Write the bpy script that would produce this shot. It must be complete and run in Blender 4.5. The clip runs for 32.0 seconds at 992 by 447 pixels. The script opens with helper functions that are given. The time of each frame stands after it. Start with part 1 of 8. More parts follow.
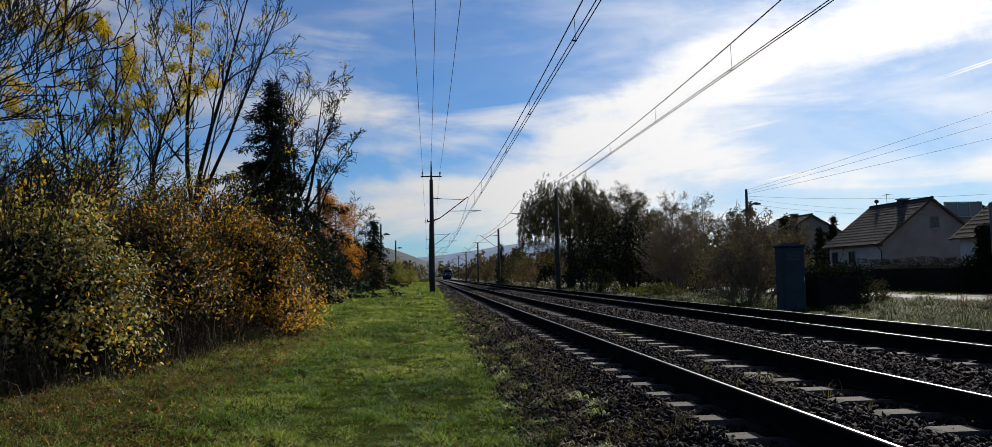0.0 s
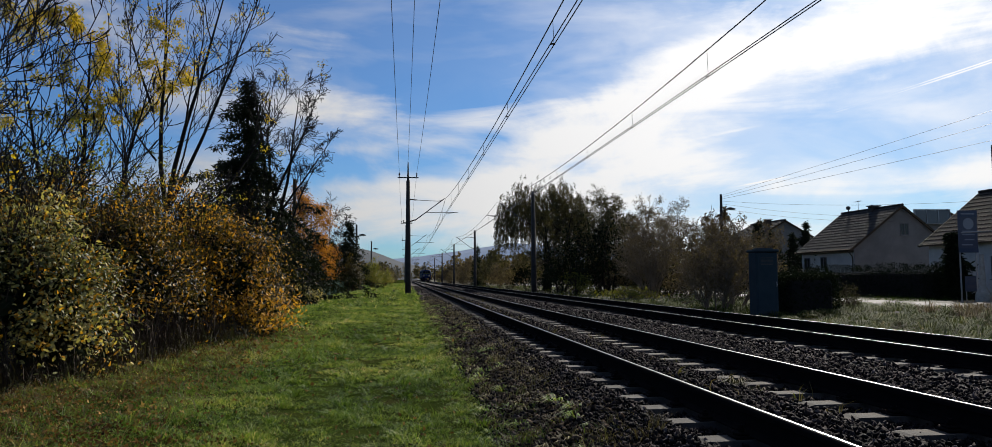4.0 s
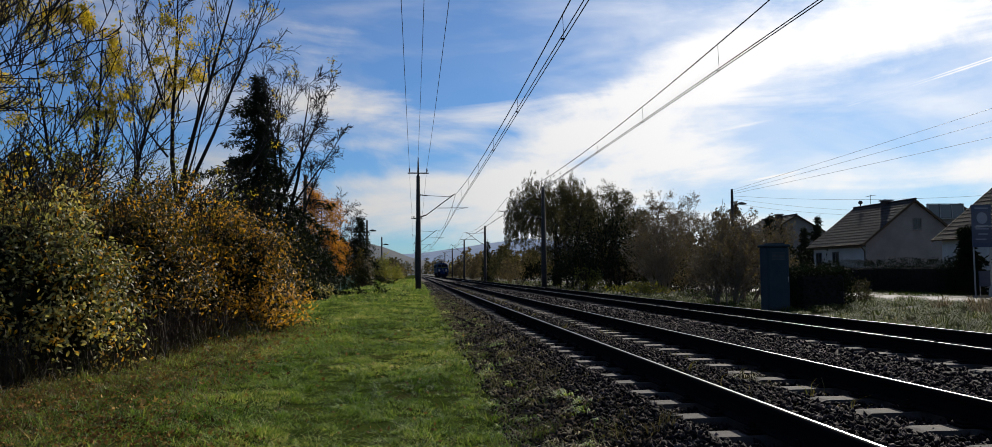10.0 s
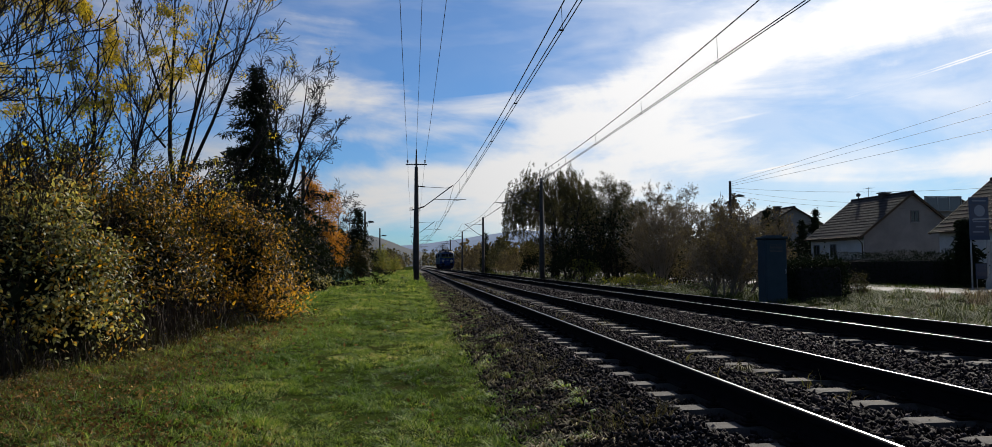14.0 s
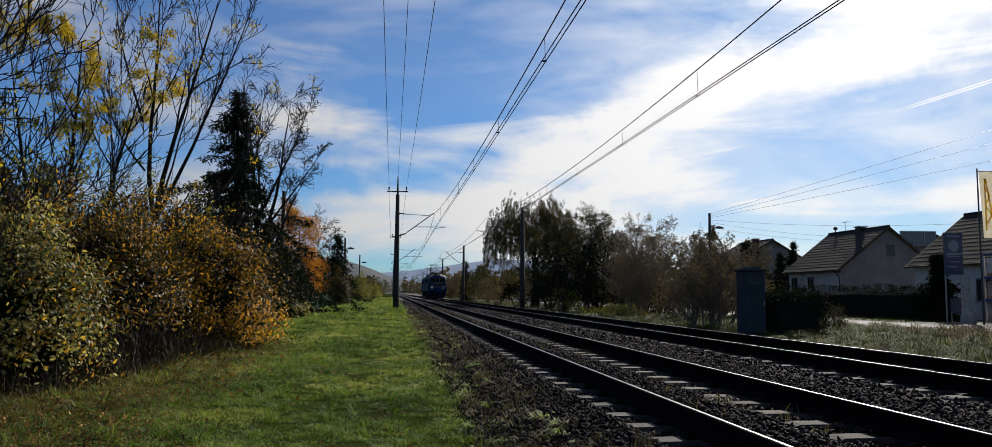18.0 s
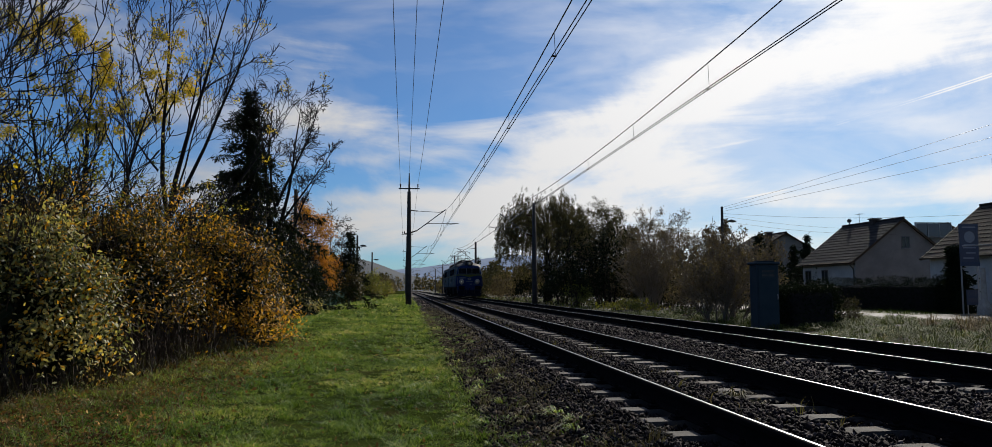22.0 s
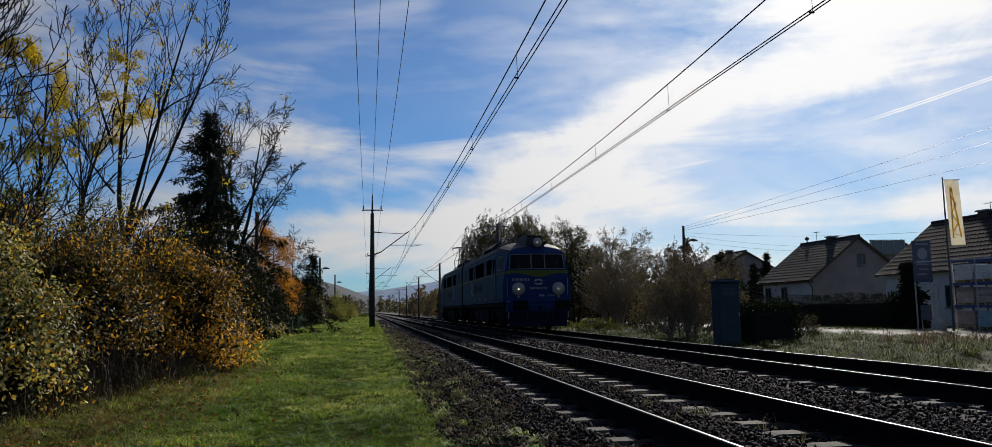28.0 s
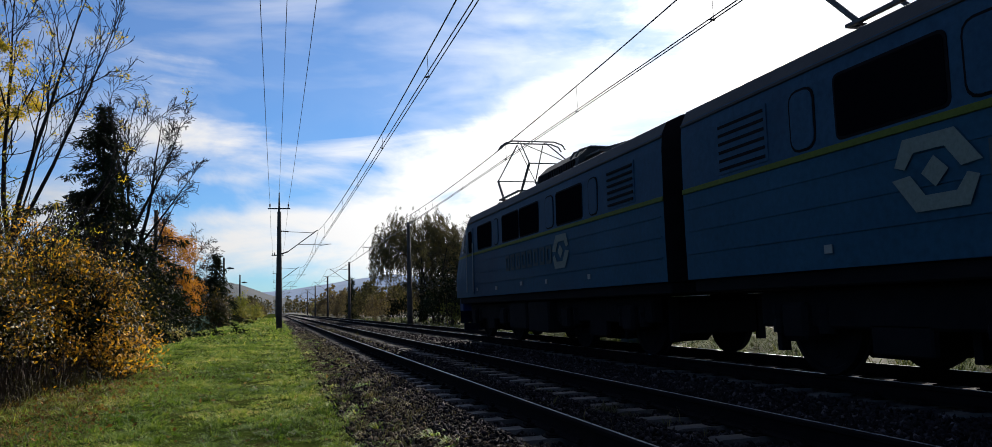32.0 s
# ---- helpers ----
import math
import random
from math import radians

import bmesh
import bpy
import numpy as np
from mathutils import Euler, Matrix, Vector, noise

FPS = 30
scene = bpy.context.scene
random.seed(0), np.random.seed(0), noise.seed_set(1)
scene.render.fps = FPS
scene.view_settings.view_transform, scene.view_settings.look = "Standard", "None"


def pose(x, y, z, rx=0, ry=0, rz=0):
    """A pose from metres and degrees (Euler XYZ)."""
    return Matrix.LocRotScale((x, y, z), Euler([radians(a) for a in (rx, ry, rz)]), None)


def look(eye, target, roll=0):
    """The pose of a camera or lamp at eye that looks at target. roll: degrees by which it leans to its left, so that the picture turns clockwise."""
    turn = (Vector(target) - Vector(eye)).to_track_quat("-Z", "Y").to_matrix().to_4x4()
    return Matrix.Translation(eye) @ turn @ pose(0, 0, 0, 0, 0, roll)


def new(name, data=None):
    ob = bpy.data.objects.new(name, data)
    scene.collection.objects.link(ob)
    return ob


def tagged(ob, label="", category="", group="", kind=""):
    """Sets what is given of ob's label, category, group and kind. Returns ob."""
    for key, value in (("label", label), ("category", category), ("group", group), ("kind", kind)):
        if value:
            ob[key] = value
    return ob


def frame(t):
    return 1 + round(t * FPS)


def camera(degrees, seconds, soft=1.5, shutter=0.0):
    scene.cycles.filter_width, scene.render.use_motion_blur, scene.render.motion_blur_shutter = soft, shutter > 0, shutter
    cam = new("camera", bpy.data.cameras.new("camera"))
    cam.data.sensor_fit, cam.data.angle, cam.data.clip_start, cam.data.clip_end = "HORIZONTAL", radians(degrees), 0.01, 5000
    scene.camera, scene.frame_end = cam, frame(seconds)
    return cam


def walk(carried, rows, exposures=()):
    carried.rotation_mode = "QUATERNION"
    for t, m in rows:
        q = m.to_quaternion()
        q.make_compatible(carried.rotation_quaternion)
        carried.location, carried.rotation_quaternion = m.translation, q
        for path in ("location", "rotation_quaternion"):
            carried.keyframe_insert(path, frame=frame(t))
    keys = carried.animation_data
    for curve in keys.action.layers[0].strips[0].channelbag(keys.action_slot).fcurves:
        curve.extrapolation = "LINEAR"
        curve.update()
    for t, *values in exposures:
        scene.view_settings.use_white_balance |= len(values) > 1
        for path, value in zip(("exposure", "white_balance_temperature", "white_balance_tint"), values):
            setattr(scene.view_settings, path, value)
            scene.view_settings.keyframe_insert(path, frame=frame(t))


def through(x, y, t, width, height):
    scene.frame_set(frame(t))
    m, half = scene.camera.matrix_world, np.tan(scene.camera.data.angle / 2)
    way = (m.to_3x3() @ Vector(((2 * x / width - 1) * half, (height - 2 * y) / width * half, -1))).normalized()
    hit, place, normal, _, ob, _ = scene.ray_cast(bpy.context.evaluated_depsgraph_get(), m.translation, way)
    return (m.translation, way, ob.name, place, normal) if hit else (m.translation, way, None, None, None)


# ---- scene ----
# camera: held by hand at one spot beside the track; rail tops are at z = 0
cam = camera(64.0, 32.0, soft=0.45)
EYE = 0.882
TURNS = [
    (0.0, 93.79, 0.98, -4.87), (0.5, 93.68, 0.71, -5.19), (1.0, 94.27, 0.47, -5.78), (1.5, 94.26, 1.07, -5.52),
    (2.0, 93.85, 1.18, -5.90), (2.5, 93.69, 0.69, -5.96), (3.0, 93.60, 0.65, -6.28), (3.5, 93.74, 0.40, -6.59),
    (5.5, 94.21, 0.65, -6.58), (6.0, 94.09, 0.73, -6.33), (6.5, 93.89, 0.86, -5.78), (7.0, 93.49, 0.71, -5.87),
    (7.5, 93.18, 0.35, -5.62), (8.0, 93.18, 0.35, -5.68), (8.5, 92.91, 0.37, -5.85), (9.0, 93.37, 0.48, -6.02),
    (9.5, 93.29, 0.47, -5.60), (10.0, 93.59, 0.51, -5.87), (10.5, 92.99, 0.67, -7.24), (11.0, 92.26, 0.36, -6.28),
    (11.5, 94.21, 1.79, -3.32), (12.0, 94.20, 0.73, -4.73), (12.5, 93.39, 0.36, -5.79), (13.0, 93.87, 0.34, -5.88),
    (13.5, 92.95, 0.38, -5.90), (15.5, 93.24, 0.13, -6.44), (16.0, 93.49, 0.01, -6.40), (16.5, 94.23, -0.43, -6.49),
    (17.0, 94.46, 0.25, -6.49), (17.5, 95.04, 0.76, -7.40), (18.0, 95.03, -0.35, -7.45), (18.5, 96.91, 1.43, -7.44),
    (19.0, 96.37, -0.62, -6.42), (19.5, 97.59, 0.23, -6.31), (20.0, 97.00, 1.25, -6.10), (20.5, 97.30, 0.26, -6.23),
    (21.0, 96.72, -0.19, -6.21), (21.5, 95.80, 0.11, -6.24), (22.0, 94.74, 0.20, -6.56), (22.5, 94.94, 0.34, -6.94),
    (23.0, 95.25, 0.80, -6.48), (23.5, 95.45, 0.79, -6.77), (24.0, 95.45, 0.87, -7.30), (24.5, 95.15, 1.03, -7.30),
    (25.0, 94.93, 1.23, -6.73), (25.5, 95.00, 1.10, -7.41), (27.5, 95.41, 1.08, -8.42), (28.0, 96.22, 0.91, -9.11),
    (28.5, 96.19, 1.28, -9.28), (29.0, 96.55, 1.93, -9.79), (29.5, 96.61, 0.98, -10.97), (30.0, 95.63, 0.98, -11.62),
    (30.5, 96.13, 0.97, -13.10), (31.0, 96.44, 0.66, -15.81), (31.5, 96.28, 0.70, -15.02), (32.0, 95.95, 1.65, -15.49),
]
walk(cam, [(t, pose(0, 0, EYE + float(np.interp(t, (30.5, 32.0), (0.0, 0.03))), rx, ry, rz)) for t, rx, ry, rz in TURNS],
     [(0.0, 0.0), (17.5, 0.0), (19.5, -0.17), (21.0, -0.15), (22.0, -0.12), (28.0, -0.14), (30.2, -0.04), (31.0, 0.14), (31.5, 0.36), (32.0, 0.38)])

# ---- light ----
SUN_AZ, SUN_EL = 32.0, 28.0


class Nodes:
    """Short calls for building a node tree."""

    def __init__(self, tree):
        self.tree = tree
        tree.nodes.clear()

    def add(self, kind, ins=None, **props):
        n = self.tree.nodes.new(kind)
        for k, v in props.items():
            setattr(n, k, v)
        for k, v in (ins or {}).items():
            if isinstance(v, bpy.types.NodeSocket):
                self.tree.links.new(v, n.inputs[k])
            else:
                n.inputs[k].default_value = v
        return n

    def math(self, op, a, b=0.0, c=0.0, clamp=False):
        return self.add("ShaderNodeMath", {0: a, 1: b, 2: c}, operation=op, use_clamp=clamp).outputs[0]

    def ramp(self, fac, stops):
        n = self.add("ShaderNodeValToRGB", {0: fac})
        el = n.color_ramp.elements
        while len(el) < len(stops):
            el.new(0.5)
        for e, (p, c) in zip(el, stops):
            e.position, e.color = p, (*c, 1) if len(c) == 3 else c
        return n.outputs[0]

    def mix(self, fac, a, b, blend="MIX"):
        n = self.add("ShaderNodeMix", {0: fac, 6: a, 7: b}, data_type="RGBA", blend_type=blend)
        return n.outputs[2]

    def noise(self, vec, scale, detail=4.0, rough=0.55, distort=0.0):
        n = self.add("ShaderNodeTexNoise", {"Vector": vec, "Scale": scale, "Detail": detail, "Roughness": rough, "Distortion": distort})
        return n.outputs[0]


world = bpy.data.worlds.new("world")
scene.world = world
world.use_nodes = True
w = Nodes(world.node_tree)
coord = w.add("ShaderNodeTexCoord").outputs["Generated"]
sky = w.add("ShaderNodeTexSky", sky_type="NISHITA", sun_disc=False, sun_elevation=radians(SUN_EL),
            sun_rotation=radians(SUN_AZ), altitude=300, air_density=1.0, dust_density=0.35, ozone_density=2.0).outputs[0]
sep = w.add("ShaderNodeSeparateXYZ", {0: coord})
az = w.math("MULTIPLY", w.math("ARCTAN2", sep.outputs[0], sep.outputs[1]), 57.2958)
el = w.math("MULTIPLY", w.math("ARCSINE", sep.outputs[2]), 57.2958)
flat = w.add("ShaderNodeCombineXYZ", {0: az, 1: el}).outputs[0]
# long thin cirrus fibres that rise to the right
fib_map = w.add("ShaderNodeMapping", {"Vector": flat, "Rotation": (0, 0, radians(-14)), "Scale": (0.035, 0.16, 1), "Location": (0.3, 1.7, 0)}).outputs[0]
fibres = w.noise(fib_map, 1.6, 7.0, 0.56, 0.6)
puff_map = w.add("ShaderNodeMapping", {"Vector": flat, "Rotation": (0, 0, radians(-20)), "Scale": (0.05, 0.09, 1), "Location": (2.3, 0.4, 0)}).outputs[0]
puffs = w.noise(puff_map, 1.9, 8.0, 0.6, 0.5)


def veil(a, e, tilt, long_half, wide_half, amount):
    """A soft bank of cloud round azimuth a and height e, in degrees."""
    m = w.add("ShaderNodeMapping", {"Vector": flat, "Location": (a, e, 0), "Rotation": (0, 0, radians(tilt)), "Scale": (long_half, wide_half, 1)}, vector_type="TEXTURE").outputs[0]
    n = w.add("ShaderNodeVectorMath", {0: m}, operation="LENGTH").outputs["Value"]
    g = w.math("EXPONENT", w.math("MULTIPLY", w.math("MULTIPLY", n, n), -1.0))
    return w.math("MULTIPLY", g, amount)


cover = 0.0
for bank in ((9, 8.6, 24, 6, 2.4, 0.75), (20, 12.4, 20, 9, 3.2, 0.95), (36, 18.0, 14, 12, 4.6, 1.1), (34, 27, 0, 16, 6, 0.5),
             (8, 5.4, 3, 18, 2.0, 0.75), (36, 6.2, 3, 11, 1.4, 0.95), (-8, 9.5, 8, 9, 4.0, 0.42), (21, 8.3, -6, 5, 2.0, 0.7), (22, 3.0, 0, 40, 2.0, 0.45), (-28, 14, 0, 10, 10, 0.1), (-14, 12, -10, 7, 3, 0.2), (9, 19.5, 12, 9, 4.2, -0.55), (4.5, 10.6, 22, 4, 1.2, 0.45), (16, 18.8, 5, 1.0, 0.5, 0.3), (2, 4.5, 0, 12, 1.6, 0.3), (0, 6.6, 2, 8, 0.45, 0.3), (-3, 9.3, 4, 6, 0.45, 0.3), (3, 11.6, 8, 6, 0.5, 0.22), (5, 8.2, -4, 4, 0.6, 0.2), (-6, 12.6, 6, 6, 0.6, 0.22), (0, 7.9, 2, 7, 0.5, -0.2), (-2, 10.9, 5, 6, 0.5, -0.15), (31, 9.4, 8, 7, 1.6, -0.16), (13, 14.6, 22, 6, 1.8, -0.25), (36, 11.0, 12, 7, 1.0, -0.15), (-3, 17, 0, 9, 4, -0.15)):
    cover = w.math("ADD", cover, veil(*bank))
texture = w.math("ADD", w.math("MULTIPLY", fibres, 0.9), w.math("MULTIPLY", puffs, 0.75))
cloud = w.math("ADD", w.math("MULTIPLY_ADD", texture, 3.1, -2.50), cover)
for a, e, tilt, long_half, wide_half, amount in ((39.0, 12.98, 13.1, 7.0, 0.045, 0.6), (38.5, 12.72, 13.1, 7.0, 0.05, 0.6), (25.4, 6.45, 8.6, 1.3, 0.05, 0.6), (23.4, 9.97, 8.8, 2.0, 0.10, 0.25)):
    cloud = w.math("ADD", cloud, veil(a, e, tilt, long_half, wide_half, amount))
cloud = w.math("MULTIPLY", w.math("SMOOTH_MIN", w.math("MAXIMUM", cloud, 0.0), 1.0, 0.2), 0.96, clamp=True)
# a thin grey-blue veil that thickens towards the sun
soft_map = w.add("ShaderNodeMapping", {"Vector": flat, "Rotation": (0, 0, radians(-12)), "Scale": (0.06, 0.13, 1), "Location": (5.1, 2.2, 0)}).outputs[0]
soft = w.noise(soft_map, 1.7, 7.0, 0.58, 0.6)
reach = w.add("ShaderNodeMapRange", {0: az, 1: 3.0, 2: 24.0, 3: 0.06, 4: 0.40}, interpolation_type="SMOOTHSTEP").outputs[0]
haze = w.math("MULTIPLY", reach, w.math("MULTIPLY_ADD", soft, 2.6, -0.45, clamp=True))
streak_map = w.add("ShaderNodeMapping", {"Vector": flat, "Rotation": (0, 0, radians(-9)), "Scale": (0.05, 0.20, 1), "Location": (1.7, 7.3, 0)}).outputs[0]
streaks = w.noise(streak_map, 1.5, 5.0, 0.5, 0.35)
haze = w.math("ADD", haze, w.math("MULTIPLY_ADD", streaks, 1.25, -0.57, clamp=True))
cloud = w.math("SMOOTH_MAX", cloud, haze, 0.18)
sun_way = Vector((math.sin(radians(SUN_AZ)) * math.cos(radians(SUN_EL)), math.cos(radians(SUN_AZ)) * math.cos(radians(SUN_EL)), math.sin(radians(SUN_EL))))
near_sun = w.add("ShaderNodeVectorMath", {0: coord, 1: sun_way}, operation="DOT_PRODUCT").outputs["Value"]
glow = w.math("POWER", w.math("MAXIMUM", near_sun, 0.0), 3.0)
white = w.math("MULTIPLY_ADD", glow, 14.0, 4.0)
cloud_col = w.mix(1.0, (1.0, 0.985, 0.97, 1), w.add("ShaderNodeCombineXYZ", {0: white, 1: white, 2: white}).outputs[0], "MULTIPLY")
deep = w.mix(1.0, sky, (0.42, 0.80, 1.25, 1), "MULTIPLY")
back = w.add("ShaderNodeBackground", {"Color": w.mix(cloud, deep, cloud_col), "Strength": 0.065})
w.add("ShaderNodeOutputWorld", {0: back.outputs[0]})

sun = new("sun", bpy.data.lights.new("sun", "SUN"))
sun.data.energy, sun.data.angle, sun.data.color = 5.4, radians(0.6), (1.0, 0.93, 0.82)
sun.matrix_world = look(sun_way * 200, (0, 0, 0))

# ---- materials ----
def material(name, a, b, scale=6.0, rough=0.7, metal=0.0, bump=0.3, fine=60.0, c=None, spread=0.0, coat=0.0, bump_far=0.02, spec=0.25):
    """Two-scale mottled surface: colours a to b by coarse noise, fine grain over it, relief from both; c: a third colour in stains; spread: change from piece to piece."""
    m = bpy.data.materials.new(name)
    m.use_nodes = True
    n = Nodes(m.node_tree)
    at = n.add("ShaderNodeTexCoord").outputs["Object"]
    one, two = n.noise(at, scale, 6.0, 0.6), n.noise(at, fine, 4.0, 0.6)
    col = n.mix(n.ramp(one, [(0.3, (0, 0, 0)), (0.7, (1, 1, 1))]), (*a, 1), (*b, 1))
    col = n.mix(0.35, col, n.ramp(two, [(0.25, (0.35, 0.35, 0.35)), (0.75, (1.5, 1.5, 1.5))]), "MULTIPLY")
    if c:
        spots = n.ramp(n.noise(at, scale * 0.37, 7.0, 0.65), [(0.52, (0, 0, 0)), (0.66, (1, 1, 1))])
        col = n.mix(n.math("MULTIPLY", spots, 0.8), col, (*c, 1))
    if spread:
        rnd = n.add("ShaderNodeObjectInfo").outputs["Random"]
        col = n.mix(1.0, col, n.ramp(rnd, [(0, (1 - spread,) * 3), (1, (1 + spread,) * 3)]), "MULTIPLY")
    relief = n.math("ADD", n.math("MULTIPLY", one, 0.6), n.math("MULTIPLY", two, 0.4))
    bumped = n.add("ShaderNodeBump", {"Strength": bump, "Distance": bump_far, "Height": relief}).outputs[0]
    shine = n.math("MULTIPLY_ADD", two, 0.25, rough - 0.12, clamp=True)
    p = n.add("ShaderNodeBsdfPrincipled", {"Base Color": col, "Roughness": shine, "Metallic": metal, "Normal": bumped, "Coat Weight": coat, "Specular IOR Level": spec})
    n.add("ShaderNodeOutputMaterial", {0: p.outputs[0]})
    return m


def leafy(name, stops, through=0.5, rough=0.62, scale=0.6, tint=None, spec=0.3):
    """Thin leaves: each island takes its own colour from the stops; light comes through them."""
    m = bpy.data.materials.new(name)
    m.use_nodes = True
    n = Nodes(m.node_tree)
    rnd = n.add("ShaderNodeNewGeometry").outputs["Random Per Island"]
    at = n.add("ShaderNodeTexCoord").outputs["Object"]
    patch = n.noise(at, scale, 3.0, 0.5)
    fac = n.math("ADD", n.math("MULTIPLY", rnd, 0.62), n.math("MULTIPLY_ADD", patch, 1.3, -0.46), clamp=True)
    col = n.ramp(fac, stops)
    p = n.add("ShaderNodeBsdfPrincipled", {"Base Color": col, "Roughness": rough, "Specular IOR Level": spec})
    warm = n.mix(1.0, col, tint or (1.25, 1.2, 0.6, 1), "MULTIPLY")
    tr = n.add("ShaderNodeBsdfTranslucent", {"Color": warm})
    both = n.add("ShaderNodeMixShader", {0: through, 1: p.outputs[0], 2: tr.outputs[0]})
    n.add("ShaderNodeOutputMaterial", {0: both.outputs[0]})
    return m


def plain(name, col, rough=0.5, metal=0.0, emit=0.0, spec=0.5):
    m = bpy.data.materials.new(name)
    m.use_nodes = True
    n = Nodes(m.node_tree)
    at = n.add("ShaderNodeTexCoord").outputs["Object"]
    g = n.noise(at, 25.0, 5.0, 0.6)
    c = n.mix(0.3, (*col, 1), n.ramp(g, [(0.3, (0.4, 0.4, 0.4)), (0.7, (1.3, 1.3, 1.3))]), "MULTIPLY")
    ins = {"Base Color": c, "Roughness": n.math("MULTIPLY_ADD", g, 0.2, rough - 0.1), "Metallic": metal, "Specular IOR Level": spec}
    if emit:
        ins["Emission Color"], ins["Emission Strength"] = (1.0, 0.80, 0.52, 1), emit
    p = n.add("ShaderNodeBsdfPrincipled", ins)
    n.add("ShaderNodeOutputMaterial", {0: p.outputs[0]})
    return m


def glassy(name, col, rough=0.04, alpha=0.25):
    m = bpy.data.materials.new(name)
    m.use_nodes = True
    n = Nodes(m.node_tree)
    p = n.add("ShaderNodeBsdfPrincipled", {"Base Color": (*col, 1), "Roughness": rough, "IOR": 1.5, "Specular IOR Level": 0.6})
    t = n.add("ShaderNodeBsdfTransparent", {0: (0.55, 0.62, 0.62, 1)})
    both = n.add("ShaderNodeMixShader", {0: alpha, 1: p.outputs[0], 2: t.outputs[0]})
    n.add("ShaderNodeOutputMaterial", {0: both.outputs[0]})
    return m


GRASS_SOIL = material("grass_soil", (0.020, 0.032, 0.007), (0.040, 0.054, 0.012), 2.6, 0.95, bump=0.8, fine=30, c=(0.046, 0.042, 0.016), spec=0.0, bump_far=0.04)
VERGE_SOIL = material("verge_soil", (0.03, 0.034, 0.015), (0.06, 0.056, 0.03), 0.8, 0.95, bump=0.7, fine=22, c=(0.09, 0.07, 0.04))
BALLAST = material("ballast_bed", (0.009, 0.0080, 0.0090), (0.024, 0.021, 0.023), 9.0, 0.95, bump=1.0, fine=34, c=(0.05, 0.040, 0.040), bump_far=0.05)
RAIL_SIDE = material("rusted_rail", (0.005, 0.0045, 0.0055), (0.010, 0.008, 0.009), 5.0, 1.0, bump=0.4, fine=60, spec=0.03)
RAIL_TOP = material("polished_rail_head", (0.25, 0.25, 0.26), (0.36, 0.36, 0.37), 3.0, 0.30, 1.0, bump=0.05, fine=90)
CONCRETE = material("weathered_concrete", (0.30, 0.28, 0.25), (0.46, 0.43, 0.38), 4.0, 0.85, bump=0.4, fine=70, c=(0.20, 0.17, 0.14), spread=0.2)
SLEEPER = material("sleeper_concrete", (0.050, 0.046, 0.045), (0.102, 0.092, 0.088), 5.0, 0.9, bump=0.5, fine=70, c=(0.16, 0.120, 0.085), spread=0.35)
MAST = material("mast_concrete", (0.032, 0.030, 0.030), (0.058, 0.055, 0.053), 2.0, 0.9, bump=0.3, fine=50)
STEEL = material("dark_painted_steel", (0.05, 0.052, 0.055), (0.09, 0.09, 0.09), 6.0, 0.6, 0.3, bump=0.2, fine=60)
GALV = material("galvanised_steel", (0.28, 0.29, 0.30), (0.40, 0.41, 0.42), 8.0, 0.45, 0.8, bump=0.1, fine=70)
WIRE = plain("copper_wire", (0.05, 0.04, 0.035), 0.5, 0.6)
PORCELAIN = plain("brown_porcelain", (0.06, 0.025, 0.015), 0.2)
BARK = material("grey_bark", (0.009, 0.0085, 0.0085), (0.023, 0.0205, 0.019), 6.0, 0.95, bump=1.0, fine=40)
BARK_PALE = material("pale_bark", (0.12, 0.11, 0.10), (0.25, 0.23, 0.21), 6.0, 0.9, bump=0.6, fine=30, c=(0.04, 0.035, 0.03))
TWIG = material("brown_twigs", (0.03, 0.02, 0.014), (0.065, 0.045, 0.032), 5.0, 0.9, bump=0.3, fine=50)
GRASS = leafy("grass_blades", [(0.0, (0.018, 0.042, 0.008)), (0.28, (0.070, 0.138, 0.023)), (0.55, (0.160, 0.250, 0.045)), (0.82, (0.305, 0.355, 0.095)), (1.0, (0.58, 0.48, 0.25))], 0.45, 0.6, 0.55, spec=0.2)
DARK_BLADE = leafy("dark_grass_blades", [(0.0, (0.012, 0.025, 0.004)), (0.6, (0.035, 0.06, 0.008)), (1.0, (0.08, 0.10, 0.015))], 0.35, 0.6, 0.8, spec=0.1)
VERGE_BLADE = leafy("verge_grass_blades", [(0.0, (0.010, 0.016, 0.005)), (0.45, (0.034, 0.054, 0.016)), (0.8, (0.095, 0.118, 0.036)), (1.0, (0.19, 0.165, 0.07))], 0.32, 0.75, 1.3, spec=0.05)
WEED = leafy("withered_weeds", [(0.0, (0.02, 0.018, 0.011)), (0.5, (0.05, 0.042, 0.026)), (0.8, (0.04, 0.046, 0.02)), (1.0, (0.12, 0.10, 0.065))], 0.15, 0.8, 0.6, spec=0.1)
SHOULDER_WEED = leafy("grey_dry_weeds", [(0.0, (0.045, 0.038, 0.025)), (0.5, (0.14, 0.12, 0.08)), (0.7, (0.085, 0.09, 0.036)), (1.0, (0.40, 0.35, 0.25))], 0.24, 0.8, 0.9, spec=0.08)
SHOULDER = material("brown_stony_soil", (0.05, 0.037, 0.028), (0.115, 0.086, 0.066), 5.0, 0.95, bump=1.0, fine=30, c=(0.035, 0.035, 0.016), bump_far=0.05)
DRY_GRASS = leafy("dry_grass", [(0.0, (0.07, 0.06, 0.025)), (0.5, (0.15, 0.125, 0.06)), (0.8, (0.09, 0.105, 0.03)), (1.0, (0.24, 0.20, 0.11))], 0.4, 0.7, 0.7)
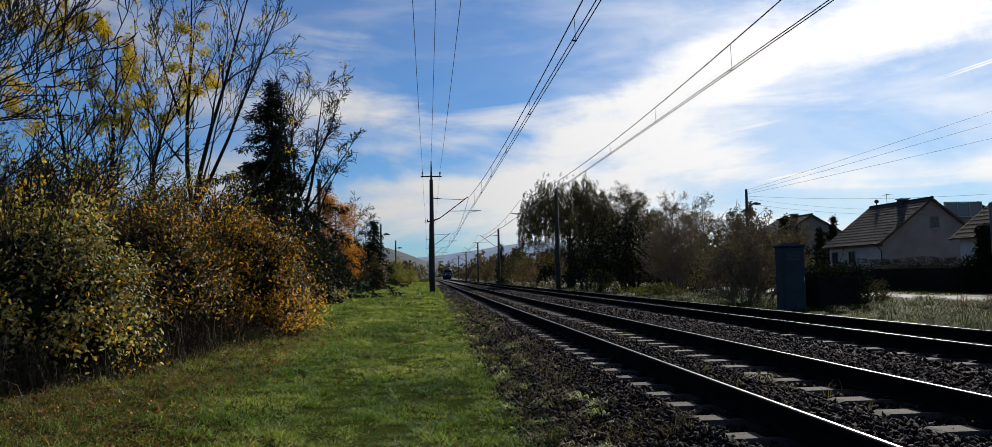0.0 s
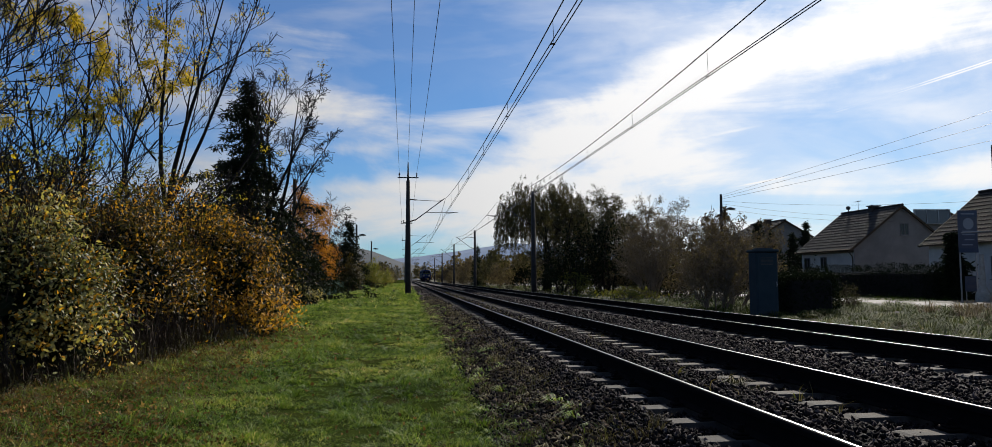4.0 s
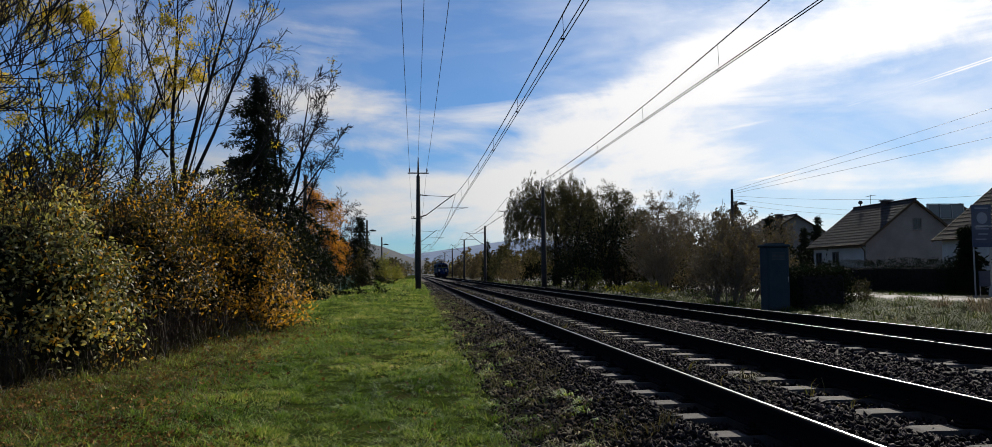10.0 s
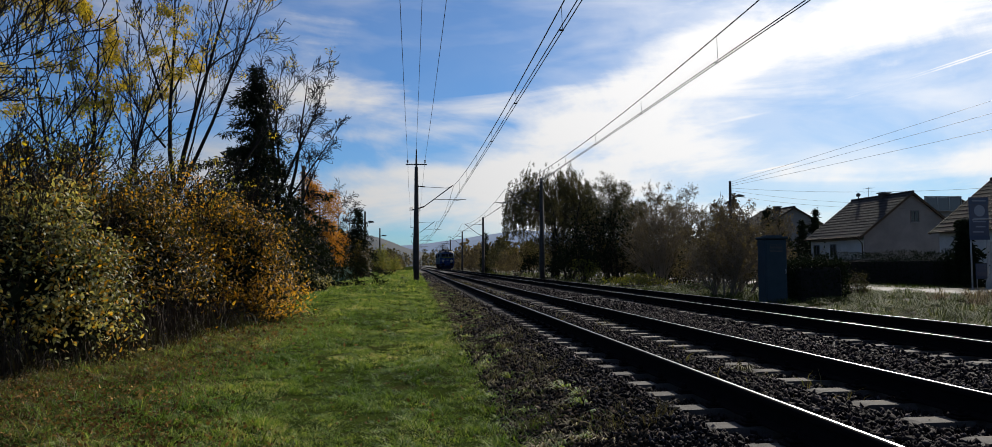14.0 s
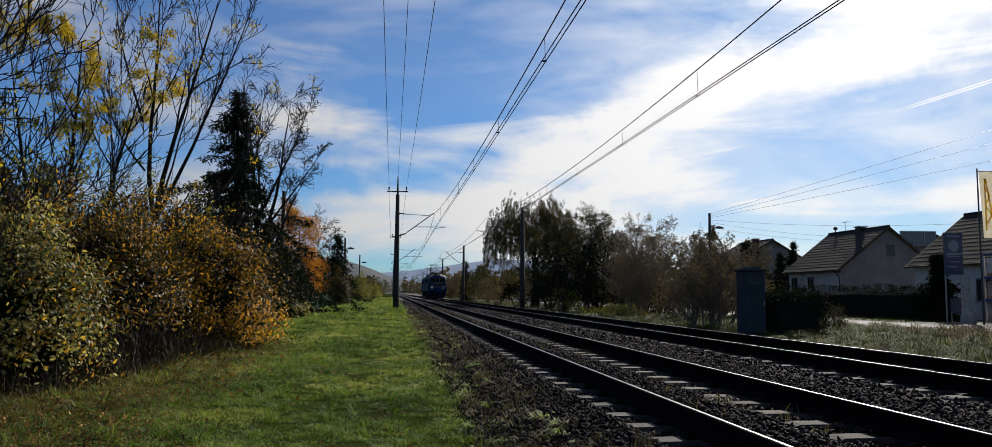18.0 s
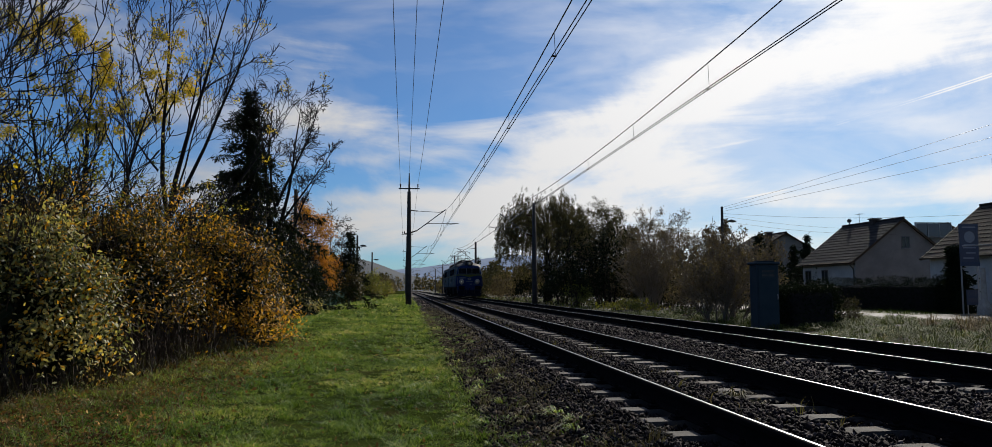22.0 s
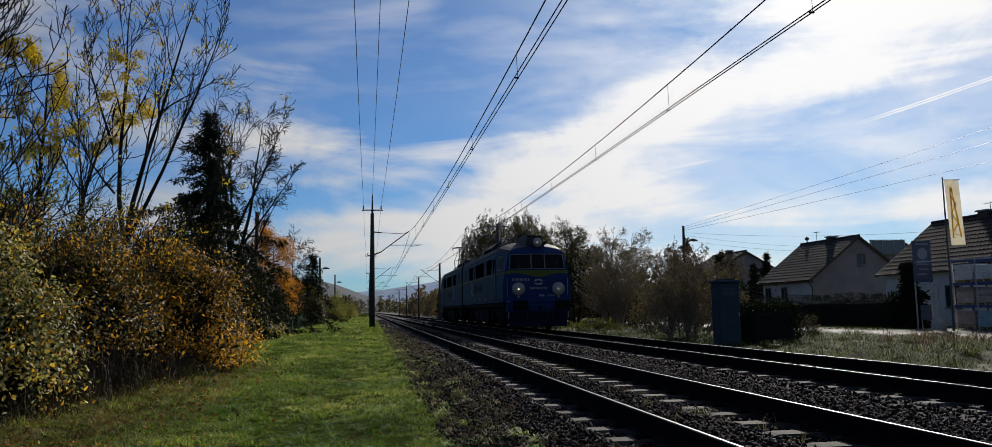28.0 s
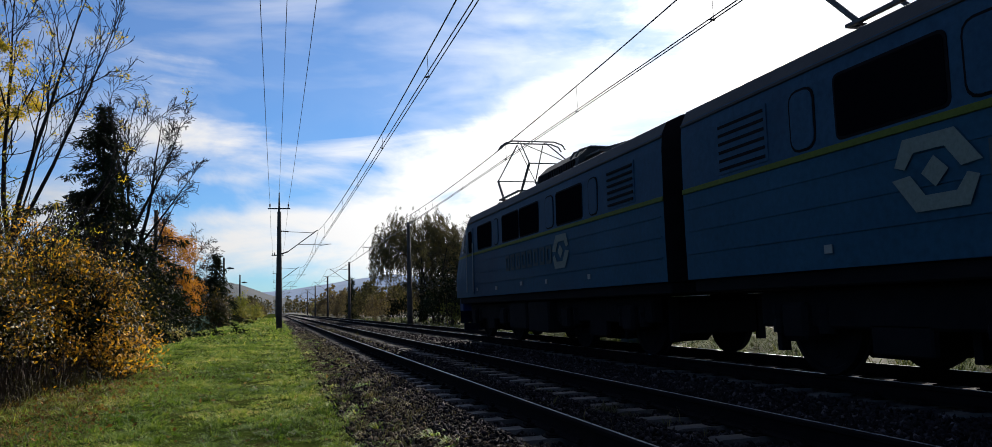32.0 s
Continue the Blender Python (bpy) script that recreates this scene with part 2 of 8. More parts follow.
YELLOW_LEAF = leafy("yellow_ash_leaves", [(0.0, (0.20, 0.20, 0.03)), (0.4, (0.46, 0.36, 0.02)), (0.75, (0.62, 0.45, 0.03)), (1.0, (0.72, 0.52, 0.05))], 0.6)
ASH_LEAF = leafy("olive_and_yellow_ash_leaves", [(0.0, (0.05, 0.055, 0.014)), (0.34, (0.20, 0.18, 0.026)), (0.58, (0.52, 0.40, 0.03)), (1.0, (0.76, 0.55, 0.05))], 0.55, 0.5, 0.35)
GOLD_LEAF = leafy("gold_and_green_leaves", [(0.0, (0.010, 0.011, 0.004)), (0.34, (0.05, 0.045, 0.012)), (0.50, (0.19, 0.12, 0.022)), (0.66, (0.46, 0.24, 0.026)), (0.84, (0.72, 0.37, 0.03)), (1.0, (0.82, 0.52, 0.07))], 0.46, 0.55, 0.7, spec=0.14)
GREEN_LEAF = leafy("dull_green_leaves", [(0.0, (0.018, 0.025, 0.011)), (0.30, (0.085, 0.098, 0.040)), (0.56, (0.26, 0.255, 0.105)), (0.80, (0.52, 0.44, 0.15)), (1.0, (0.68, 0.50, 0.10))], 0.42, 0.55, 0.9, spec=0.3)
# darkened leaf copy: shade among the leaves is put into its colour
DARK_LEAF = leafy("shade_toned_leaves", [(0.0, (0.010, 0.012, 0.006)), (0.5, (0.048, 0.046, 0.018)), (0.85, (0.13, 0.095, 0.025)), (1.0, (0.34, 0.21, 0.03))], 0.28, 0.55, 1.0, spec=0.2)
ORANGE_LEAF = leafy("orange_larch_needles", [(0.0, (0.20, 0.09, 0.012)), (0.5, (0.38, 0.16, 0.015)), (1.0, (0.50, 0.24, 0.03))], 0.5)
NEEDLE = leafy("dark_spruce_needles", [(0.0, (0.007, 0.012, 0.007)), (0.6, (0.016, 0.024, 0.012)), (1.0, (0.035, 0.042, 0.02))], 0.12, 0.8, spec=0.08)
WILLOW_LEAF = leafy("willow_leaves", [(0.0, (0.026, 0.027, 0.015)), (0.5, (0.068, 0.064, 0.034)), (0.85, (0.125, 0.11, 0.058)), (1.0, (0.19, 0.15, 0.085))], 0.22, 0.8, 0.35, spec=0.05)
BROWN_LEAF = leafy("withered_brown_leaves", [(0.0, (0.05, 0.040, 0.031)), (0.5, (0.125, 0.097, 0.068)), (0.85, (0.20, 0.165, 0.10)), (1.0, (0.31, 0.25, 0.14))], 0.24, 0.8, 0.4, spec=0.05)
LIME_LEAF = leafy("yellow_green_leaves", [(0.0, (0.05, 0.07, 0.016)), (0.5, (0.15, 0.16, 0.03)), (1.0, (0.28, 0.24, 0.05))], 0.5)
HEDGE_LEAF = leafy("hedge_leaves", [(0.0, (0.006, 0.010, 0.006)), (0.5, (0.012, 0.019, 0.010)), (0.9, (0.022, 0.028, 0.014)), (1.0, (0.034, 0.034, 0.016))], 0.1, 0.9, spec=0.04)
LITTER = leafy("leaf_litter", [(0.0, (0.026, 0.016, 0.010)), (0.45, (0.13, 0.075, 0.032)), (0.8, (0.31, 0.175, 0.060)), (1.0, (0.50, 0.33, 0.12))], 0.15, 0.8, 1.2, spec=0.05)

# ---- helpers for meshes ----
class Bits:
    """Gathers points and faces for one mesh."""

    def __init__(self):
        self.v, self.f, self.s = [], [], []

    def face(self, pts, slot=0):
        k = len(self.v)
        self.v += [tuple(p) for p in pts]
        self.f.append(tuple(range(k, k + len(pts))))
        self.s.append(slot)

    def box(self, x0, y0, z0, x1, y1, z1, b=0.0, slot=0):
        """A block whose twelve edges are cut by b."""
        b = min(b, (x1 - x0) / 2.2, (y1 - y0) / 2.2, (z1 - z0) / 2.2)
        k = len(self.v)
        if b <= 0:
            self.v += [(x, y, z) for z in (z0, z1) for y in (y0, y1) for x in (x0, x1)]
            fs = [(0, 2, 3, 1), (4, 5, 7, 6), (0, 1, 5, 4), (2, 6, 7, 3), (0, 4, 6, 2), (1, 3, 7, 5)]
        else:
            idx = {}
            for sx in (0, 1):
                for sy in (0, 1):
                    for sz in (0, 1):
                        px, py, pz = (x0, x1)[sx], (y0, y1)[sy], (z0, z1)[sz]
                        ix, iy, iz = px + (b, -b)[sx], py + (b, -b)[sy], pz + (b, -b)[sz]
                        for ax, p in ((0, (px, iy, iz)), (1, (ix, py, iz)), (2, (ix, iy, pz))):
                            idx[sx, sy, sz, ax] = len(self.v) - k
                            self.v.append(p)
            fs = []
            for s in (0, 1):
                q = [(s, 0, 0), (s, 1, 0), (s, 1, 1), (s, 0, 1)]
                fs.append([idx[(*c, 0)] for c in (q if s else q[::-1])])
                q = [(0, s, 0), (0, s, 1), (1, s, 1), (1, s, 0)]
                fs.append([idx[(*c, 1)] for c in (q if s else q[::-1])])
                q = [(0, 0, s), (1, 0, s), (1, 1, s), (0, 1, s)]
                fs.append([idx[(*c, 2)] for c in (q if s else q[::-1])])
            for s in (0, 1):
                for t in (0, 1):
                    flip = s != t
                    for q in ([idx[s, t, 0, 0], idx[s, t, 0, 1], idx[s, t, 1, 1], idx[s, t, 1, 0]],
                              [idx[s, 0, t, 2], idx[s, 0, t, 0], idx[s, 1, t, 0], idx[s, 1, t, 2]],
                              [idx[0, s, t, 1], idx[0, s, t, 2], idx[1, s, t, 2], idx[1, s, t, 1]]):
                        fs.append(q[::-1] if flip else q)
                    for r in (0, 1):
                        q = [idx[s, t, r, 0], idx[s, t, r, 1], idx[s, t, r, 2]]
                        fs.append(q if (s + t + r) % 2 else q[::-1])
        self.f += [tuple(k + i for i in f) for f in fs]
        self.s += [slot] * len(fs)

    def tube(self, pts, radii, sides=6, cap=True, slot=0):
        """A round rod along a line of points, with a radius at each."""
        pts = [Vector(p) for p in pts]
        if not hasattr(radii, "__len__"):
            radii = [radii] * len(pts)
        k = len(self.v)
        up = Vector((0.13, 0.21, 0.97)) if abs((pts[-1] - pts[0]).normalized().z) < 0.8 else Vector((0.96, 0.2, 0.1))
        for i, p in enumerate(pts):
            d = (pts[min(i + 1, len(pts) - 1)] - pts[max(i - 1, 0)]).normalized()
            a = d.cross(up).normalized()
            b = d.cross(a)
            for j in range(sides):
                q = 2 * math.pi * j / sides
                self.v.append(tuple(p + (a * math.cos(q) + b * math.sin(q)) * radii[i]))
        for i in range(len(pts) - 1):
            for j in range(sides):
                u, v = k + i * sides + j, k + i * sides + (j + 1) % sides
                self.f.append((u, v, v + sides, u + sides))
                self.s.append(slot)
        if cap:
            self.f.append(tuple(k + j for j in range(sides))[::-1])
            self.f.append(tuple(k + (len(pts) - 1) * sides + j for j in range(sides)))
            self.s += [slot, slot]

    def spin(self, centre, axis, profile, sides=16, slot=0):
        """A turned shape: profile of (radius, along) round the axis."""
        axis = Vector(axis).normalized()
        a = axis.orthogonal().normalized()
        b = axis.cross(a)
        k = len(self.v)
        for r, h in profile:
            for j in range(sides):
                q = 2 * math.pi * j / sides
                self.v.append(tuple(Vector(centre) + axis * h + (a * math.cos(q) + b * math.sin(q)) * r))
        for i in range(len(profile) - 1):
            for j in range(sides):
                u, v = k + i * sides + j, k + i * sides + (j + 1) % sides
                self.f.append((u, v, v + sides, u + sides))
                self.s.append(slot)
        for i, flip in ((0, True), (len(profile) - 1, False)):
            ring = tuple(k + i * sides + j for j in range(sides))
            self.f.append(ring[::-1] if flip else ring)
            self.s.append(slot)

    def prism(self, outline, y0, y1, slot=0):
        """An outline of (x, z), drawn out from y0 to y1."""
        k, n = len(self.v), len(outline)
        self.v += [(x, y, z) for y in (y0, y1) for x, z in outline]
        self.f += [(k + i, k + (i + 1) % n, k + n + (i + 1) % n, k + n + i) for i in range(n)]
        self.f += [tuple(k + i for i in range(n))[::-1], tuple(k + n + i for i in range(n))]
        self.s += [slot] * (n + 2)

    def mesh(self, name, mats, smooth=False):
        me = bpy.data.meshes.new(name)
        me.from_pydata(self.v, [], self.f)
        for m in (mats if isinstance(mats, (list, tuple)) else [mats]):
            me.materials.append(m)
        if any(self.s):
            me.polygons.foreach_set("material_index", self.s)
        bm = bmesh.new()
        bm.from_mesh(me)
        bmesh.ops.recalc_face_normals(bm, faces=bm.faces)
        bm.to_mesh(me)
        bm.free()
        if smooth:
            me.shade_smooth()
        return me


def part(name, bits, mats, parent=None, label="", at=None, smooth=False):
    """One mesh object, under a thing or part where one is given."""
    ob = new(name, bits.mesh(name, mats, smooth) if isinstance(bits, Bits) else bits)
    if parent:
        ob.parent = parent
    if at is not None:
        ob.matrix_basis = at if isinstance(at, Matrix) else Matrix.Translation(at)
    return tagged(ob, label=label)


def thing(name, at, label, category, group="", kind=""):
    ob = new(name)
    ob.empty_display_size = 0.2
    ob.matrix_basis = at if isinstance(at, Matrix) else Matrix.Translation(at)
    return tagged(ob, label, category, group, kind)


def cloud_mesh(name, corners, faces_each, mat, verts_each):
    """A mesh of many alike small pieces: corners is (pieces, verts_each, 3); faces_each lists one piece's faces as triangles."""
    n = len(corners)
    me = bpy.data.meshes.new(name)
    co = np.ascontiguousarray(corners, dtype=np.float32).reshape(-1)
    tri = np.asarray(faces_each, dtype=np.int32)
    idx = (np.arange(n, dtype=np.int32)[:, None, None] * verts_each + tri[None]).reshape(-1)
    nf = n * len(tri)
    me.vertices.add(n * verts_each)
    me.vertices.foreach_set("co", co)
    me.loops.add(nf * 3)
    me.loops.foreach_set("vertex_index", idx)
    me.polygons.add(nf)
    me.polygons.foreach_set("loop_start", np.arange(0, nf * 3, 3, dtype=np.int32))
    me.update(calc_edges=True)
    me.validate()
    me.materials.append(mat)
    return me


def unit(v):
    return v / np.maximum(np.linalg.norm(v, axis=-1, keepdims=True), 1e-9)


def leaf_mesh(name, pos, length, width, mat, rng, way=None, spread=1.0, fold=0.25, oval=False, face=None):
    """Leaves at the places pos: folded lozenges that point about way (or anywhere), their upper sides towards face."""
    n = len(pos)
    d = rng.normal(size=(n, 3))
    if way is not None:
        d = unit(d) * spread + np.asarray(way)
    d = unit(d)
    s = unit(np.cross(d, rng.normal(size=(n, 3)) * (1.0 if face is None else 0.55) + (0.0 if face is None else face)))
    up = np.cross(s, d)
    ln = (length * rng.uniform(0.6, 1.25, n))[:, None]
    wd = (width * rng.uniform(0.7, 1.25, n))[:, None]
    if oval:
        low, high, tip = pos + d * ln * 0.25, pos + d * ln * 0.66 - up * ln * 0.03, pos + d * ln - up * ln * 0.12
        six = np.stack([pos, low + s * wd * 0.9 + up * wd * fold, high + s * wd * 0.8 + up * wd * fold, tip, high - s * wd * 0.8 + up * wd * fold, low - s * wd * 0.9 + up * wd * fold], 1)
        return cloud_mesh(name, six, [(0, 1, 5), (1, 2, 4), (1, 4, 5), (2, 3, 4)], mat, 6)
    mid = pos + d * ln * 0.45
    quad = np.stack([pos, mid + s * wd + up * wd * fold, pos + d * ln, mid - s * wd + up * wd * fold], 1)
    return cloud_mesh(name, quad, [(0, 1, 2), (0, 2, 3)], mat, 4)


def ground_height(x, y):
    """The lie of the land: grass strip, ballast bed, verge and road."""
    x, y = np.asarray(x, float), np.asarray(y, float)
    soft = 0.035 * np.sin(x * 1.7 + y * 0.31) * np.sin(y * 0.43 - x * 0.6) + 0.02 * np.sin(x * 3.9 + 1.0) * np.sin(y * 1.9)
    left = -0.62 + 0.0072 * np.clip(y, 0, 60) + soft
    left = left - 0.32 * np.clip((-3.6 - x) / 2.5, 0, 1) * np.clip((y - 20) / 30, 0, 1)
    bank = np.clip((x - 0.75) / 1.1, 0, 1)
    dx = np.abs(x - np.where(x < 5.07, 3.08, 7.06))
    bed = -0.250 + 0.035 * np.clip((0.30 - dx) / 0.12, 0, 1) + 0.03 * np.clip((dx - 1.06) / 0.10, 0, 1) - 0.008 * np.exp(-((np.abs(np.abs(x - np.where(x < 5.07, 3.08, 7.06)) - 0.7525)) / 0.22) ** 2)
    right = -0.42 + soft * 1.2 + 0.055 * np.sin(2.6 * x + 1.1 * np.sin(1.3 * y)) * np.sin(2.2 * y + 0.9 * np.sin(1.7 * x))
    off = np.clip((x - 9.0) / 1.4, 0, 1)
    z = np.where(x < 4, left * (1 - bank) + bed * bank, bed * (1 - off) + right * off)
    hump = 0.10 * np.exp(-((x - 15.6) / 2.4) ** 2) * np.clip((34 - y) / 8, 0, 1)
    z = z + np.where(x > 9.4, hump, 0.0)
    street = np.clip((x - 18.8) / 1.2, 0, 1)
    z = z * (1 - street) + -0.46 * street
    return z

# ---- ground, ballast and track ----
T1, T2 = 3.08, 7.06
rng = np.random.default_rng(5)


def ground_sheet():
    xs = np.unique(np.concatenate([[-2400, -900, -300, -120, -60, -35, -22], np.arange(-16, 0.4, 0.8), np.arange(0.4, 2.4, 0.16),
                                   np.arange(2.4, 8.8, 1.6), np.arange(8.8, 22, 0.5), np.arange(22, 40, 2.0), [48, 60, 90, 160, 300, 900, 2400]]))
    ys = np.unique(np.concatenate([[-900, -200, -60, -20, -8], np.arange(-4, 40, 0.7), np.arange(40, 110, 2.5), np.arange(110, 320, 10), [400, 600, 1000, 1600, 3200]]))
    gx, gy = np.meshgrid(xs, ys)
    gz = ground_height(gx, gy)
    nx, ny = len(xs), len(ys)
    verts = np.stack([gx, gy, gz], -1).reshape(-1, 3)
    faces, slots = [], []
    for j in range(ny - 1):
        for i in range(nx - 1):
            k = j * nx + i
            faces.append((k, k + 1, k + nx + 1, k + nx))
            x = (xs[i] + xs[i + 1]) / 2
            slots.append(0 if x < 0.95 else 3 if x < 1.7 else 1 if x < 9.5 else 2)
    me = bpy.data.meshes.new("ground")
    me.from_pydata(verts.tolist(), [], faces)
    for m in (GRASS_SOIL, BALLAST, VERGE_SOIL, SHOULDER):
        me.materials.append(m)
    me.polygons.foreach_set("material_index", slots)
    me.shade_smooth()
    return tagged(new("ground", me), "mown green grass strip beside a dark stone ballast bed", "ground", kind="structure")


ground_sheet()

# the side road behind the verge
road = Bits()
for y in np.arange(-40, 420, 6.0):
    road.face([(20.2, y, -0.43), (24.7, y, -0.43), (24.7, y + 6, -0.43), (20.2, y + 6, -0.43)])
# base colour raised to stand for sun glare on the road
ASPHALT = material("glare_paled_asphalt", (0.13, 0.125, 0.12), (0.19, 0.185, 0.175), 1.2, 0.8, bump=0.3, fine=90, c=(0.12, 0.12, 0.115), spec=0.15)
tagged(part("road", road, ASPHALT), "asphalt side road behind the verge, sun glare in its pale colour", "road", kind="structure")
yard = Bits()
for y in np.arange(10, 36, 3.8):
    yard.face([(24.7, y, -0.425), (52, y, -0.425), (52, y + 3.8, -0.425), (24.7, y + 3.8, -0.425)])
GRAVEL = material("gravel_yard", (0.06, 0.058, 0.053), (0.10, 0.097, 0.088), 1.5, 0.9, bump=0.5, fine=60)
tagged(part("pavement_yard", yard, GRAVEL), "light grey gravel yard in front of the shop", "yard", kind="structure")

RAIL_OUTLINE = [(-0.070, -0.172), (0.070, -0.172), (0.070, -0.160), (0.012, -0.142), (0.009, -0.052), (0.034, -0.040), (0.036, -0.012), (0.026, -0.001),
                (-0.026, -0.001), (-0.036, -0.012), (-0.034, -0.040), (-0.009, -0.052), (-0.012, -0.142), (-0.070, -0.160)]
RAIL_Y0, RAIL_Y1 = -30.0, 900.0


def sleeper_mesh():
    """A pre-stressed concrete sleeper, narrower on top and dipped in the middle."""
    b = Bits()
    rows = [(-1.16, -0.205), (-1.13, -0.190), (-0.5, -0.185), (-0.3, -0.235), (0.12, -0.235), (0.3, -0.19), (1.13, -0.190), (1.16, -0.205)]
    for (x0, z0), (x1, z1) in zip(rows, rows[1:]):
        b.face([(x0, -0.10, z0), (x1, -0.10, z1), (x1, 0.10, z1), (x0, 0.10, z0)])
        b.face([(x0, -0.14, -0.36), (x1, -0.14, -0.36), (x1, -0.10, z1), (x0, -0.10, z0)])
        b.face([(x0, 0.10, z0), (x1, 0.10, z1), (x1, 0.14, -0.36), (x0, 0.14, -0.36)])
    for s, z in ((-1.16, -0.205), (1.16, -0.205)):
        b.face([(s, -0.14, -0.36), (s, -0.10, z), (s, 0.10, z), (s, 0.14, -0.36)])
    return b.mesh("sleeper", SLEEPER)


def clip_mesh():
    """The rail fastening at one seat: base plate, two clips and two bolts."""
    b = Bits()
    b.box(-0.17, -0.075, -0.186, 0.17, 0.075, -0.170, 0.004)
    for s in (-1, 1):
        b.box(s * 0.10 - 0.045, -0.05, -0.170, s * 0.10 + 0.045, 0.05, -0.148, 0.008)
        b.tube([(s * 0.105, 0, -0.15), (s * 0.105, 0, -0.105)], 0.016, 6)
        b.spin((s * 0.105, 0, -0.142), (0, 0, 1), [(0.026, 0), (0.026, 0.018)], 6)
    return b.mesh("fastening", RAIL_SIDE)


SLEEPER_MESH, CLIP_MESH = sleeper_mesh(), clip_mesh()


def build_track(cx, label, first, phase):
    tr = thing("railway_track", (cx, 0, 0), label, "railway track", "the two running lines", "structure")
    for s in (-0.7525, 0.7525):
        b = Bits()
        b.prism(RAIL_OUTLINE, RAIL_Y0, RAIL_Y1)
        rail = part("rail", b, RAIL_SIDE, tr, "rusted steel rail with a polished head", (s, 0, 0))
        top = Bits()
        k = 1.0 if cx < 5 else 0.85
        top.prism([(-0.010 * k, -0.0005), (0.011 * k, -0.0005), (0.010 * k, 0.0015), (-0.009 * k, 0.0015)], RAIL_Y0, RAIL_Y1)
        part("running_surface", top, RAIL_TOP, rail, "bright polished running surface")
    far = Bits()
    y, k = phase, 0
    base = [v.co.copy() for v in SLEEPER_MESH.vertices]
    faces = [tuple(p.vertices) for p in SLEEPER_MESH.polygons]
    wob = random.Random(int(cx * 10))
    while y < 320:
        if y < first:
            part("sleeper", SLEEPER_MESH, None, tr, at=pose(wob.uniform(-0.012, 0.012), y, wob.uniform(-0.012, 0.008), 0, 0, wob.uniform(-0.6, 0.6)))
            if y < 22:
                for s in (-0.7525, 0.7525):
                    part("fastening", CLIP_MESH, None, tr, at=(s, y, 0))
        else:
            n = len(far.v)
            far.v += [(p.x, p.y + y, p.z) for p in base]
            far.f += [tuple(n + i for i in f) for f in faces]
            far.s += [0] * len(faces)
        y += 0.63
        k += 1
    tagged(part("far_sleepers", far, SLEEPER, tr), kind="stuff")
    return tr


def stones(name, n, x0, x1, y0, y1, size, seed, far_bias=1.0, lift=0.0, skip=True, mat=None, label="dark angular crushed stone of the track bed", kind="track ballast"):
    """Crushed stone: squashed eight-faced chips strewn over the bed."""
    r = np.random.default_rng(seed)
    y = y0 + (y1 - y0) * r.uniform(0, 1, n) ** far_bias
    x = r.uniform(x0, x1, n)
    keep = np.ones(n, bool)
    if skip:
        for c in (T1, T2):
            for s in (-0.7525, 0.7525):
                keep &= np.abs(x - c - s) > 0.08
        on = np.zeros(n, bool)
        for c in (T1, T2):
            on |= (((x - c < -0.84) & (x - c > -1.10)) | ((x - c > 0.22) & (x - c < 1.05)) | ((x - c < -0.36) & (x - c > -0.75))) & (np.abs(((y - (0.095, 0.34)[c == T2]) % 0.63) - 0.315) > 0.315 - 0.115)
        keep &= ~on | (r.uniform(0, 1, n) < 0.25)
    x, y = x[keep], y[keep]
    n = len(x)
    z = ground_height(x, y) + lift + r.uniform(-0.01, 0.04, n)
    octa = np.array([(1, 0, 0), (-1, 0, 0), (0, 1, 0), (0, -1, 0), (0, 0, 1), (0, 0, -1)], float)
    sc = size * r.uniform(0.5, 1.3, (n, 1, 1)) * r.uniform(0.5, 1.4, (n, 1, 3)) * np.array([1, 1, 0.7])
    p = octa[None] * sc + r.normal(size=(n, 6, 3)) * size * 0.25
    q = unit(r.normal(size=(n, 4)))
    a, b, c, d = q.T
    rot = np.stack([np.stack([1 - 2 * (c * c + d * d), 2 * (b * c - a * d), 2 * (b * d + a * c)], -1),
                    np.stack([2 * (b * c + a * d), 1 - 2 * (b * b + d * d), 2 * (c * d - a * b)], -1),
                    np.stack([2 * (b * d - a * c), 2 * (c * d + a * b), 1 - 2 * (b * b + c * c)], -1)], 1)
    p = np.einsum("nij,nkj->nki", rot, p) + np.stack([x, y, z], -1)[:, None]
    tri = [(0, 2, 4), (2, 1, 4), (1, 3, 4), (3, 0, 4), (2, 0, 5), (1, 2, 5), (3, 1, 5), (0, 3, 5)]
    return tagged(new(name, cloud_mesh(name, p, tri, mat or STONE_MIX, 6)), label, kind, kind="stuff")


def stone_mix():
    m = bpy.data.materials.new("ballast_stones")
    m.use_nodes = True
    n = Nodes(m.node_tree)
    rnd = n.add("ShaderNodeNewGeometry").outputs["Random Per Island"]
    at = n.add("ShaderNodeTexCoord").outputs["Object"]
    col = n.ramp(rnd, [(0.0, (0.004, 0.004, 0.005)), (0.45, (0.011, 0.009, 0.011)), (0.7, (0.024, 0.018, 0.019)), (0.9, (0.038, 0.031, 0.034)), (1.0, (0.12, 0.10, 0.105))])
    g = n.noise(at, 60.0, 4.0)
    col = n.mix(0.4, col, n.ramp(g, [(0.3, (0.4, 0.4, 0.4)), (0.7, (1.4, 1.4, 1.4))]), "MULTIPLY")
    bp = n.add("ShaderNodeBump", {"Strength": 0.5, "Distance": 0.01, "Height": g}).outputs[0]
    p = n.add("ShaderNodeBsdfPrincipled", {"Base Color": col, "Roughness": 0.9, "Normal": bp, "Specular IOR Level": 0.12})
    n.add("ShaderNodeOutputMaterial", {0: p.outputs[0]})
    return m


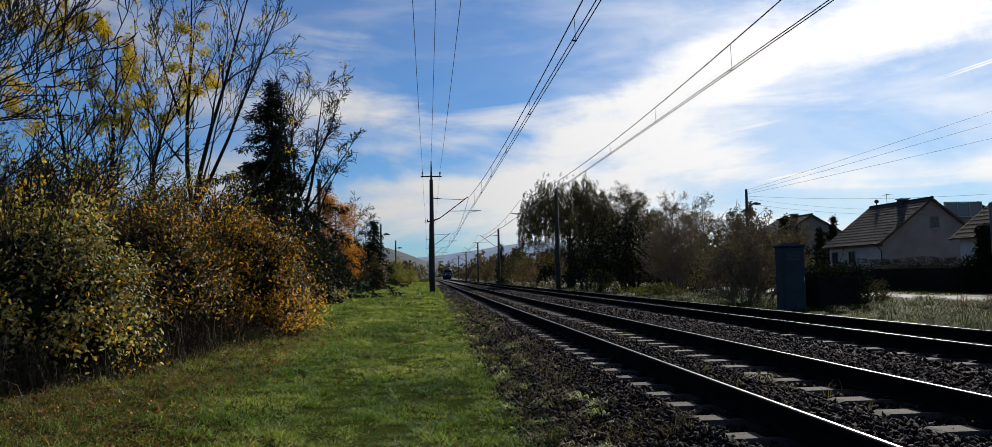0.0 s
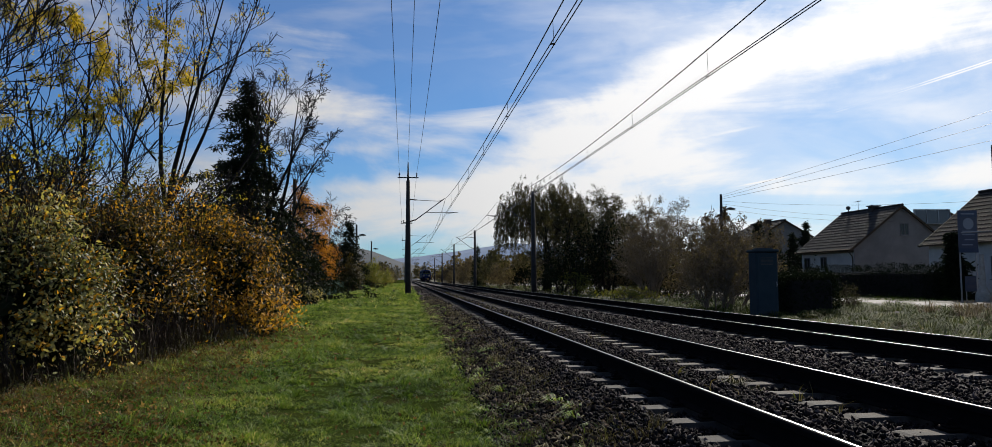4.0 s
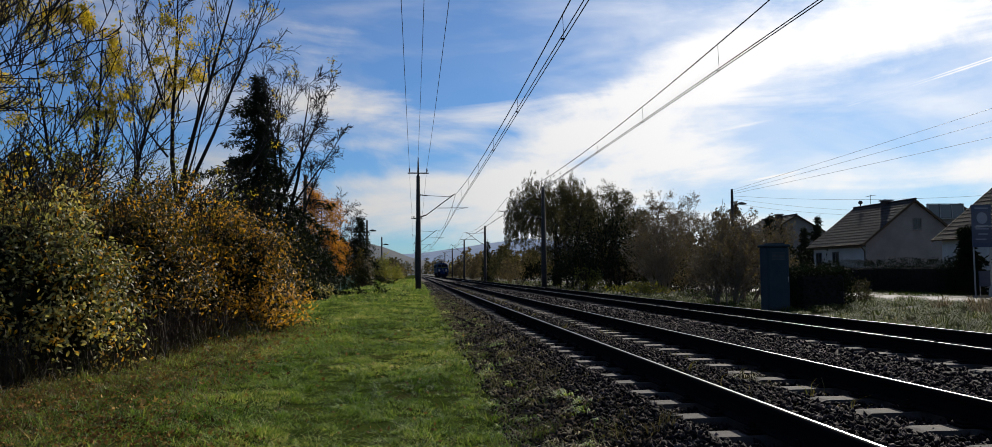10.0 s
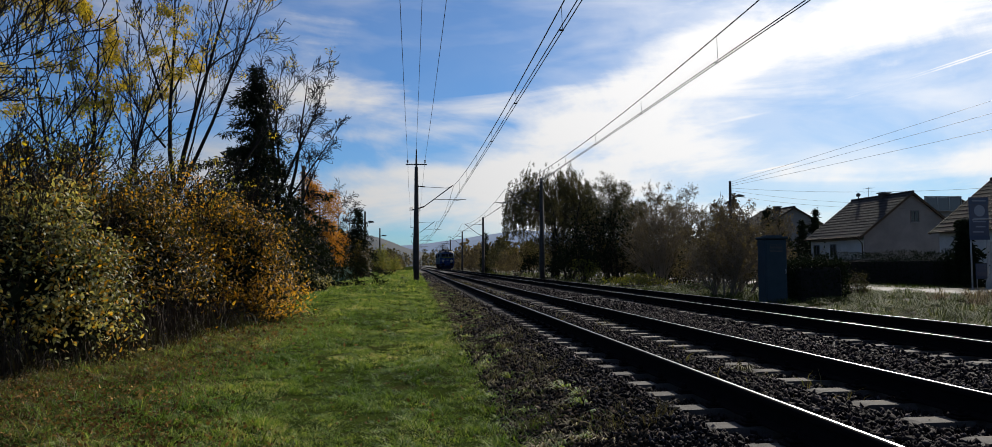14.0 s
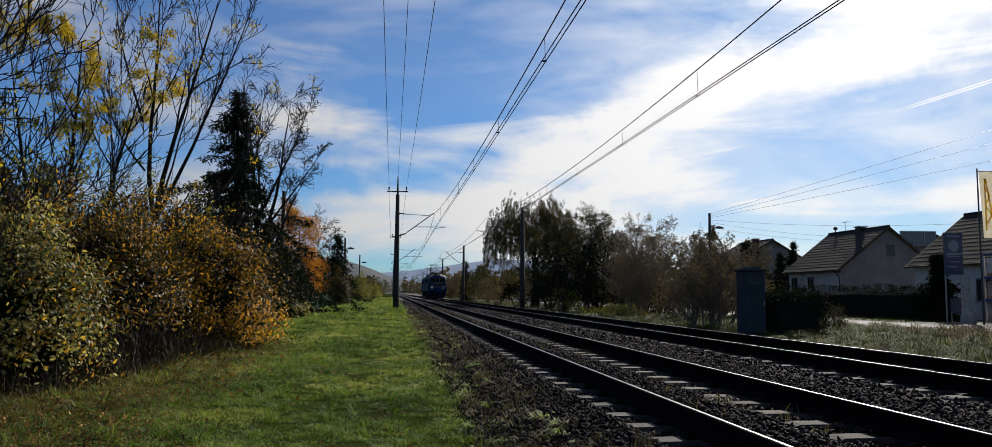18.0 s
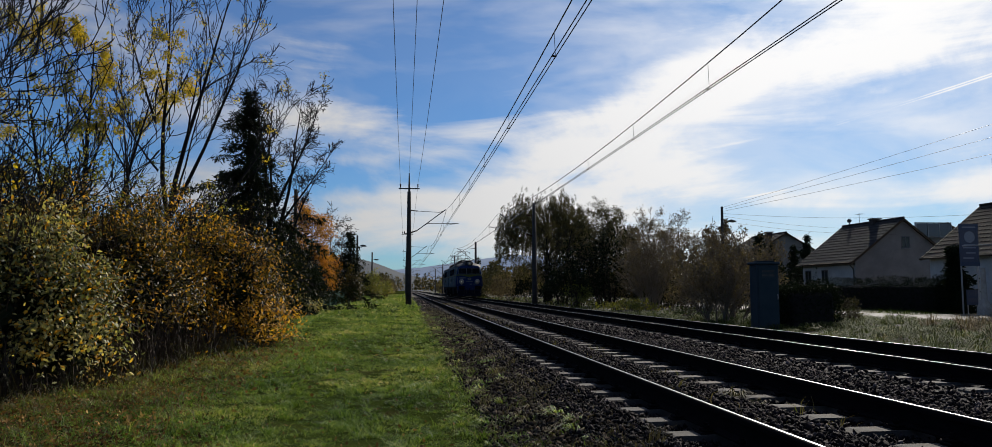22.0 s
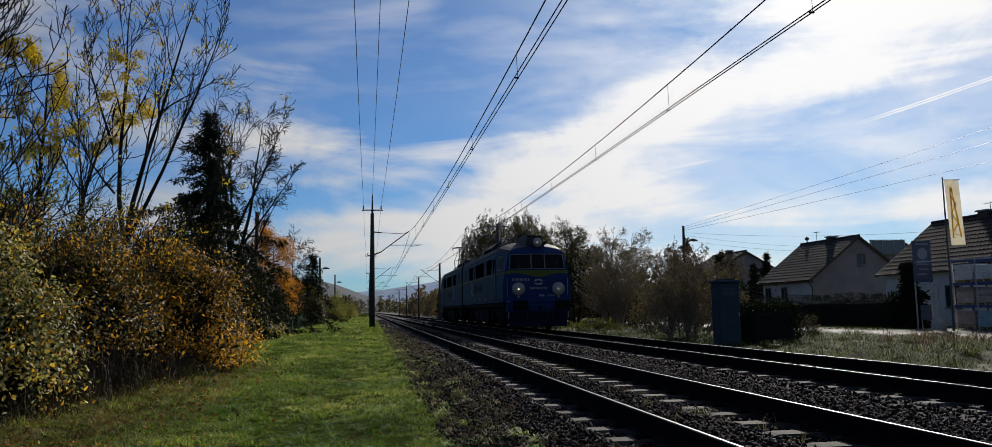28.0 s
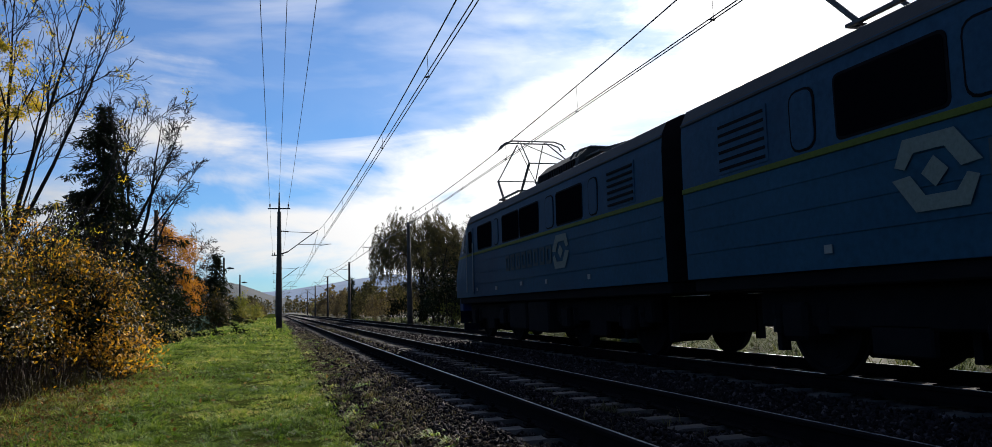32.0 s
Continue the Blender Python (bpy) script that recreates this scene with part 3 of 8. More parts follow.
STONE_MIX = stone_mix()
CLOD = leafy("brown_soil_clods", [(0.0, (0.010, 0.008, 0.006)), (0.5, (0.035, 0.026, 0.019)), (0.85, (0.09, 0.066, 0.048)), (1.0, (0.20, 0.16, 0.12))], 0.0, 0.95, 1.2, spec=0.03)
build_track(T1, "near running line with bright worn rail heads on concrete sleepers", 100, -4.945)
build_track(T2, "far running line with bright worn rail heads on concrete sleepers", 60, -4.7)
stones("ballast", 62000, 1.55, 5.3, 3.2, 18, 0.024, 11, 1.25)
stones("ballast", 4500, 0.8, 1.6, 3.2, 16, 0.020, 15, 1.2)
stones("ballast", 14000, 1.15, 9.6, 15, 45, 0.042, 12, 1.2)
stones("ballast", 22000, 5.0, 9.8, 3.0, 22, 0.029, 13, 1.1)
stones("ballast", 8000, 0.9, 9.7, 42, 110, 0.055, 14, 1.1)
stones("soil_clods", 9000, 0.85, 1.75, 5.2, 40, 0.030, 17, 1.4, -0.01, False, CLOD, "rough brown clods of soil on the shoulder", "soil")
stones("ballast", 6000, 1.5, 9.6, -9, 3.2, 0.05, 16, 1.0)


def patchy(x, y, cell, seed):
    """A smooth random value from 0 to 1 over the ground, in patches of the size cell."""
    g = np.random.default_rng(seed).uniform(0, 1, (64, 64))
    u, v = np.asarray(x) / cell, np.asarray(y) / cell
    i, j = np.floor(u).astype(int), np.floor(v).astype(int)
    a, b = u - i, v - j
    a, b = a * a * (3 - 2 * a), b * b * (3 - 2 * b)
    at = lambda p, q: g[p % 64, q % 64]
    return (at(i, j) * (1 - a) + at(i + 1, j) * a) * (1 - b) + (at(i, j + 1) * (1 - a) + at(i + 1, j + 1) * a) * b


def blades(name, label, x, y, height, width, mat, seed, lean=0.35, base=None):
    """Grass: bent two-piece blades standing on the ground."""
    r = np.random.default_rng(seed)
    n = len(x)
    z = ground_height(x, y) - 0.01 if base is None else base
    p = np.stack([x, y, z], -1)
    h = height * r.uniform(0.5, 1.35, n) * (0.40 + 1.9 * patchy(x, y, 0.15, 7) ** 2.2) * (0.55 + 1.0 * np.abs(np.sin(4.1 * x + 2 * np.sin(2.3 * y)) * np.sin(3.3 * y + 1.7 * np.sin(1.9 * x))))
    a = r.uniform(0, 2 * np.pi, n)
    side = np.stack([np.cos(a), np.sin(a), np.zeros(n)], -1) * (width * r.uniform(0.6, 1.3, n))[:, None]
    b = r.uniform(0, 2 * np.pi, n)
    tip = np.stack([np.cos(b) * lean, np.sin(b) * lean, np.ones(n)], -1) * h[:, None]
    mid = tip * 0.5 * np.array([0.55, 0.55, 1.15])
    tip = tip * np.array([1.3, 1.3, 0.9])
    v = np.stack([p - side, p + side, p + mid + side * 0.7, p + mid - side * 0.7, p + tip], 1)
    return tagged(new(name, cloud_mesh(name, v, [(0, 1, 2), (0, 2, 3), (3, 2, 4)], mat, 5)), label, "grass", kind="stuff")


def clumped(r, n, x0, x1, y0, y1, bias, clump=0.12, share=0.6):
    """Places for grass, partly in tufts."""
    m = max(1, n // 14)
    cx, cy = r.uniform(x0, x1, m), y0 + (y1 - y0) * r.uniform(0, 1, m) ** bias
    k = r.integers(0, m, int(n * share))
    x = np.concatenate([cx[k] + r.normal(size=len(k)) * clump, r.uniform(x0, x1, n - len(k))])
    y = np.concatenate([cy[k] + r.normal(size=len(k)) * clump, y0 + (y1 - y0) * r.uniform(0, 1, n - len(k)) ** bias])
    return x, y


r = np.random.default_rng(3)
LAWN = "short green autumn grass with dry tufts"


def lawn_edge(x, y):
    """Keeps the grass off the ballast, with a ragged border of tufts that reach out."""
    rq = np.random.default_rng(len(x))
    return x < 0.92 + 0.14 * np.sin(y * 0.9) * np.sin(y * 0.37 + 1) + 0.34 * (patchy(x, y, 0.45, 3) - 0.5) + 0.5 * (patchy(x, y, 1.6, 4) - 0.5) + 0.16 * rq.normal(size=len(x))


def lush(x, y, r):
    """Thins the grass in worn patches, near the bushes and where nobody looks over it."""
    wave = np.sin(1.3 * x + 1.9 * np.sin(0.7 * y)) * np.sin(0.9 * y + 1.4 * np.sin(1.1 * x)) + 0.6 * np.sin(3.1 * x + 0.8) * np.sin(2.3 * y + 1.2 * np.sin(2 * x))
    near_bush = np.clip((-2.4 - x - 0.25 * np.maximum(0, y - 7)) / 2.2, 0, 0.55)
    aside = np.where(x < -0.6 * y - 0.6, 0.25, 1.0)
    return r.uniform(0, 1, len(x)) < np.clip(0.97 + 0.16 * wave - near_bush, 0.4, 1) * aside


for n, y0, y1, x0, h, wd, bias in ((8000, -9, 3.2, -8.0, 0.075, 0.012, 1.0), (12000, 3.1, 6.0, -4.8, 0.06, 0.010, 1.0), (140000, 5.8, 11.2, -6.4, 0.046, 0.0046, 1.1), (98000, 11, 19, -6.8, 0.048, 0.0075, 1.1), (64000, 18.5, 36, -7, 0.055, 0.012, 1.2), (28000, 34, 75, -9, 0.085, 0.024, 1.2), (9000, 70, 170, -12, 0.14, 0.05, 1.2)):
    x, y = clumped(r, n, x0, 1.7, y0, y1, bias, 0.10, 0.4)
    k = lawn_edge(x, y) & lush(x, y, r) & (r.uniform(0, 1, n) < 0.55 + 0.8 * patchy(x, y, 0.24, 9))
    blades("lawn", LAWN, x[k], y[k], h, wd, GRASS, int(n), 1.35)
x, y = clumped(r, 14000, -6.5, 1.2, 5.8, 24, 1.25, 0.10, 1.0)
k = lawn_edge(x, y)
blades("dark_grass_tufts", "darker low clumps in the lawn", x[k], y[k], 0.06, 0.006, DARK_BLADE, 72, 0.9)
x, y = clumped(r, 9000, -5.0, 1.7, 5.6, 18, 1.2, 0.06, 1.0)
k = lawn_edge(x - 0.25, y)
blades("taller_grass_tufts", "taller tufts of grass in the lawn", x[k], y[k], 0.095, 0.0046, GRASS, 71, 1.0)
# dry grass and weeds on the shoulder of the bed and between the rails
x, y = clumped(r, 13000, 0.80, 1.75, 5.5, 48, 1.4, 0.09, 1.0)
blades("shoulder_weeds", "dry greyish weeds on the ballast shoulder", x, y, 0.075, 0.0055, SHOULDER_WEED, 81, 0.8)
x, y = clumped(r, 1500, 2.6, 3.6, 6, 60, 1.1, 0.10, 1.0)
blades("track_weeds", "dry weeds between the rails", x, y, 0.10, 0.005, DRY_GRASS, 82, 0.7)
# patchy brown litter and dry grass under the bushes
x, y = clumped(r, 30000, -9, -2.3, 3.4, 17, 1.0, 0.25, 0.85)
blades("dry_grass_patch", "dry yellowish grass at the foot of the bushes", x, y, 0.09, 0.006, DRY_GRASS, 83, 0.8)
def tussocks(name, label, n, each, x0, x1, y0, y1, reach, high, mat, seed, wide=0.0075):
    """Hummocks of long grass: blades that arch outwards from each crown."""
    r = np.random.default_rng(seed)
    k = np.repeat(np.arange(n), each)
    m = n * each
    cx, cy, big = r.uniform(x0, x1, n)[k], r.uniform(y0, y1, n)[k], r.uniform(0.5, 1.25, n)[k]
    a = r.uniform(0, 2 * np.pi, m)
    out = np.stack([np.cos(a), np.sin(a), np.zeros(m)], -1)
    off = (r.uniform(0, 1, m) ** 0.5 * 0.55 * big * reach)[:, None]
    p = np.stack([cx, cy, ground_height(cx, cy) - 0.02], -1) + out * off
    p[:, 2] += 0.25 * high * big * (1 - (off[:, 0] / (0.56 * big * reach)) ** 2)
    h, ln = (high * big * r.uniform(0.3, 1.1, m))[:, None], (reach * big * r.uniform(0.4, 1.0, m))[:, None]
    side = np.stack([-np.sin(a), np.cos(a), np.zeros(m)], -1) * wide
    up = np.array([0, 0, 1.0])
    mid, tip = p + out * ln * 0.4 + up * h, p + out * ln + up * h * 0.55
    v = np.stack([p - side, p + side, mid + side * 0.8, mid - side * 0.8, tip], 1)
    return tagged(new(name, cloud_mesh(name, v, [(0, 1, 2), (0, 2, 3), (3, 2, 4)], mat, 5)), label, "grass", kind="stuff")


# right verge
tussocks("grass_tussocks", "rough hummocks of pale green verge grass", 330, 190, 10.2, 16.6, 7, 38, 0.52, 0.24, VERGE_BLADE, 95, 0.0055)
tussocks("weed_tussocks", "brown withered weed tufts on the verge", 70, 60, 14.6, 17.6, 12, 22, 0.34, 0.30, BROWN_LEAF, 96)
tussocks("dry_tufts", "pale dry grass tufts on the brown shoulder", 520, 26, 0.9, 1.8, 5.4, 42, 0.15, 0.055, SHOULDER_WEED, 97)
tussocks("track_weed_clump", "dry pale weed clump between the rails", 5, 60, 3.1, 3.5, 7.0, 8.2, 0.16, 0.09, WEED, 99)
tussocks("green_tufts", "green grass tufts at the ragged edge of the lawn", 120, 40, 0.8, 1.6, 5.4, 34, 0.15, 0.06, GRASS, 98)
tussocks("roadside_tussocks", "taller pale grass along the edge of the side road", 360, 44, 16.4, 18.8, 16, 46, 0.45, 0.17, VERGE_BLADE, 101, 0.011)
# dark blades put the shade between the hummocks into their colour
x, y = clumped(r, 20000, 9.6, 17.8, 2, 44, 1.0, 0.28, 1.0)
blades("verge_grass", "rough green verge grass beyond the rails", x, y, 0.11, 0.008, DARK_BLADE, 91, 1.3)
x, y = clumped(r, 2200, 10.5, 16.5, 9, 36, 1.0, 0.30, 1.0)
blades("verge_weeds", "tall dry verge weeds in tufts", x, y, 0.20, 0.006, SHOULDER_WEED, 92, 1.2)
x, y = clumped(r, 2200, 14.5, 18.0, 11, 20, 1.0, 0.2, 1.0)
blades("tall_weeds", "tall brown withered weeds on the verge", x, y, 0.40, 0.006, WEED, 94, 0.9)
x, y = clumped(r, 6000, 9.8, 20.0, 44, 120, 1.0, 0.4, 0.8)
blades("verge_grass", "rough green verge grass beyond the rails", x, y, 0.25, 0.02, VERGE_BLADE, 93, 0.6)

# dark blades stand in for the hedge's shadow on the ground
x, y = clumped(r, 2500, 24.8, 29.0, 37.5, 60, 1.0, 0.3, 0.8)
blades("hedge_shadow_grass", "dark grass standing in for the hedge shadow beside the road", x, y, 0.13, 0.016, DARK_BLADE, 100, 0.9)

# ---- overhead line ----
def insulator(b, p, q, r=0.05, n=4):
    p, q = Vector(p), Vector(q)
    d = q - p
    prof = []
    for i in range(n):
        prof += [(r * 0.5, d.length * i / n), (r, d.length * (i + 0.3) / n), (r * 0.5, d.length * (i + 0.7) / n)]
    b.spin(p, d, prof + [(r * 0.5, d.length)], 8)


def catenary_mast(x, y, way, foot, high, lines, label, group):
    """A concrete mast with its hinged bracket; way: +1 when the bracket points to +x."""
    m = thing("catenary_mast", (x, y, foot), label, "catenary mast", group)
    b = Bits()
    b.tube([(0, 0, -0.5), (0, 0, 1.2), (0, 0, high - foot)], [0.22, 0.205, 0.13], 10)
    part("pole", b, MAST, m, smooth=True)
    zf = -foot
    b = Bits()
    b.tube([(0.55 * way, 0, 5.08 + zf), (2.62 * way, 0, 6.62 + zf)], 0.035, 8)
    part("bracket_tube", b, STEEL, m)
    b = Bits()
    b.tube([(0.62 * way, 0, 6.50 + zf), (2.20 * way, 0, 6.42 + zf), (2.55 * way, 0, 6.56 + zf)], 0.018, 6)
    part("top_stay", b, STEEL, m)
    b = Bits()
    b.tube([(1.25 * way, 0, 5.60 + zf), (3.55 * way, 0, 5.62 + zf)], 0.022, 8)
    b.tube([(2.75 * way, 0, 5.50 + zf), (3.45 * way, 0, 5.62 + zf)], 0.014, 6)
    part("registration_arm", b, STEEL, m)
    for p, q, rad in (((0.13, 4.95), (0.58, 5.10), 0.07), ((0.13, 6.55), (0.64, 6.50), 0.06)):
        b = Bits()
        insulator(b, (p[0] * way, 0, p[1] + zf), (q[0] * way, 0, q[1] + zf), rad)
        part("insulator", b, PORCELAIN, m)
    if lines:
        b = Bits()
        b.tube([(0, 0, high + zf - 0.2), (0.0, 0, 9.25 + zf)], [0.09, 0.035], 8)
        b.box(-0.75, -0.04, 8.08 + zf, 0.75, 0.04, 8.16 + zf, 0.01)
        part("top_crossarm", b, STEEL, m)
        for s in (-0.62, 0.62):
            b = Bits()
            b.tube([(s, 0, 8.14 + zf), (s, 0, 8.24 + zf)], 0.015, 6)
            insulator(b, (s, 0, 8.22 + zf), (s, 0, 8.46 + zf), 0.07, 3)
            part("line_insulator", b, PORCELAIN, m)
        b = Bits()
        b.box(-0.34, -0.03, 4.85 + zf, 0.0, 0.03, 4.90 + zf, 0.01)
        insulator(b, (-0.31, 0, 4.90 + zf), (-0.31, 0, 5.06 + zf), 0.05, 2)
        part("side_bracket", b, STEEL, m)
    return m


LEFT_MASTS = [(0.30, 57, -0.22), (0.34, 104.5, -0.25), (0.36, 152, -0.25), (0.36, 200, -0.25), (0.36, 250, -0.25)]
RIGHT_MASTS = [(9.82, 5, -0.35), (9.86, 60, -0.4), (9.82, 110, -0.4), (9.80, 156, -0.4), (9.8, 205, -0.4), (9.8, 255, -0.4)]
for x, y, f in LEFT_MASTS:
    catenary_mast(x, y, 1, f, 7.9, True, "dark concrete catenary mast with a hinged bracket and power line top", "masts along the line")
catenary_mast(0.30, -6, 1, -0.6, 7.9, True, "dark concrete catenary mast with a hinged bracket and power line top", "masts along the line")
for x, y, f in RIGHT_MASTS:
    catenary_mast(x, y, -1, f, 7.5, False, "dark concrete catenary mast with a hinged bracket over the far line", "masts along the line")


def contact_line(label, stops, sag):
    """Carrying cable, two contact wires and droppers from support to support; stops: (x, y)."""
    line = thing("overhead_line", (0, 0, 0), label, "overhead line", "overhead lines")
    cable, pair = [], [[], []]
    for (xa, ya), (xb, yb) in zip(stops, stops[1:]):
        for i in range(16):
            t = i / 16
            cable.append((xa + (xb - xa) * t, ya + (yb - ya) * t, 6.60 - sag * 4 * t * (1 - t)))
        for j, pts in enumerate(pair):
            pts += [(xa + (xb - xa) * t + (j - 0.5) * 0.08, ya + (yb - ya) * t, 5.50 - 0.06 * 4 * t * (1 - t)) for t in (0, 0.25, 0.5, 0.75)]
        n = 9
        for i in range(1, n):
            t = i / n
            x, y = xa + (xb - xa) * t, ya + (yb - ya) * t
            if y > 170:
                continue
            b = Bits()
            b.tube([(x, y, 6.60 - sag * 4 * t * (1 - t)), (x + 0.02, y, 5.47 - 0.06 * 4 * t * (1 - t))], 0.006, 4, False)
            b.box(x - 0.045, y - 0.02, 5.47 - 0.06 * 4 * t * (1 - t), x + 0.045, y + 0.02, 5.50 - 0.06 * 4 * t * (1 - t), 0.008)
            part("dropper", b, WIRE, line)
    b = Bits()
    b.tube(cable, 0.014, 5, False)
    part("carrying_cable", b, WIRE, line)
    for pts in pair:
        b = Bits()
        b.tube(pts, 0.011, 5, False)
        part("contact_wire", b, WIRE, line)


contact_line("bronze carrying cable and paired contact wires over the near line", [(2.85, -6), (2.98, 57), (3.2, 104.5), (2.95, 152), (3.2, 200), (2.95, 250), (3.1, 420)], 0.78)
contact_line("bronze carrying cable and paired contact wires over the far line", [(7.2, -40), (6.87, 5), (7.03, 60), (6.85, 110), (7.2, 156), (6.9, 205), (7.2, 255), (7.0, 420)], 0.79)

line = thing("power_line", (0, 0, 0), "three thin dark power line wires on the mast tops", "power line", "overhead lines")
masts_y = [-6, 57, 104.5, 152, 200, 250]
for dx, z in ((-0.62, 8.46), (0.0, 9.25), (0.62, 8.46)):
    pts = []
    for ya, yb in zip(masts_y, masts_y[1:]):
        pts += [(0.30 + 0.06 * ((ya + (yb - ya) * t) > 80) + dx, ya + (yb - ya) * t, z - 0.5 * 4 * t * (1 - t)) for t in np.linspace(0, 1, 9)[:-1]]
    b = Bits()
    b.tube(pts, 0.009, 4, False)
    part("wire", b, WIRE, line)

# ---- trees and bushes ----
def limb(rg, p, d, length, r0, r1, n, wob, up):
    """A bent tapering limb: its points and radii."""
    pts, rad = [np.array(p, float)], [r0]
    d = np.array(d, float)
    for i in range(n):
        d = unit(d + rg.normal(size=3) * wob + np.array([0, 0, up]))
        pts.append(pts[-1] + d * length / n)
        rad.append(r0 + (r1 - r0) * (i + 1) / n)
    return pts, rad


def turn_off(rg, d, angle):
    """A direction that leaves d by about the angle."""
    s = unit(np.cross(d, rg.normal(size=3)))
    a = radians(angle * rg.uniform(0.7, 1.25))
    return unit(d * math.cos(a) + s * math.sin(a))


def branch_out(rg, p, d, length, r, spec, out, tips):
    """spec: for each level (count, share of the length, angle, first start, wobble, lift)."""
    wob, up = spec[0][4], spec[0][5]
    pts, rad = limb(rg, p, d, length, r, r * (0.10 if len(spec) > 1 else 0.5), 6 if len(spec) > 2 else 4 if len(spec) > 1 else 3, wob, up)
    out.append((pts, rad, len(spec)))
    if len(spec) == 1:
        tips.append(pts)
        return
    count, share, angle, first = spec[0][:4]
    for i in range(count):
        t = min(0.985, first + (1 - first) * (i + rg.uniform(0.1, 0.9)) / count) * (len(pts) - 1)
        k = min(int(t), len(pts) - 2)
        q = pts[k] + (pts[k + 1] - pts[k]) * (t - k)
        way = unit(pts[k + 1] - pts[k])
        rr = (rad[k] + (rad[k + 1] - rad[k]) * (t - k)) * 0.62
        branch_out(rg, q, turn_off(rg, way, angle), length * share * rg.uniform(0.7, 1.2) * (1.1 - 0.45 * t / (len(pts) - 1)), max(rr, 0.004), spec[1:], out, tips)


def wood(out, levels, least=0.004, sides=(3, 4, 5, 7, 9)):
    thick, thin = Bits(), Bits()
    for pts, rad, lev in out:
        b = thick if lev >= levels - 1 else thin
        b.tube(pts, [max(x, least) for x in rad], sides[min(lev, len(sides) - 1)], False)
    return thick, thin


def tree(name, at, label, category, stems, spec, bark, leaves=None, seed=1, twigs=None, least=0.005, group="", low=0.0):
    """stems: (base offset, direction, length, radius). low: leaves on twigs above this height only. leaves: (material, number, length, width, way, spread, reach, share of twigs)."""
    rg = np.random.default_rng(seed)
    t = thing(name, at, label, category, group)
    out, tips = [], []
    for off, d, ln, rad in stems:
        branch_out(rg, off, unit(np.array(d, float)), ln, rad, spec, out, tips)
    thick, thin = wood(out, len(spec), least)
    part("trunk", thick, bark, t, smooth=True)
    if thin.v:
        tagged(part("branchwork", thin, twigs or bark, t), kind="stuff")
    if leaves:
        mat, n, ln, wd, way, spread, reach, share = leaves
        tips = [p for p in tips if p[0][2] >= low]
        pick = [tips[i] for i in rg.permutation(len(tips))[:max(1, int(len(tips) * share))]]
        arr = np.array([p for p in pick])
        k = rg.integers(0, len(arr), n)
        s = rg.uniform(0.15, 1, n) * (arr.shape[1] - 1)
        i = np.minimum(s.astype(int), arr.shape[1] - 2)
        f = (s - i)[:, None]
        pos = arr[k, i] * (1 - f) + arr[k, i + 1] * f + rg.normal(size=(n, 3)) * reach
        part("crown", leaf_mesh("crown", pos, ln, wd, mat, rg, way, spread), None, t)
    return t


BANK = "bushes beside the grass strip"


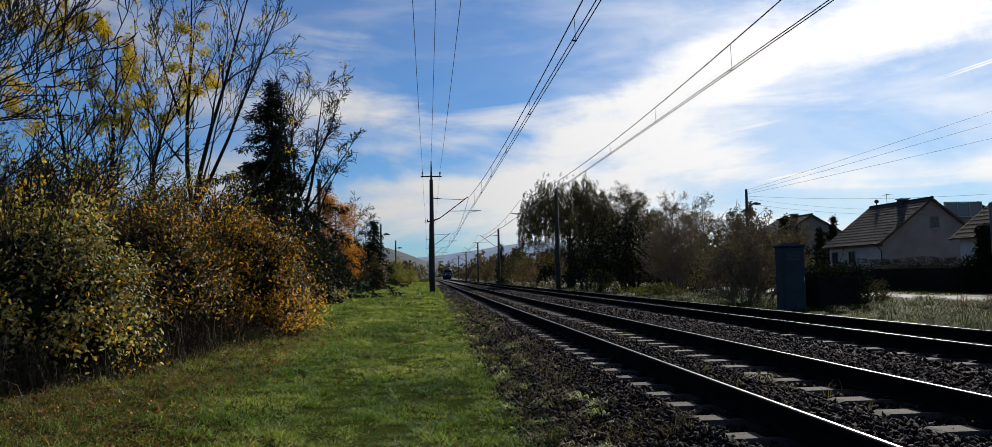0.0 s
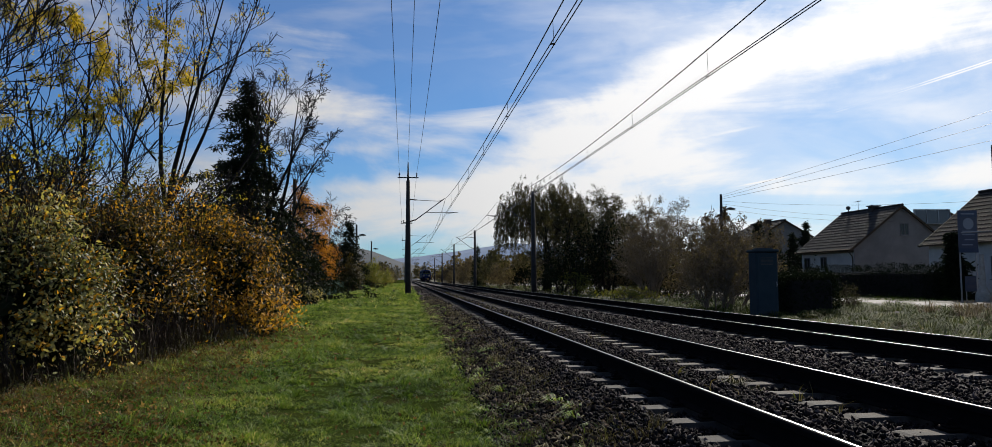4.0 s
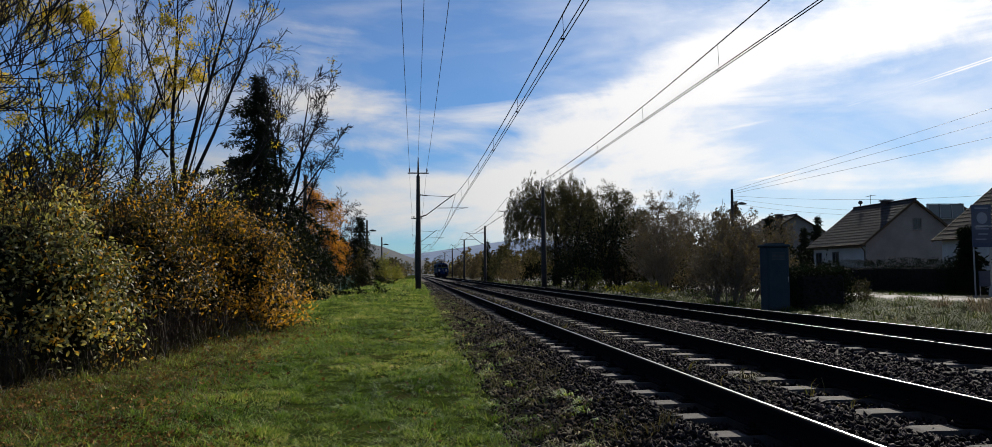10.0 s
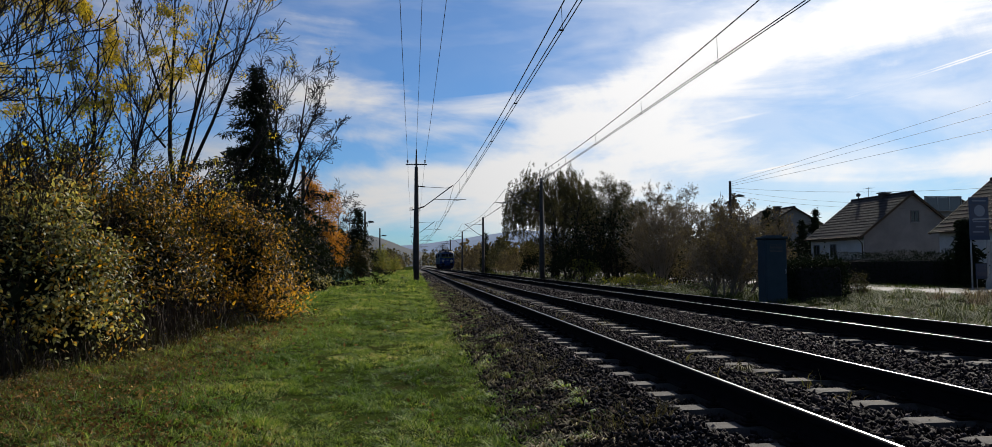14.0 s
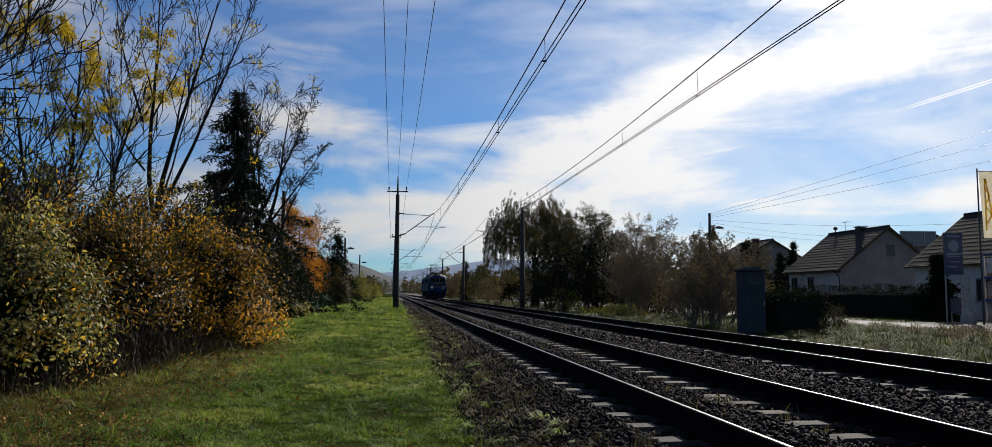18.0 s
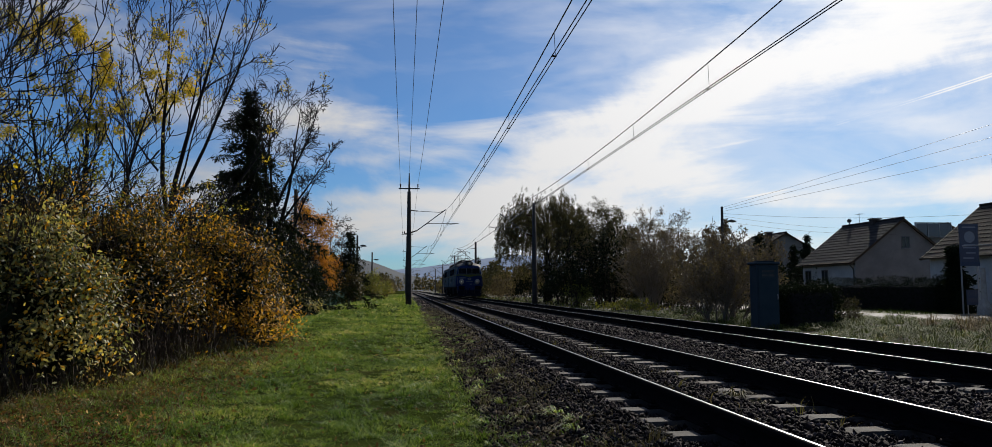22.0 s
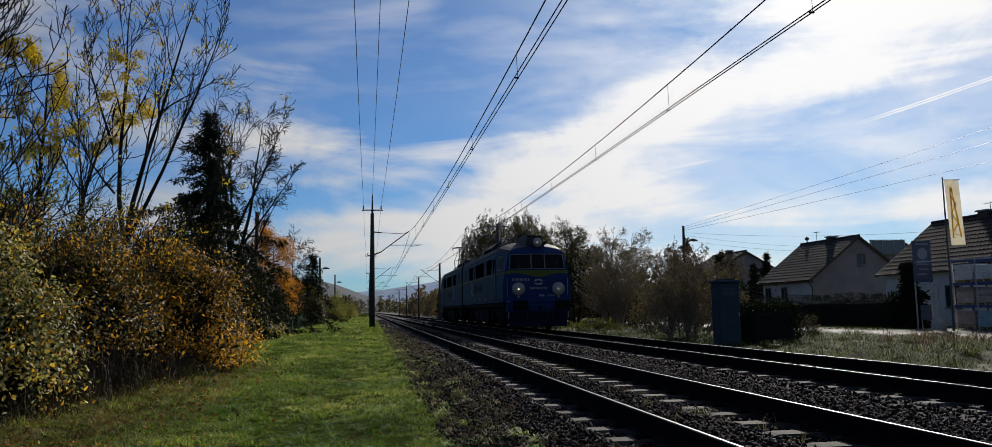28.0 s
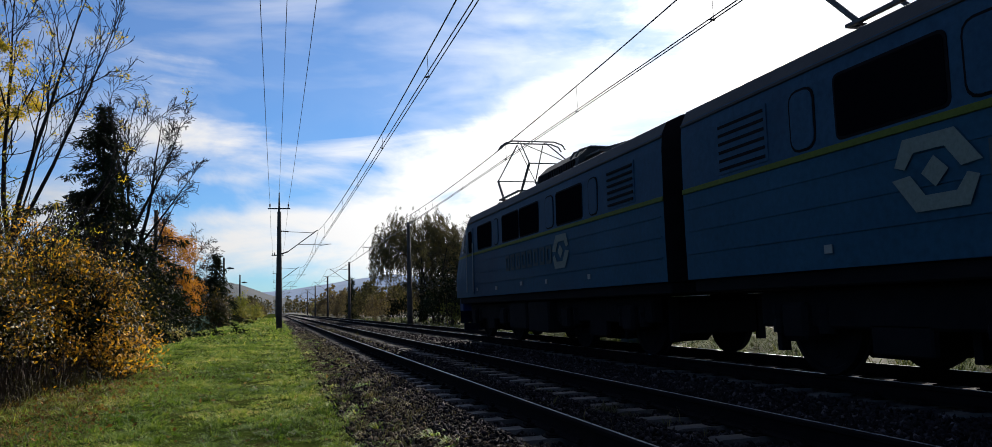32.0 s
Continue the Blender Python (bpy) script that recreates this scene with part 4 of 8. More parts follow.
def bush(name, at, label, size, mat, n, leaf, seed, stems=26, bark=None, group="", hollow=0.55, second=None, way=(0.3, -0.2, -0.25), foot=0.2):
    """A rounded bush with a lumpy outline: stems from the ground and leaves in many clumps."""
    rg = np.random.default_rng(seed)
    t = thing(name, at, label, "bush", group)
    sx, sy, sz = size
    b = Bits()
    for i in range(stems):
        a = rg.uniform(0, 2 * math.pi)
        reach = rg.uniform(0.2, 0.95)
        end = np.array([math.cos(a) * sx * reach, math.sin(a) * sy * reach, sz * math.sqrt(max(0.05, 1.08 - reach ** 2)) * rg.uniform(0.75, 1.06)])
        p0 = np.array([math.cos(a) * sx * 0.18 * rg.uniform(), math.sin(a) * sy * 0.18 * rg.uniform(), -0.1])
        mid = p0 * 0.5 + end * 0.5 + np.array([0, 0, sz * 0.14]) + rg.normal(size=3) * 0.1
        b.tube([p0, mid, end], [0.022, 0.013, 0.005], 4, False)
        for j in range(4):
            q = mid + (end - mid) * rg.uniform(0, 1)
            d = unit(end - p0 + rg.normal(size=3) * 0.8)
            b.tube([q, q + d * sz * 0.16, q + d * sz * 0.26 + np.array([0, 0, -0.05])], [0.008, 0.005, 0.003], 3, False)
    part("stem_mass", b, bark or TWIG, t)
    bank = group == BANK
    m = max(24, n // (85 if bank else 45))
    u = unit(rg.normal(size=(m, 3)))
    u[:, 2] = np.abs(u[:, 2]) * 1.15 - 0.12
    rad = hollow + (1 - hollow) * rg.uniform(0, 1, (m, 1)) ** 0.6
    lump = 1 + 0.16 * np.sin(u[:, :1] * 5 + seed) * np.cos(u[:, 1:2] * 4 - seed) + rg.normal(size=(m, 1)) * 0.06
    c = u * rad * lump * np.array([sx, sy, sz])
    k = rg.integers(0, m, n)
    pos = c[k] + rg.normal(size=(n, 3)) * (np.full(3, 0.17) if bank else np.array([sx, sy, sz]) * 0.11)
    pos[:, 2] = np.maximum(pos[:, 2], 0.04 + 0.15 * rg.uniform(size=n))
    pos = pos[(pos[:, 2] > (foot + 0.12 * rg.uniform(size=n)) * sz) | (rg.uniform(size=n) < 0.06)]
    n = len(pos)
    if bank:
        # near-black core leaves: the shade inside the bush put into colour
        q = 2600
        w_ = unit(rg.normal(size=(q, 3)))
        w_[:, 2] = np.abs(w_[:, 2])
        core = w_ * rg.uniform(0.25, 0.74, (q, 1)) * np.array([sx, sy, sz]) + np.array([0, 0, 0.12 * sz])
        part("core_shade_leaves", leaf_mesh("core_shade_leaves", core, 0.24, 0.07, HEDGE_LEAF, rg, way, 1.0), None, t, "near-black leaves that stand in for shade inside the bush")
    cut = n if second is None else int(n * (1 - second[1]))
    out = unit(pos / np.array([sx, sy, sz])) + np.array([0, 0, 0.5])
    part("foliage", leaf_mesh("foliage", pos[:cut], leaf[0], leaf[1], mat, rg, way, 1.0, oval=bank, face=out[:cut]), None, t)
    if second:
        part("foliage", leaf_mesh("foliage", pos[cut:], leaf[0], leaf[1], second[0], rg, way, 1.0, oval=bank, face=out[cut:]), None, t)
    return t


def spot(x, y, sink=0.0):
    return (x, y, float(ground_height(x, y)) - sink)


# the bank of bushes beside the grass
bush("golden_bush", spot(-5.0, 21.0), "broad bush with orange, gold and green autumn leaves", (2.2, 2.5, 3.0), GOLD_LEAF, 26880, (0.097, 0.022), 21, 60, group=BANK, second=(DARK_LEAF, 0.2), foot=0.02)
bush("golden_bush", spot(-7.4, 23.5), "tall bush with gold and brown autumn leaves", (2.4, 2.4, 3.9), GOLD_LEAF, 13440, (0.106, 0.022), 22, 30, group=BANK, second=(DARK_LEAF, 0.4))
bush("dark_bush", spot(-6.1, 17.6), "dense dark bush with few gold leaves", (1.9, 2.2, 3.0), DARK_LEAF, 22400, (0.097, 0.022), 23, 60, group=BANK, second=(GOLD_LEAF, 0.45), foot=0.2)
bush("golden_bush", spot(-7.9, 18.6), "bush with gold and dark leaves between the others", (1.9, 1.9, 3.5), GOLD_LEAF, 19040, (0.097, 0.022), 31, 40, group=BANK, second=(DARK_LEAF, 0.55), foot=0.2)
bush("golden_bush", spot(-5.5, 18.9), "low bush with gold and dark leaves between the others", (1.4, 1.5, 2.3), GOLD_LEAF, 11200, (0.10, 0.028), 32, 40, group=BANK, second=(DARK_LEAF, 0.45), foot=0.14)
bush("green_bush", spot(-5.95, 12.7), "bush with dull silvery green leaves and bare stems below", (1.8, 1.8, 2.6), GREEN_LEAF, 21280, (0.086, 0.020), 24, 70, group=BANK, second=(GOLD_LEAF, 0.26), foot=0.10)
bush("green_bush", spot(-8.6, 15.2), "tall bush with dull green and gold leaves", (1.9, 1.9, 3.2), GREEN_LEAF, 19040, (0.088, 0.020), 25, 40, group=BANK, second=(GOLD_LEAF, 0.5), foot=0.04)
bush("golden_bush", spot(-9.6, 19.0), "tall bush with gold and brown autumn leaves", (2.3, 2.4, 4.0), DARK_LEAF, 9000, (0.14, 0.048), 26, 30, group=BANK, second=(YELLOW_LEAF, 0.3))
bush("golden_bush", spot(-12.6, 20.0), "tall bush with gold and brown autumn leaves", (2.7, 2.6, 4.3), DARK_LEAF, 9000, (0.14, 0.038), 27, 26, group=BANK, second=(GREEN_LEAF, 0.4))
bush("dark_bush", spot(-12.0, 26.0), "tall dark bush behind the others", (3.2, 3.0, 5.0), DARK_LEAF, 8000, (0.14, 0.035), 28, 26, group=BANK)
bush("dark_bush", spot(-7.6, 29.0), "tall dark bush behind the others", (2.6, 3.0, 4.0), DARK_LEAF, 7000, (0.13, 0.034), 29, 26, group=BANK, second=(GOLD_LEAF, 0.25))
bush("low_bush", spot(-5.4, 44.0), "low green bush at the edge of the grass", (1.0, 1.0, 1.0), GREEN_LEAF, 1500, (0.11, 0.03), 30, 14, group=BANK)
# dark dead stems at the foot of the bushes, and a strip of dry grass before them
def along_foot(r, n, inner, outer):
    t = r.uniform(0, 4, n)
    x, y = np.interp(t, range(5), (-5.4, -4.7, -4.5, -3.9, -3.8)), np.interp(t, range(5), (10.4, 12.6, 16.2, 19.2, 21.6))
    o = r.uniform(inner, outer, n)
    return x + o * 0.9 + r.normal(size=n) * 0.1, y - o * 0.5 + r.normal(size=n) * 0.1


rf = np.random.default_rng(78)
fx, fy = along_foot(rf, 9000, -1.5, 0.15)
blades("dead_stems", "dark dead stems and brush at the foot of the bushes", fx, fy, 0.62, 0.008, TWIG, 84, 0.35)
fx, fy = along_foot(rf, 5000, -1.0, 0.5)
blades("low_brush", "low dark withered brush at the foot of the bushes", fx, fy, 0.26, 0.012, WEED, 85, 0.8)
fx, fy = along_foot(rf, 13000, 0.4, 1.7)
blades("dry_grass_strip", "strip of dry brown grass before the bushes", fx, fy, 0.055, 0.007, DRY_GRASS, 86, 1.0)
# litter of fallen leaves
rg = np.random.default_rng(77)
n = 5200
lx, ly = rg.normal(-5.0, 1.5, n), rg.normal(16.5, 3.2, n)
pos = np.stack([lx, ly, ground_height(lx, ly) + 0.02], -1)
tagged(new("fallen_leaves", leaf_mesh("fallen_leaves", pos, 0.08, 0.026, LITTER, rg, (0, 0, 0.05), 1.0)), "fallen yellow and brown leaves on the grass", "fallen leaves", kind="stuff")
lx, ly = rg.uniform(-8.5, 0.6, 34000), 5.6 + 12 * rg.uniform(0, 1, 34000) ** 1.35
keep = rg.uniform(0, 1, 34000) < np.clip(0.30 - 0.40 * (lx + 1.5 + 0.18 * np.maximum(0, ly - 6)) + 0.25 * np.sin(1.7 * lx + 2.1 * np.sin(0.8 * ly)), 0.03, 1) * np.clip((15 - ly) / 5, 0.15, 1)
pos = np.stack([lx, ly, ground_height(lx, ly) + 0.035], -1)[keep]
tagged(new("fallen_leaves", leaf_mesh("fallen_leaves", pos, 0.042, 0.012, LITTER, rg, (0, 0, 0.05), 1.0, oval=True)), "scattered small dry leaves in the lawn", "fallen leaves", kind="stuff")

# ash with a crown that fans out from a low fork
ASH = [(7, 0.40, 27, 0.30, 0.05, 0.05), (6, 0.44, 38, 0.2, 0.09, 0.08), (4, 0.44, 42, 0.15, 0.12, 0.10), (1, 1, 0, 0, 0.14, 0.12)]
tree("ash_tree", spot(-8.6, 30.0), "tall half-bare ash that fans out from a fork, last yellow leaves", "tree",
     [((0, 0, -0.2), (0.0, 0, 1), 4.9, 0.16), ((0, 0, 4.0), (-0.20, 0.05, 1), 9.8, 0.095), ((-0.55, 0.1, 7.6), (-0.34, 0.1, 1), 5.2, 0.05), ((0.02, 0, 3.9), (0.11, 0.1, 1), 9.8, 0.10), ((0.05, 0, 4.0), (0.50, -0.1, 1), 8.8, 0.08),
      ((0.5, 0.2, -0.2), (0.20, 0.0, 1), 5.0, 0.085), ((1.3, 0.2, 3.6), (0.58, 0.1, 1), 6.0, 0.062), ((-0.8, 0.4, -0.2), (-0.16, -0.02, 1), 11.0, 0.07), ((-0.40, 0.05, 5.8), (-0.75, 0.1, 0.9), 3.6, 0.04), ((0, 0.1, 4.0), (0.05, 0.55, 1), 7.0, 0.05)],
     ASH, BARK, (ASH_LEAF, 2600, 0.12, 0.022, (0, 0, -0.6), 1.0, 0.09, 0.06), 41, least=0.0095)
# slimmer ash with dense yellow leaves behind it
tree("ash_tree", spot(-11.4, 29.0), "slim ash with dense yellow leaves on several stems", "tree",
     [((0, 0, -0.2), (0.05, 0, 1), 10.2, 0.15), ((0.3, 0.2, -0.2), (0.14, 0.1, 1), 9.6, 0.12), ((-0.3, 0, -0.2), (-0.12, 0, 1), 9.8, 0.12)],
     [(13, 0.32, 38, 0.25, 0.04, 0.03), (5, 0.42, 40, 0.2, 0.08, 0.03), (2, 0.5, 36, 0.2, 0.1, 0.03), (1, 1, 0, 0, 0.12, 0.02)], BARK,
     (ASH_LEAF, 17000, 0.13, 0.021, (0, 0, -0.7), 1.0, 0.11, 0.55), 42, least=0.006, low=6.6)
# thicket of thin yellowing stems behind the bushes
for i, (x, y, hh, n_) in enumerate(((-9.9, 24.5, 7.2, 2600), (-13.6, 24.0, 8.2, 2600), (-11.6, 22.0, 6.6, 2200), (-6.9, 27.0, 5.6, 1700), (-15.4, 21.0, 8.0, 2200))):
    rq = np.random.default_rng(440 + i)
    stems_ = [((rq.normal() * 0.5, rq.normal() * 0.5, -0.2), (rq.normal() * 0.16, rq.normal() * 0.16, 1), hh * rq.uniform(0.55, 0.95), 0.035) for k in range(5)]
    tree("thicket_tree", spot(x, y), "thin many-stemmed tree with sparse yellow-green leaves", "tree", stems_,
         [(10, 0.36, 42, 0.2, 0.05, 0.03), (6, 0.45, 40, 0.15, 0.09, 0.02), (3, 0.5, 36, 0.2, 0.1, 0.0), (1, 1, 0, 0, 0.12, -0.03)], BARK,
         ((LIME_LEAF, GREEN_LEAF, YELLOW_LEAF)[i % 3], n_ // 2, 0.13, 0.04, (0, 0, -0.5), 1.0, 0.10, 0.3), 450 + i, least=0.004, group="thicket behind the bushes")
# low tangle of dark bare branches over the bushes
for i, (x, y, hh, wide) in enumerate(((-9.4, 21.4, 4.6, 2.6), (-8.3, 25.0, 5.0, 2.6), (-11.4, 18.4, 4.6, 2.8), (-11.8, 23.4, 5.4, 2.6), (-6.4, 26.4, 4.4, 2.2))):
    rq = np.random.default_rng(470 + i)
    stems_ = []
    for k in range(12):
        a, far = rq.uniform(0, 2 * math.pi), rq.uniform(0.2, 1.3)
        stems_.append(((math.cos(a) * 0.3, math.sin(a) * 0.3, -0.2), (math.cos(a) * far * wide / hh, math.sin(a) * far * wide / hh, 1), hh * rq.uniform(0.75, 1.05), 0.03))
    tree("tangled_bush", spot(x, y), "tangled dark bush of bare arching branches, few leaves", "bush", stems_,
         [(8, 0.55, 48, 0.35, 0.12, -0.02), (6, 0.5, 44, 0.15, 0.12, -0.02), (1, 1, 0, 0, 0.14, 0.05)], BARK,
         ((DARK_LEAF, LIME_LEAF)[i % 2], 1500, 0.10, 0.03, (0, 0, -0.4), 1.0, 0.09, 0.5), 480 + i, least=0.008, group="thicket behind the bushes")
# bare tree whose arching twigs hang in from the side
tree("bare_tree", spot(-11.2, 15.2), "bare dark tree with arching drooping twigs", "tree",
     [((0, 0, -0.2), (0.0, 0, 1), 6.5, 0.15), ((0, 0, 2.2), (0.7, 0.2, 0.8), 5.6, 0.055), ((0, 0, 3.0), (0.55, -0.2, 1), 5.4, 0.055), ((0, 0, 2.6), (0.5, 0.7, 0.9), 5.6, 0.05), ((0, 0, 1.8), (0.85, 0.1, 0.45), 4.8, 0.045), ((0, 0, 4.0), (0.35, 0.3, 1), 5.4, 0.05), ((0, 0, 3.4), (0.8, 0.0, 0.7), 5.4, 0.05), ((0, 0, 2.4), (0.9, 0.4, 0.6), 5.6, 0.05), ((0, 0, 4.6), (0.7, 0.1, 0.9), 5.2, 0.045)],
     [(8, 0.60, 42, 0.12, 0.16, -0.08), (6, 0.60, 40, 0.12, 0.10, 0.10), (4, 0.46, 44, 0.2, 0.12, 0.22), (1, 1, 0, 0, 0.14, 0.34)], BARK,
     (GREEN_LEAF, 900, 0.10, 0.025, (0, 0, -0.3), 1.0, 0.06, 0.12), 43, least=0.0088)


def spruce(at, high, wide, label, seed, first=0.6, dense=1.0, mat=None, name="spruce"):
    rg = np.random.default_rng(seed)
    t = thing(name, at, label, "tree")
    b = Bits()
    b.tube([(0, 0, -0.2), (0.05, 0, high * 0.5), (0, 0, high)], [0.02 * high, 0.013 * high, 0.01], 8, False)
    part("trunk", b, BARK, t, smooth=True)
    br, pos, way = Bits(), [], []
    z = first
    lop = rg.uniform(0.55, 1.2, 9)
    while z < high - 0.15:
        k = (1 - z / high) ** 0.92 * rg.uniform(0.6, 1.2)
        for i in range(int(5 + 3 * k)):
            a = rg.uniform(0, 2 * math.pi)
            ln = (wide * k * rg.uniform(0.4, 1.25) + 0.12) * lop[int(a / 6.2832 * 8.99)]
            d = np.array([math.cos(a), math.sin(a), 0.0])
            p0 = np.array([0, 0, z])
            pm = p0 + d * ln * 0.55 + np.array([0, 0, -0.10 * ln])
            p1 = p0 + d * ln + np.array([0, 0, -rg.uniform(0.15, 0.5) * ln + 0.08])
            br.tube([p0, pm, p1], [0.022, 0.014, 0.005], 3, False)
            n = int(26 * dense * (0.35 + ln))
            s = rg.uniform(0.08, 1.03, n)[:, None]
            q = np.where(s < 0.55, p0 + (pm - p0) * s / 0.55, pm + (p1 - pm) * (s - 0.55) / 0.45)
            pos.append(q + rg.normal(size=(n, 3)) * np.array([0.08, 0.08, 0.10]))
            way.append(np.repeat([d * 0.6 + np.array([0, 0, -0.75])], n, 0))
        z += 0.20 + 0.22 * rg.uniform()
    tagged(part("branchwork", br, BARK, t), kind="stuff")
    pos, way = np.concatenate(pos), np.concatenate(way)
    part("crown", leaf_mesh("crown", pos, 0.34, 0.036, mat or NEEDLE, rg, way, 1.0), None, t)
    return t


spruce(spot(-8.75, 45.5), 12.7, 6.8, "tall dark spruce with drooping branches", 51, 0.8, 2.2)
spruce(spot(-7.2, 49.0), 5.8, 2.2, "squat dark conifer with dense needles", 52, 0.3, 2.0)
spruce(spot(-9.6, 48.0), 5.2, 2.3, "squat dark conifer with dense needles", 53, 0.3, 2.0)
spruce(spot(-6.6, 54.0), 4.2, 1.9, "squat dark conifer with dense needles", 54, 0.2, 2.0)
spruce(spot(-5.5, 82.0), 7.4, 3.6, "dark conifer with an even cone shape", 55, 0.4, 1.8)
spruce(spot(-7.4, 84.0), 5.6, 1.8, "dark conifer with an even cone shape", 56, 0.4, 1.6)
spruce(spot(-8.6, 76.0), 5.0, 2.0, "dark conifer with an even cone shape", 57, 0.3, 1.6)
for i, (x, y, sz) in enumerate(((-6.3, 50.5, (1.7, 2.0, 3.6)), (-8.0, 52.0, (2.2, 2.0, 4.6)), (-10.2, 44.0, (2.4, 2.2, 4.4)), (-9.0, 62.0, (2.2, 3.0, 2.9)), (-8.2, 68.0, (1.6, 2.4, 2.6)), (-8.6, 56.0, (1.9, 2.2, 3.0)), (-7.8, 77.0, (1.7, 2.4, 4.2)))):
    bush("dark_yew", spot(x, y), "dense dark evergreen bush before the spruce", sz, NEEDLE, 7000, (0.26, 0.06), 230 + i, 12, group="dark evergreens")
# old bare willow beside the spruce
tree("bare_willow", spot(-7.25, 46.0), "old bare willow with upright tufts of thin twigs", "tree",
     [((0, 0, -0.2), (0.02, 0, 1), 13.2, 0.21), ((0, 0, 4.2), (0.34, 0.1, 1), 8.6, 0.12), ((0, 0, 6.2), (0.30, 0, 1), 6.6, 0.09), ((0, 0, 5.6), (-0.13, 0.1, 1), 7.2, 0.08), ((0.1, 0, 3.2), (0.6, 0.05, 0.8), 5.0, 0.09), ((0.05, 0, 4.8), (0.5, -0.1, 0.9), 5.6, 0.08)],
     [(8, 0.24, 44, 0.35, 0.07, 0.05), (7, 0.62, 38, 0.15, 0.13, 0.10), (5, 0.7, 32, 0.1, 0.14, 0.06), (1, 1, 0, 0, 0.20, -0.12)], BARK, None, 58, least=0.011)
tree("larch", spot(-7.9, 70.0), "orange autumn larch among dark conifers", "tree", [((0, 0, -0.2), (0, 0, 1), 8.4, 0.16)],
     [(40, 0.30, 70, 0.15, 0.02, 0.02), (7, 0.4, 45, 0.15, 0.06, -0.02), (1, 1, 0, 0, 0.1, -0.05)], BARK, (ORANGE_LEAF, 24000, 0.15, 0.030, (0, 0, -0.3), 1.0, 0.22, 1.0), 59)
tree("birch", spot(-8.2, 92.0), "bare pale birch with fine drooping twigs", "tree", [((0, 0, -0.2), (0, 0, 1), 9.6, 0.14), ((0.8, 0.5, -0.2), (0.1, 0, 1), 8.4, 0.12)],
     [(18, 0.30, 42, 0.25, 0.03, 0.03), (8, 0.45, 40, 0.15, 0.08, 0.0), (5, 0.5, 35, 0.1, 0.1, -0.08), (1, 1, 0, 0, 0.1, -0.15)], BARK_PALE, None, 60, TWIG, 0.015)
for i, (x, y, s, m) in enumerate(((-3.6, 92, (1.6, 2.4, 3.0), LIME_LEAF), (-5.6, 96, (1.8, 2.4, 3.6), BROWN_LEAF), (-2.6, 112, (1.4, 2.6, 2.2), LIME_LEAF), (-4.6, 72, (1.1, 1.2, 2.8), DARK_LEAF), (-3.2, 135, (2.0, 4.0, 3.0), BROWN_LEAF))):
    bush("wayside_bush", spot(x, y), "olive and brown wayside bush by the grass", s, m, 2600, (0.2, 0.055), 200 + i, 20)

# ---- right of the line ----
def weeping(at, high, wide, label, seed, mat, n_str, bare=0.0, name="willow"):
    """A weeping tree: a trunk with arching limbs and long hanging strings of small leaves."""
    rg = np.random.default_rng(seed)
    t = thing(name, at, label, "tree", "trees along the garden")
    out, tips = [], []
    for i in range(3):
        branch_out(rg, np.array([rg.normal() * 0.2, rg.normal() * 0.2, -0.2]), unit(np.array([rg.normal() * 0.22, rg.normal() * 0.22, 1])), high * 0.8, 0.02 * high,
                   [(7, 0.55, 48, 0.25, 0.07, 0.02), (5, 0.5, 42, 0.2, 0.12, 0.02), (1, 1, 0, 0, 0.14, -0.08)], out, tips)
    thick, thin = wood(out, 3, 0.012)
    part("trunk", thick, BARK, t, smooth=True)
    tagged(part("branchwork", thin, TWIG, t), kind="stuff")
    strings, pos = Bits(), []
    starts = [p for tip in tips for p in tip[1:]]
    for i in range(n_str):
        p = starts[rg.integers(0, len(starts))] + rg.normal(size=3) * np.array([0.45, 0.45, 0.3])
        a = math.atan2(p[1], p[0])
        if rg.uniform() < 0.75:
            rr = rg.uniform(0.12, 1.0) ** 0.5
            a = rg.uniform(0, 2 * math.pi)
            p = np.array([math.cos(a) * wide * rr, math.sin(a) * wide * rr, high * (0.50 + 0.44 * math.sqrt(max(0, 1 - rr ** 2)) + 0.06 * rg.normal() + 0.05 * math.sin(3 * a + seed) - (0.25 * rg.uniform() if rr > 0.6 else 0.3 * rg.uniform() ** 2))])
        ln = high * rg.uniform(0.02, 0.085)
        ln = min(ln, max(0.4, p[2] - 0.5))
        out_way = np.array([math.cos(a), math.sin(a), 0]) * ln * 0.16
        pts = [p, p + out_way + np.array([0, 0, -ln * 0.25]), p + out_way * 1.3 + np.array([0, 0, -ln])]
        strings.tube(pts, [0.010, 0.007, 0.004], 3, False)
        k = int(ln * 66 * (1 - bare))
        if k:
            s = rg.uniform(0, 1, k)[:, None]
            q = np.where(s < 0.3, pts[0] + (pts[1] - pts[0]) * s / 0.3, pts[1] + (pts[2] - pts[1]) * (s - 0.3) / 0.7)
            pos.append(q + rg.normal(size=(k, 3)) * 0.06)
    part("twig_curtain", strings, TWIG, t)
    part("crown", leaf_mesh("crown", np.concatenate(pos), 0.14, 0.019, mat, rg, (0, 0, -1.0), 0.7), None, t)
    return t


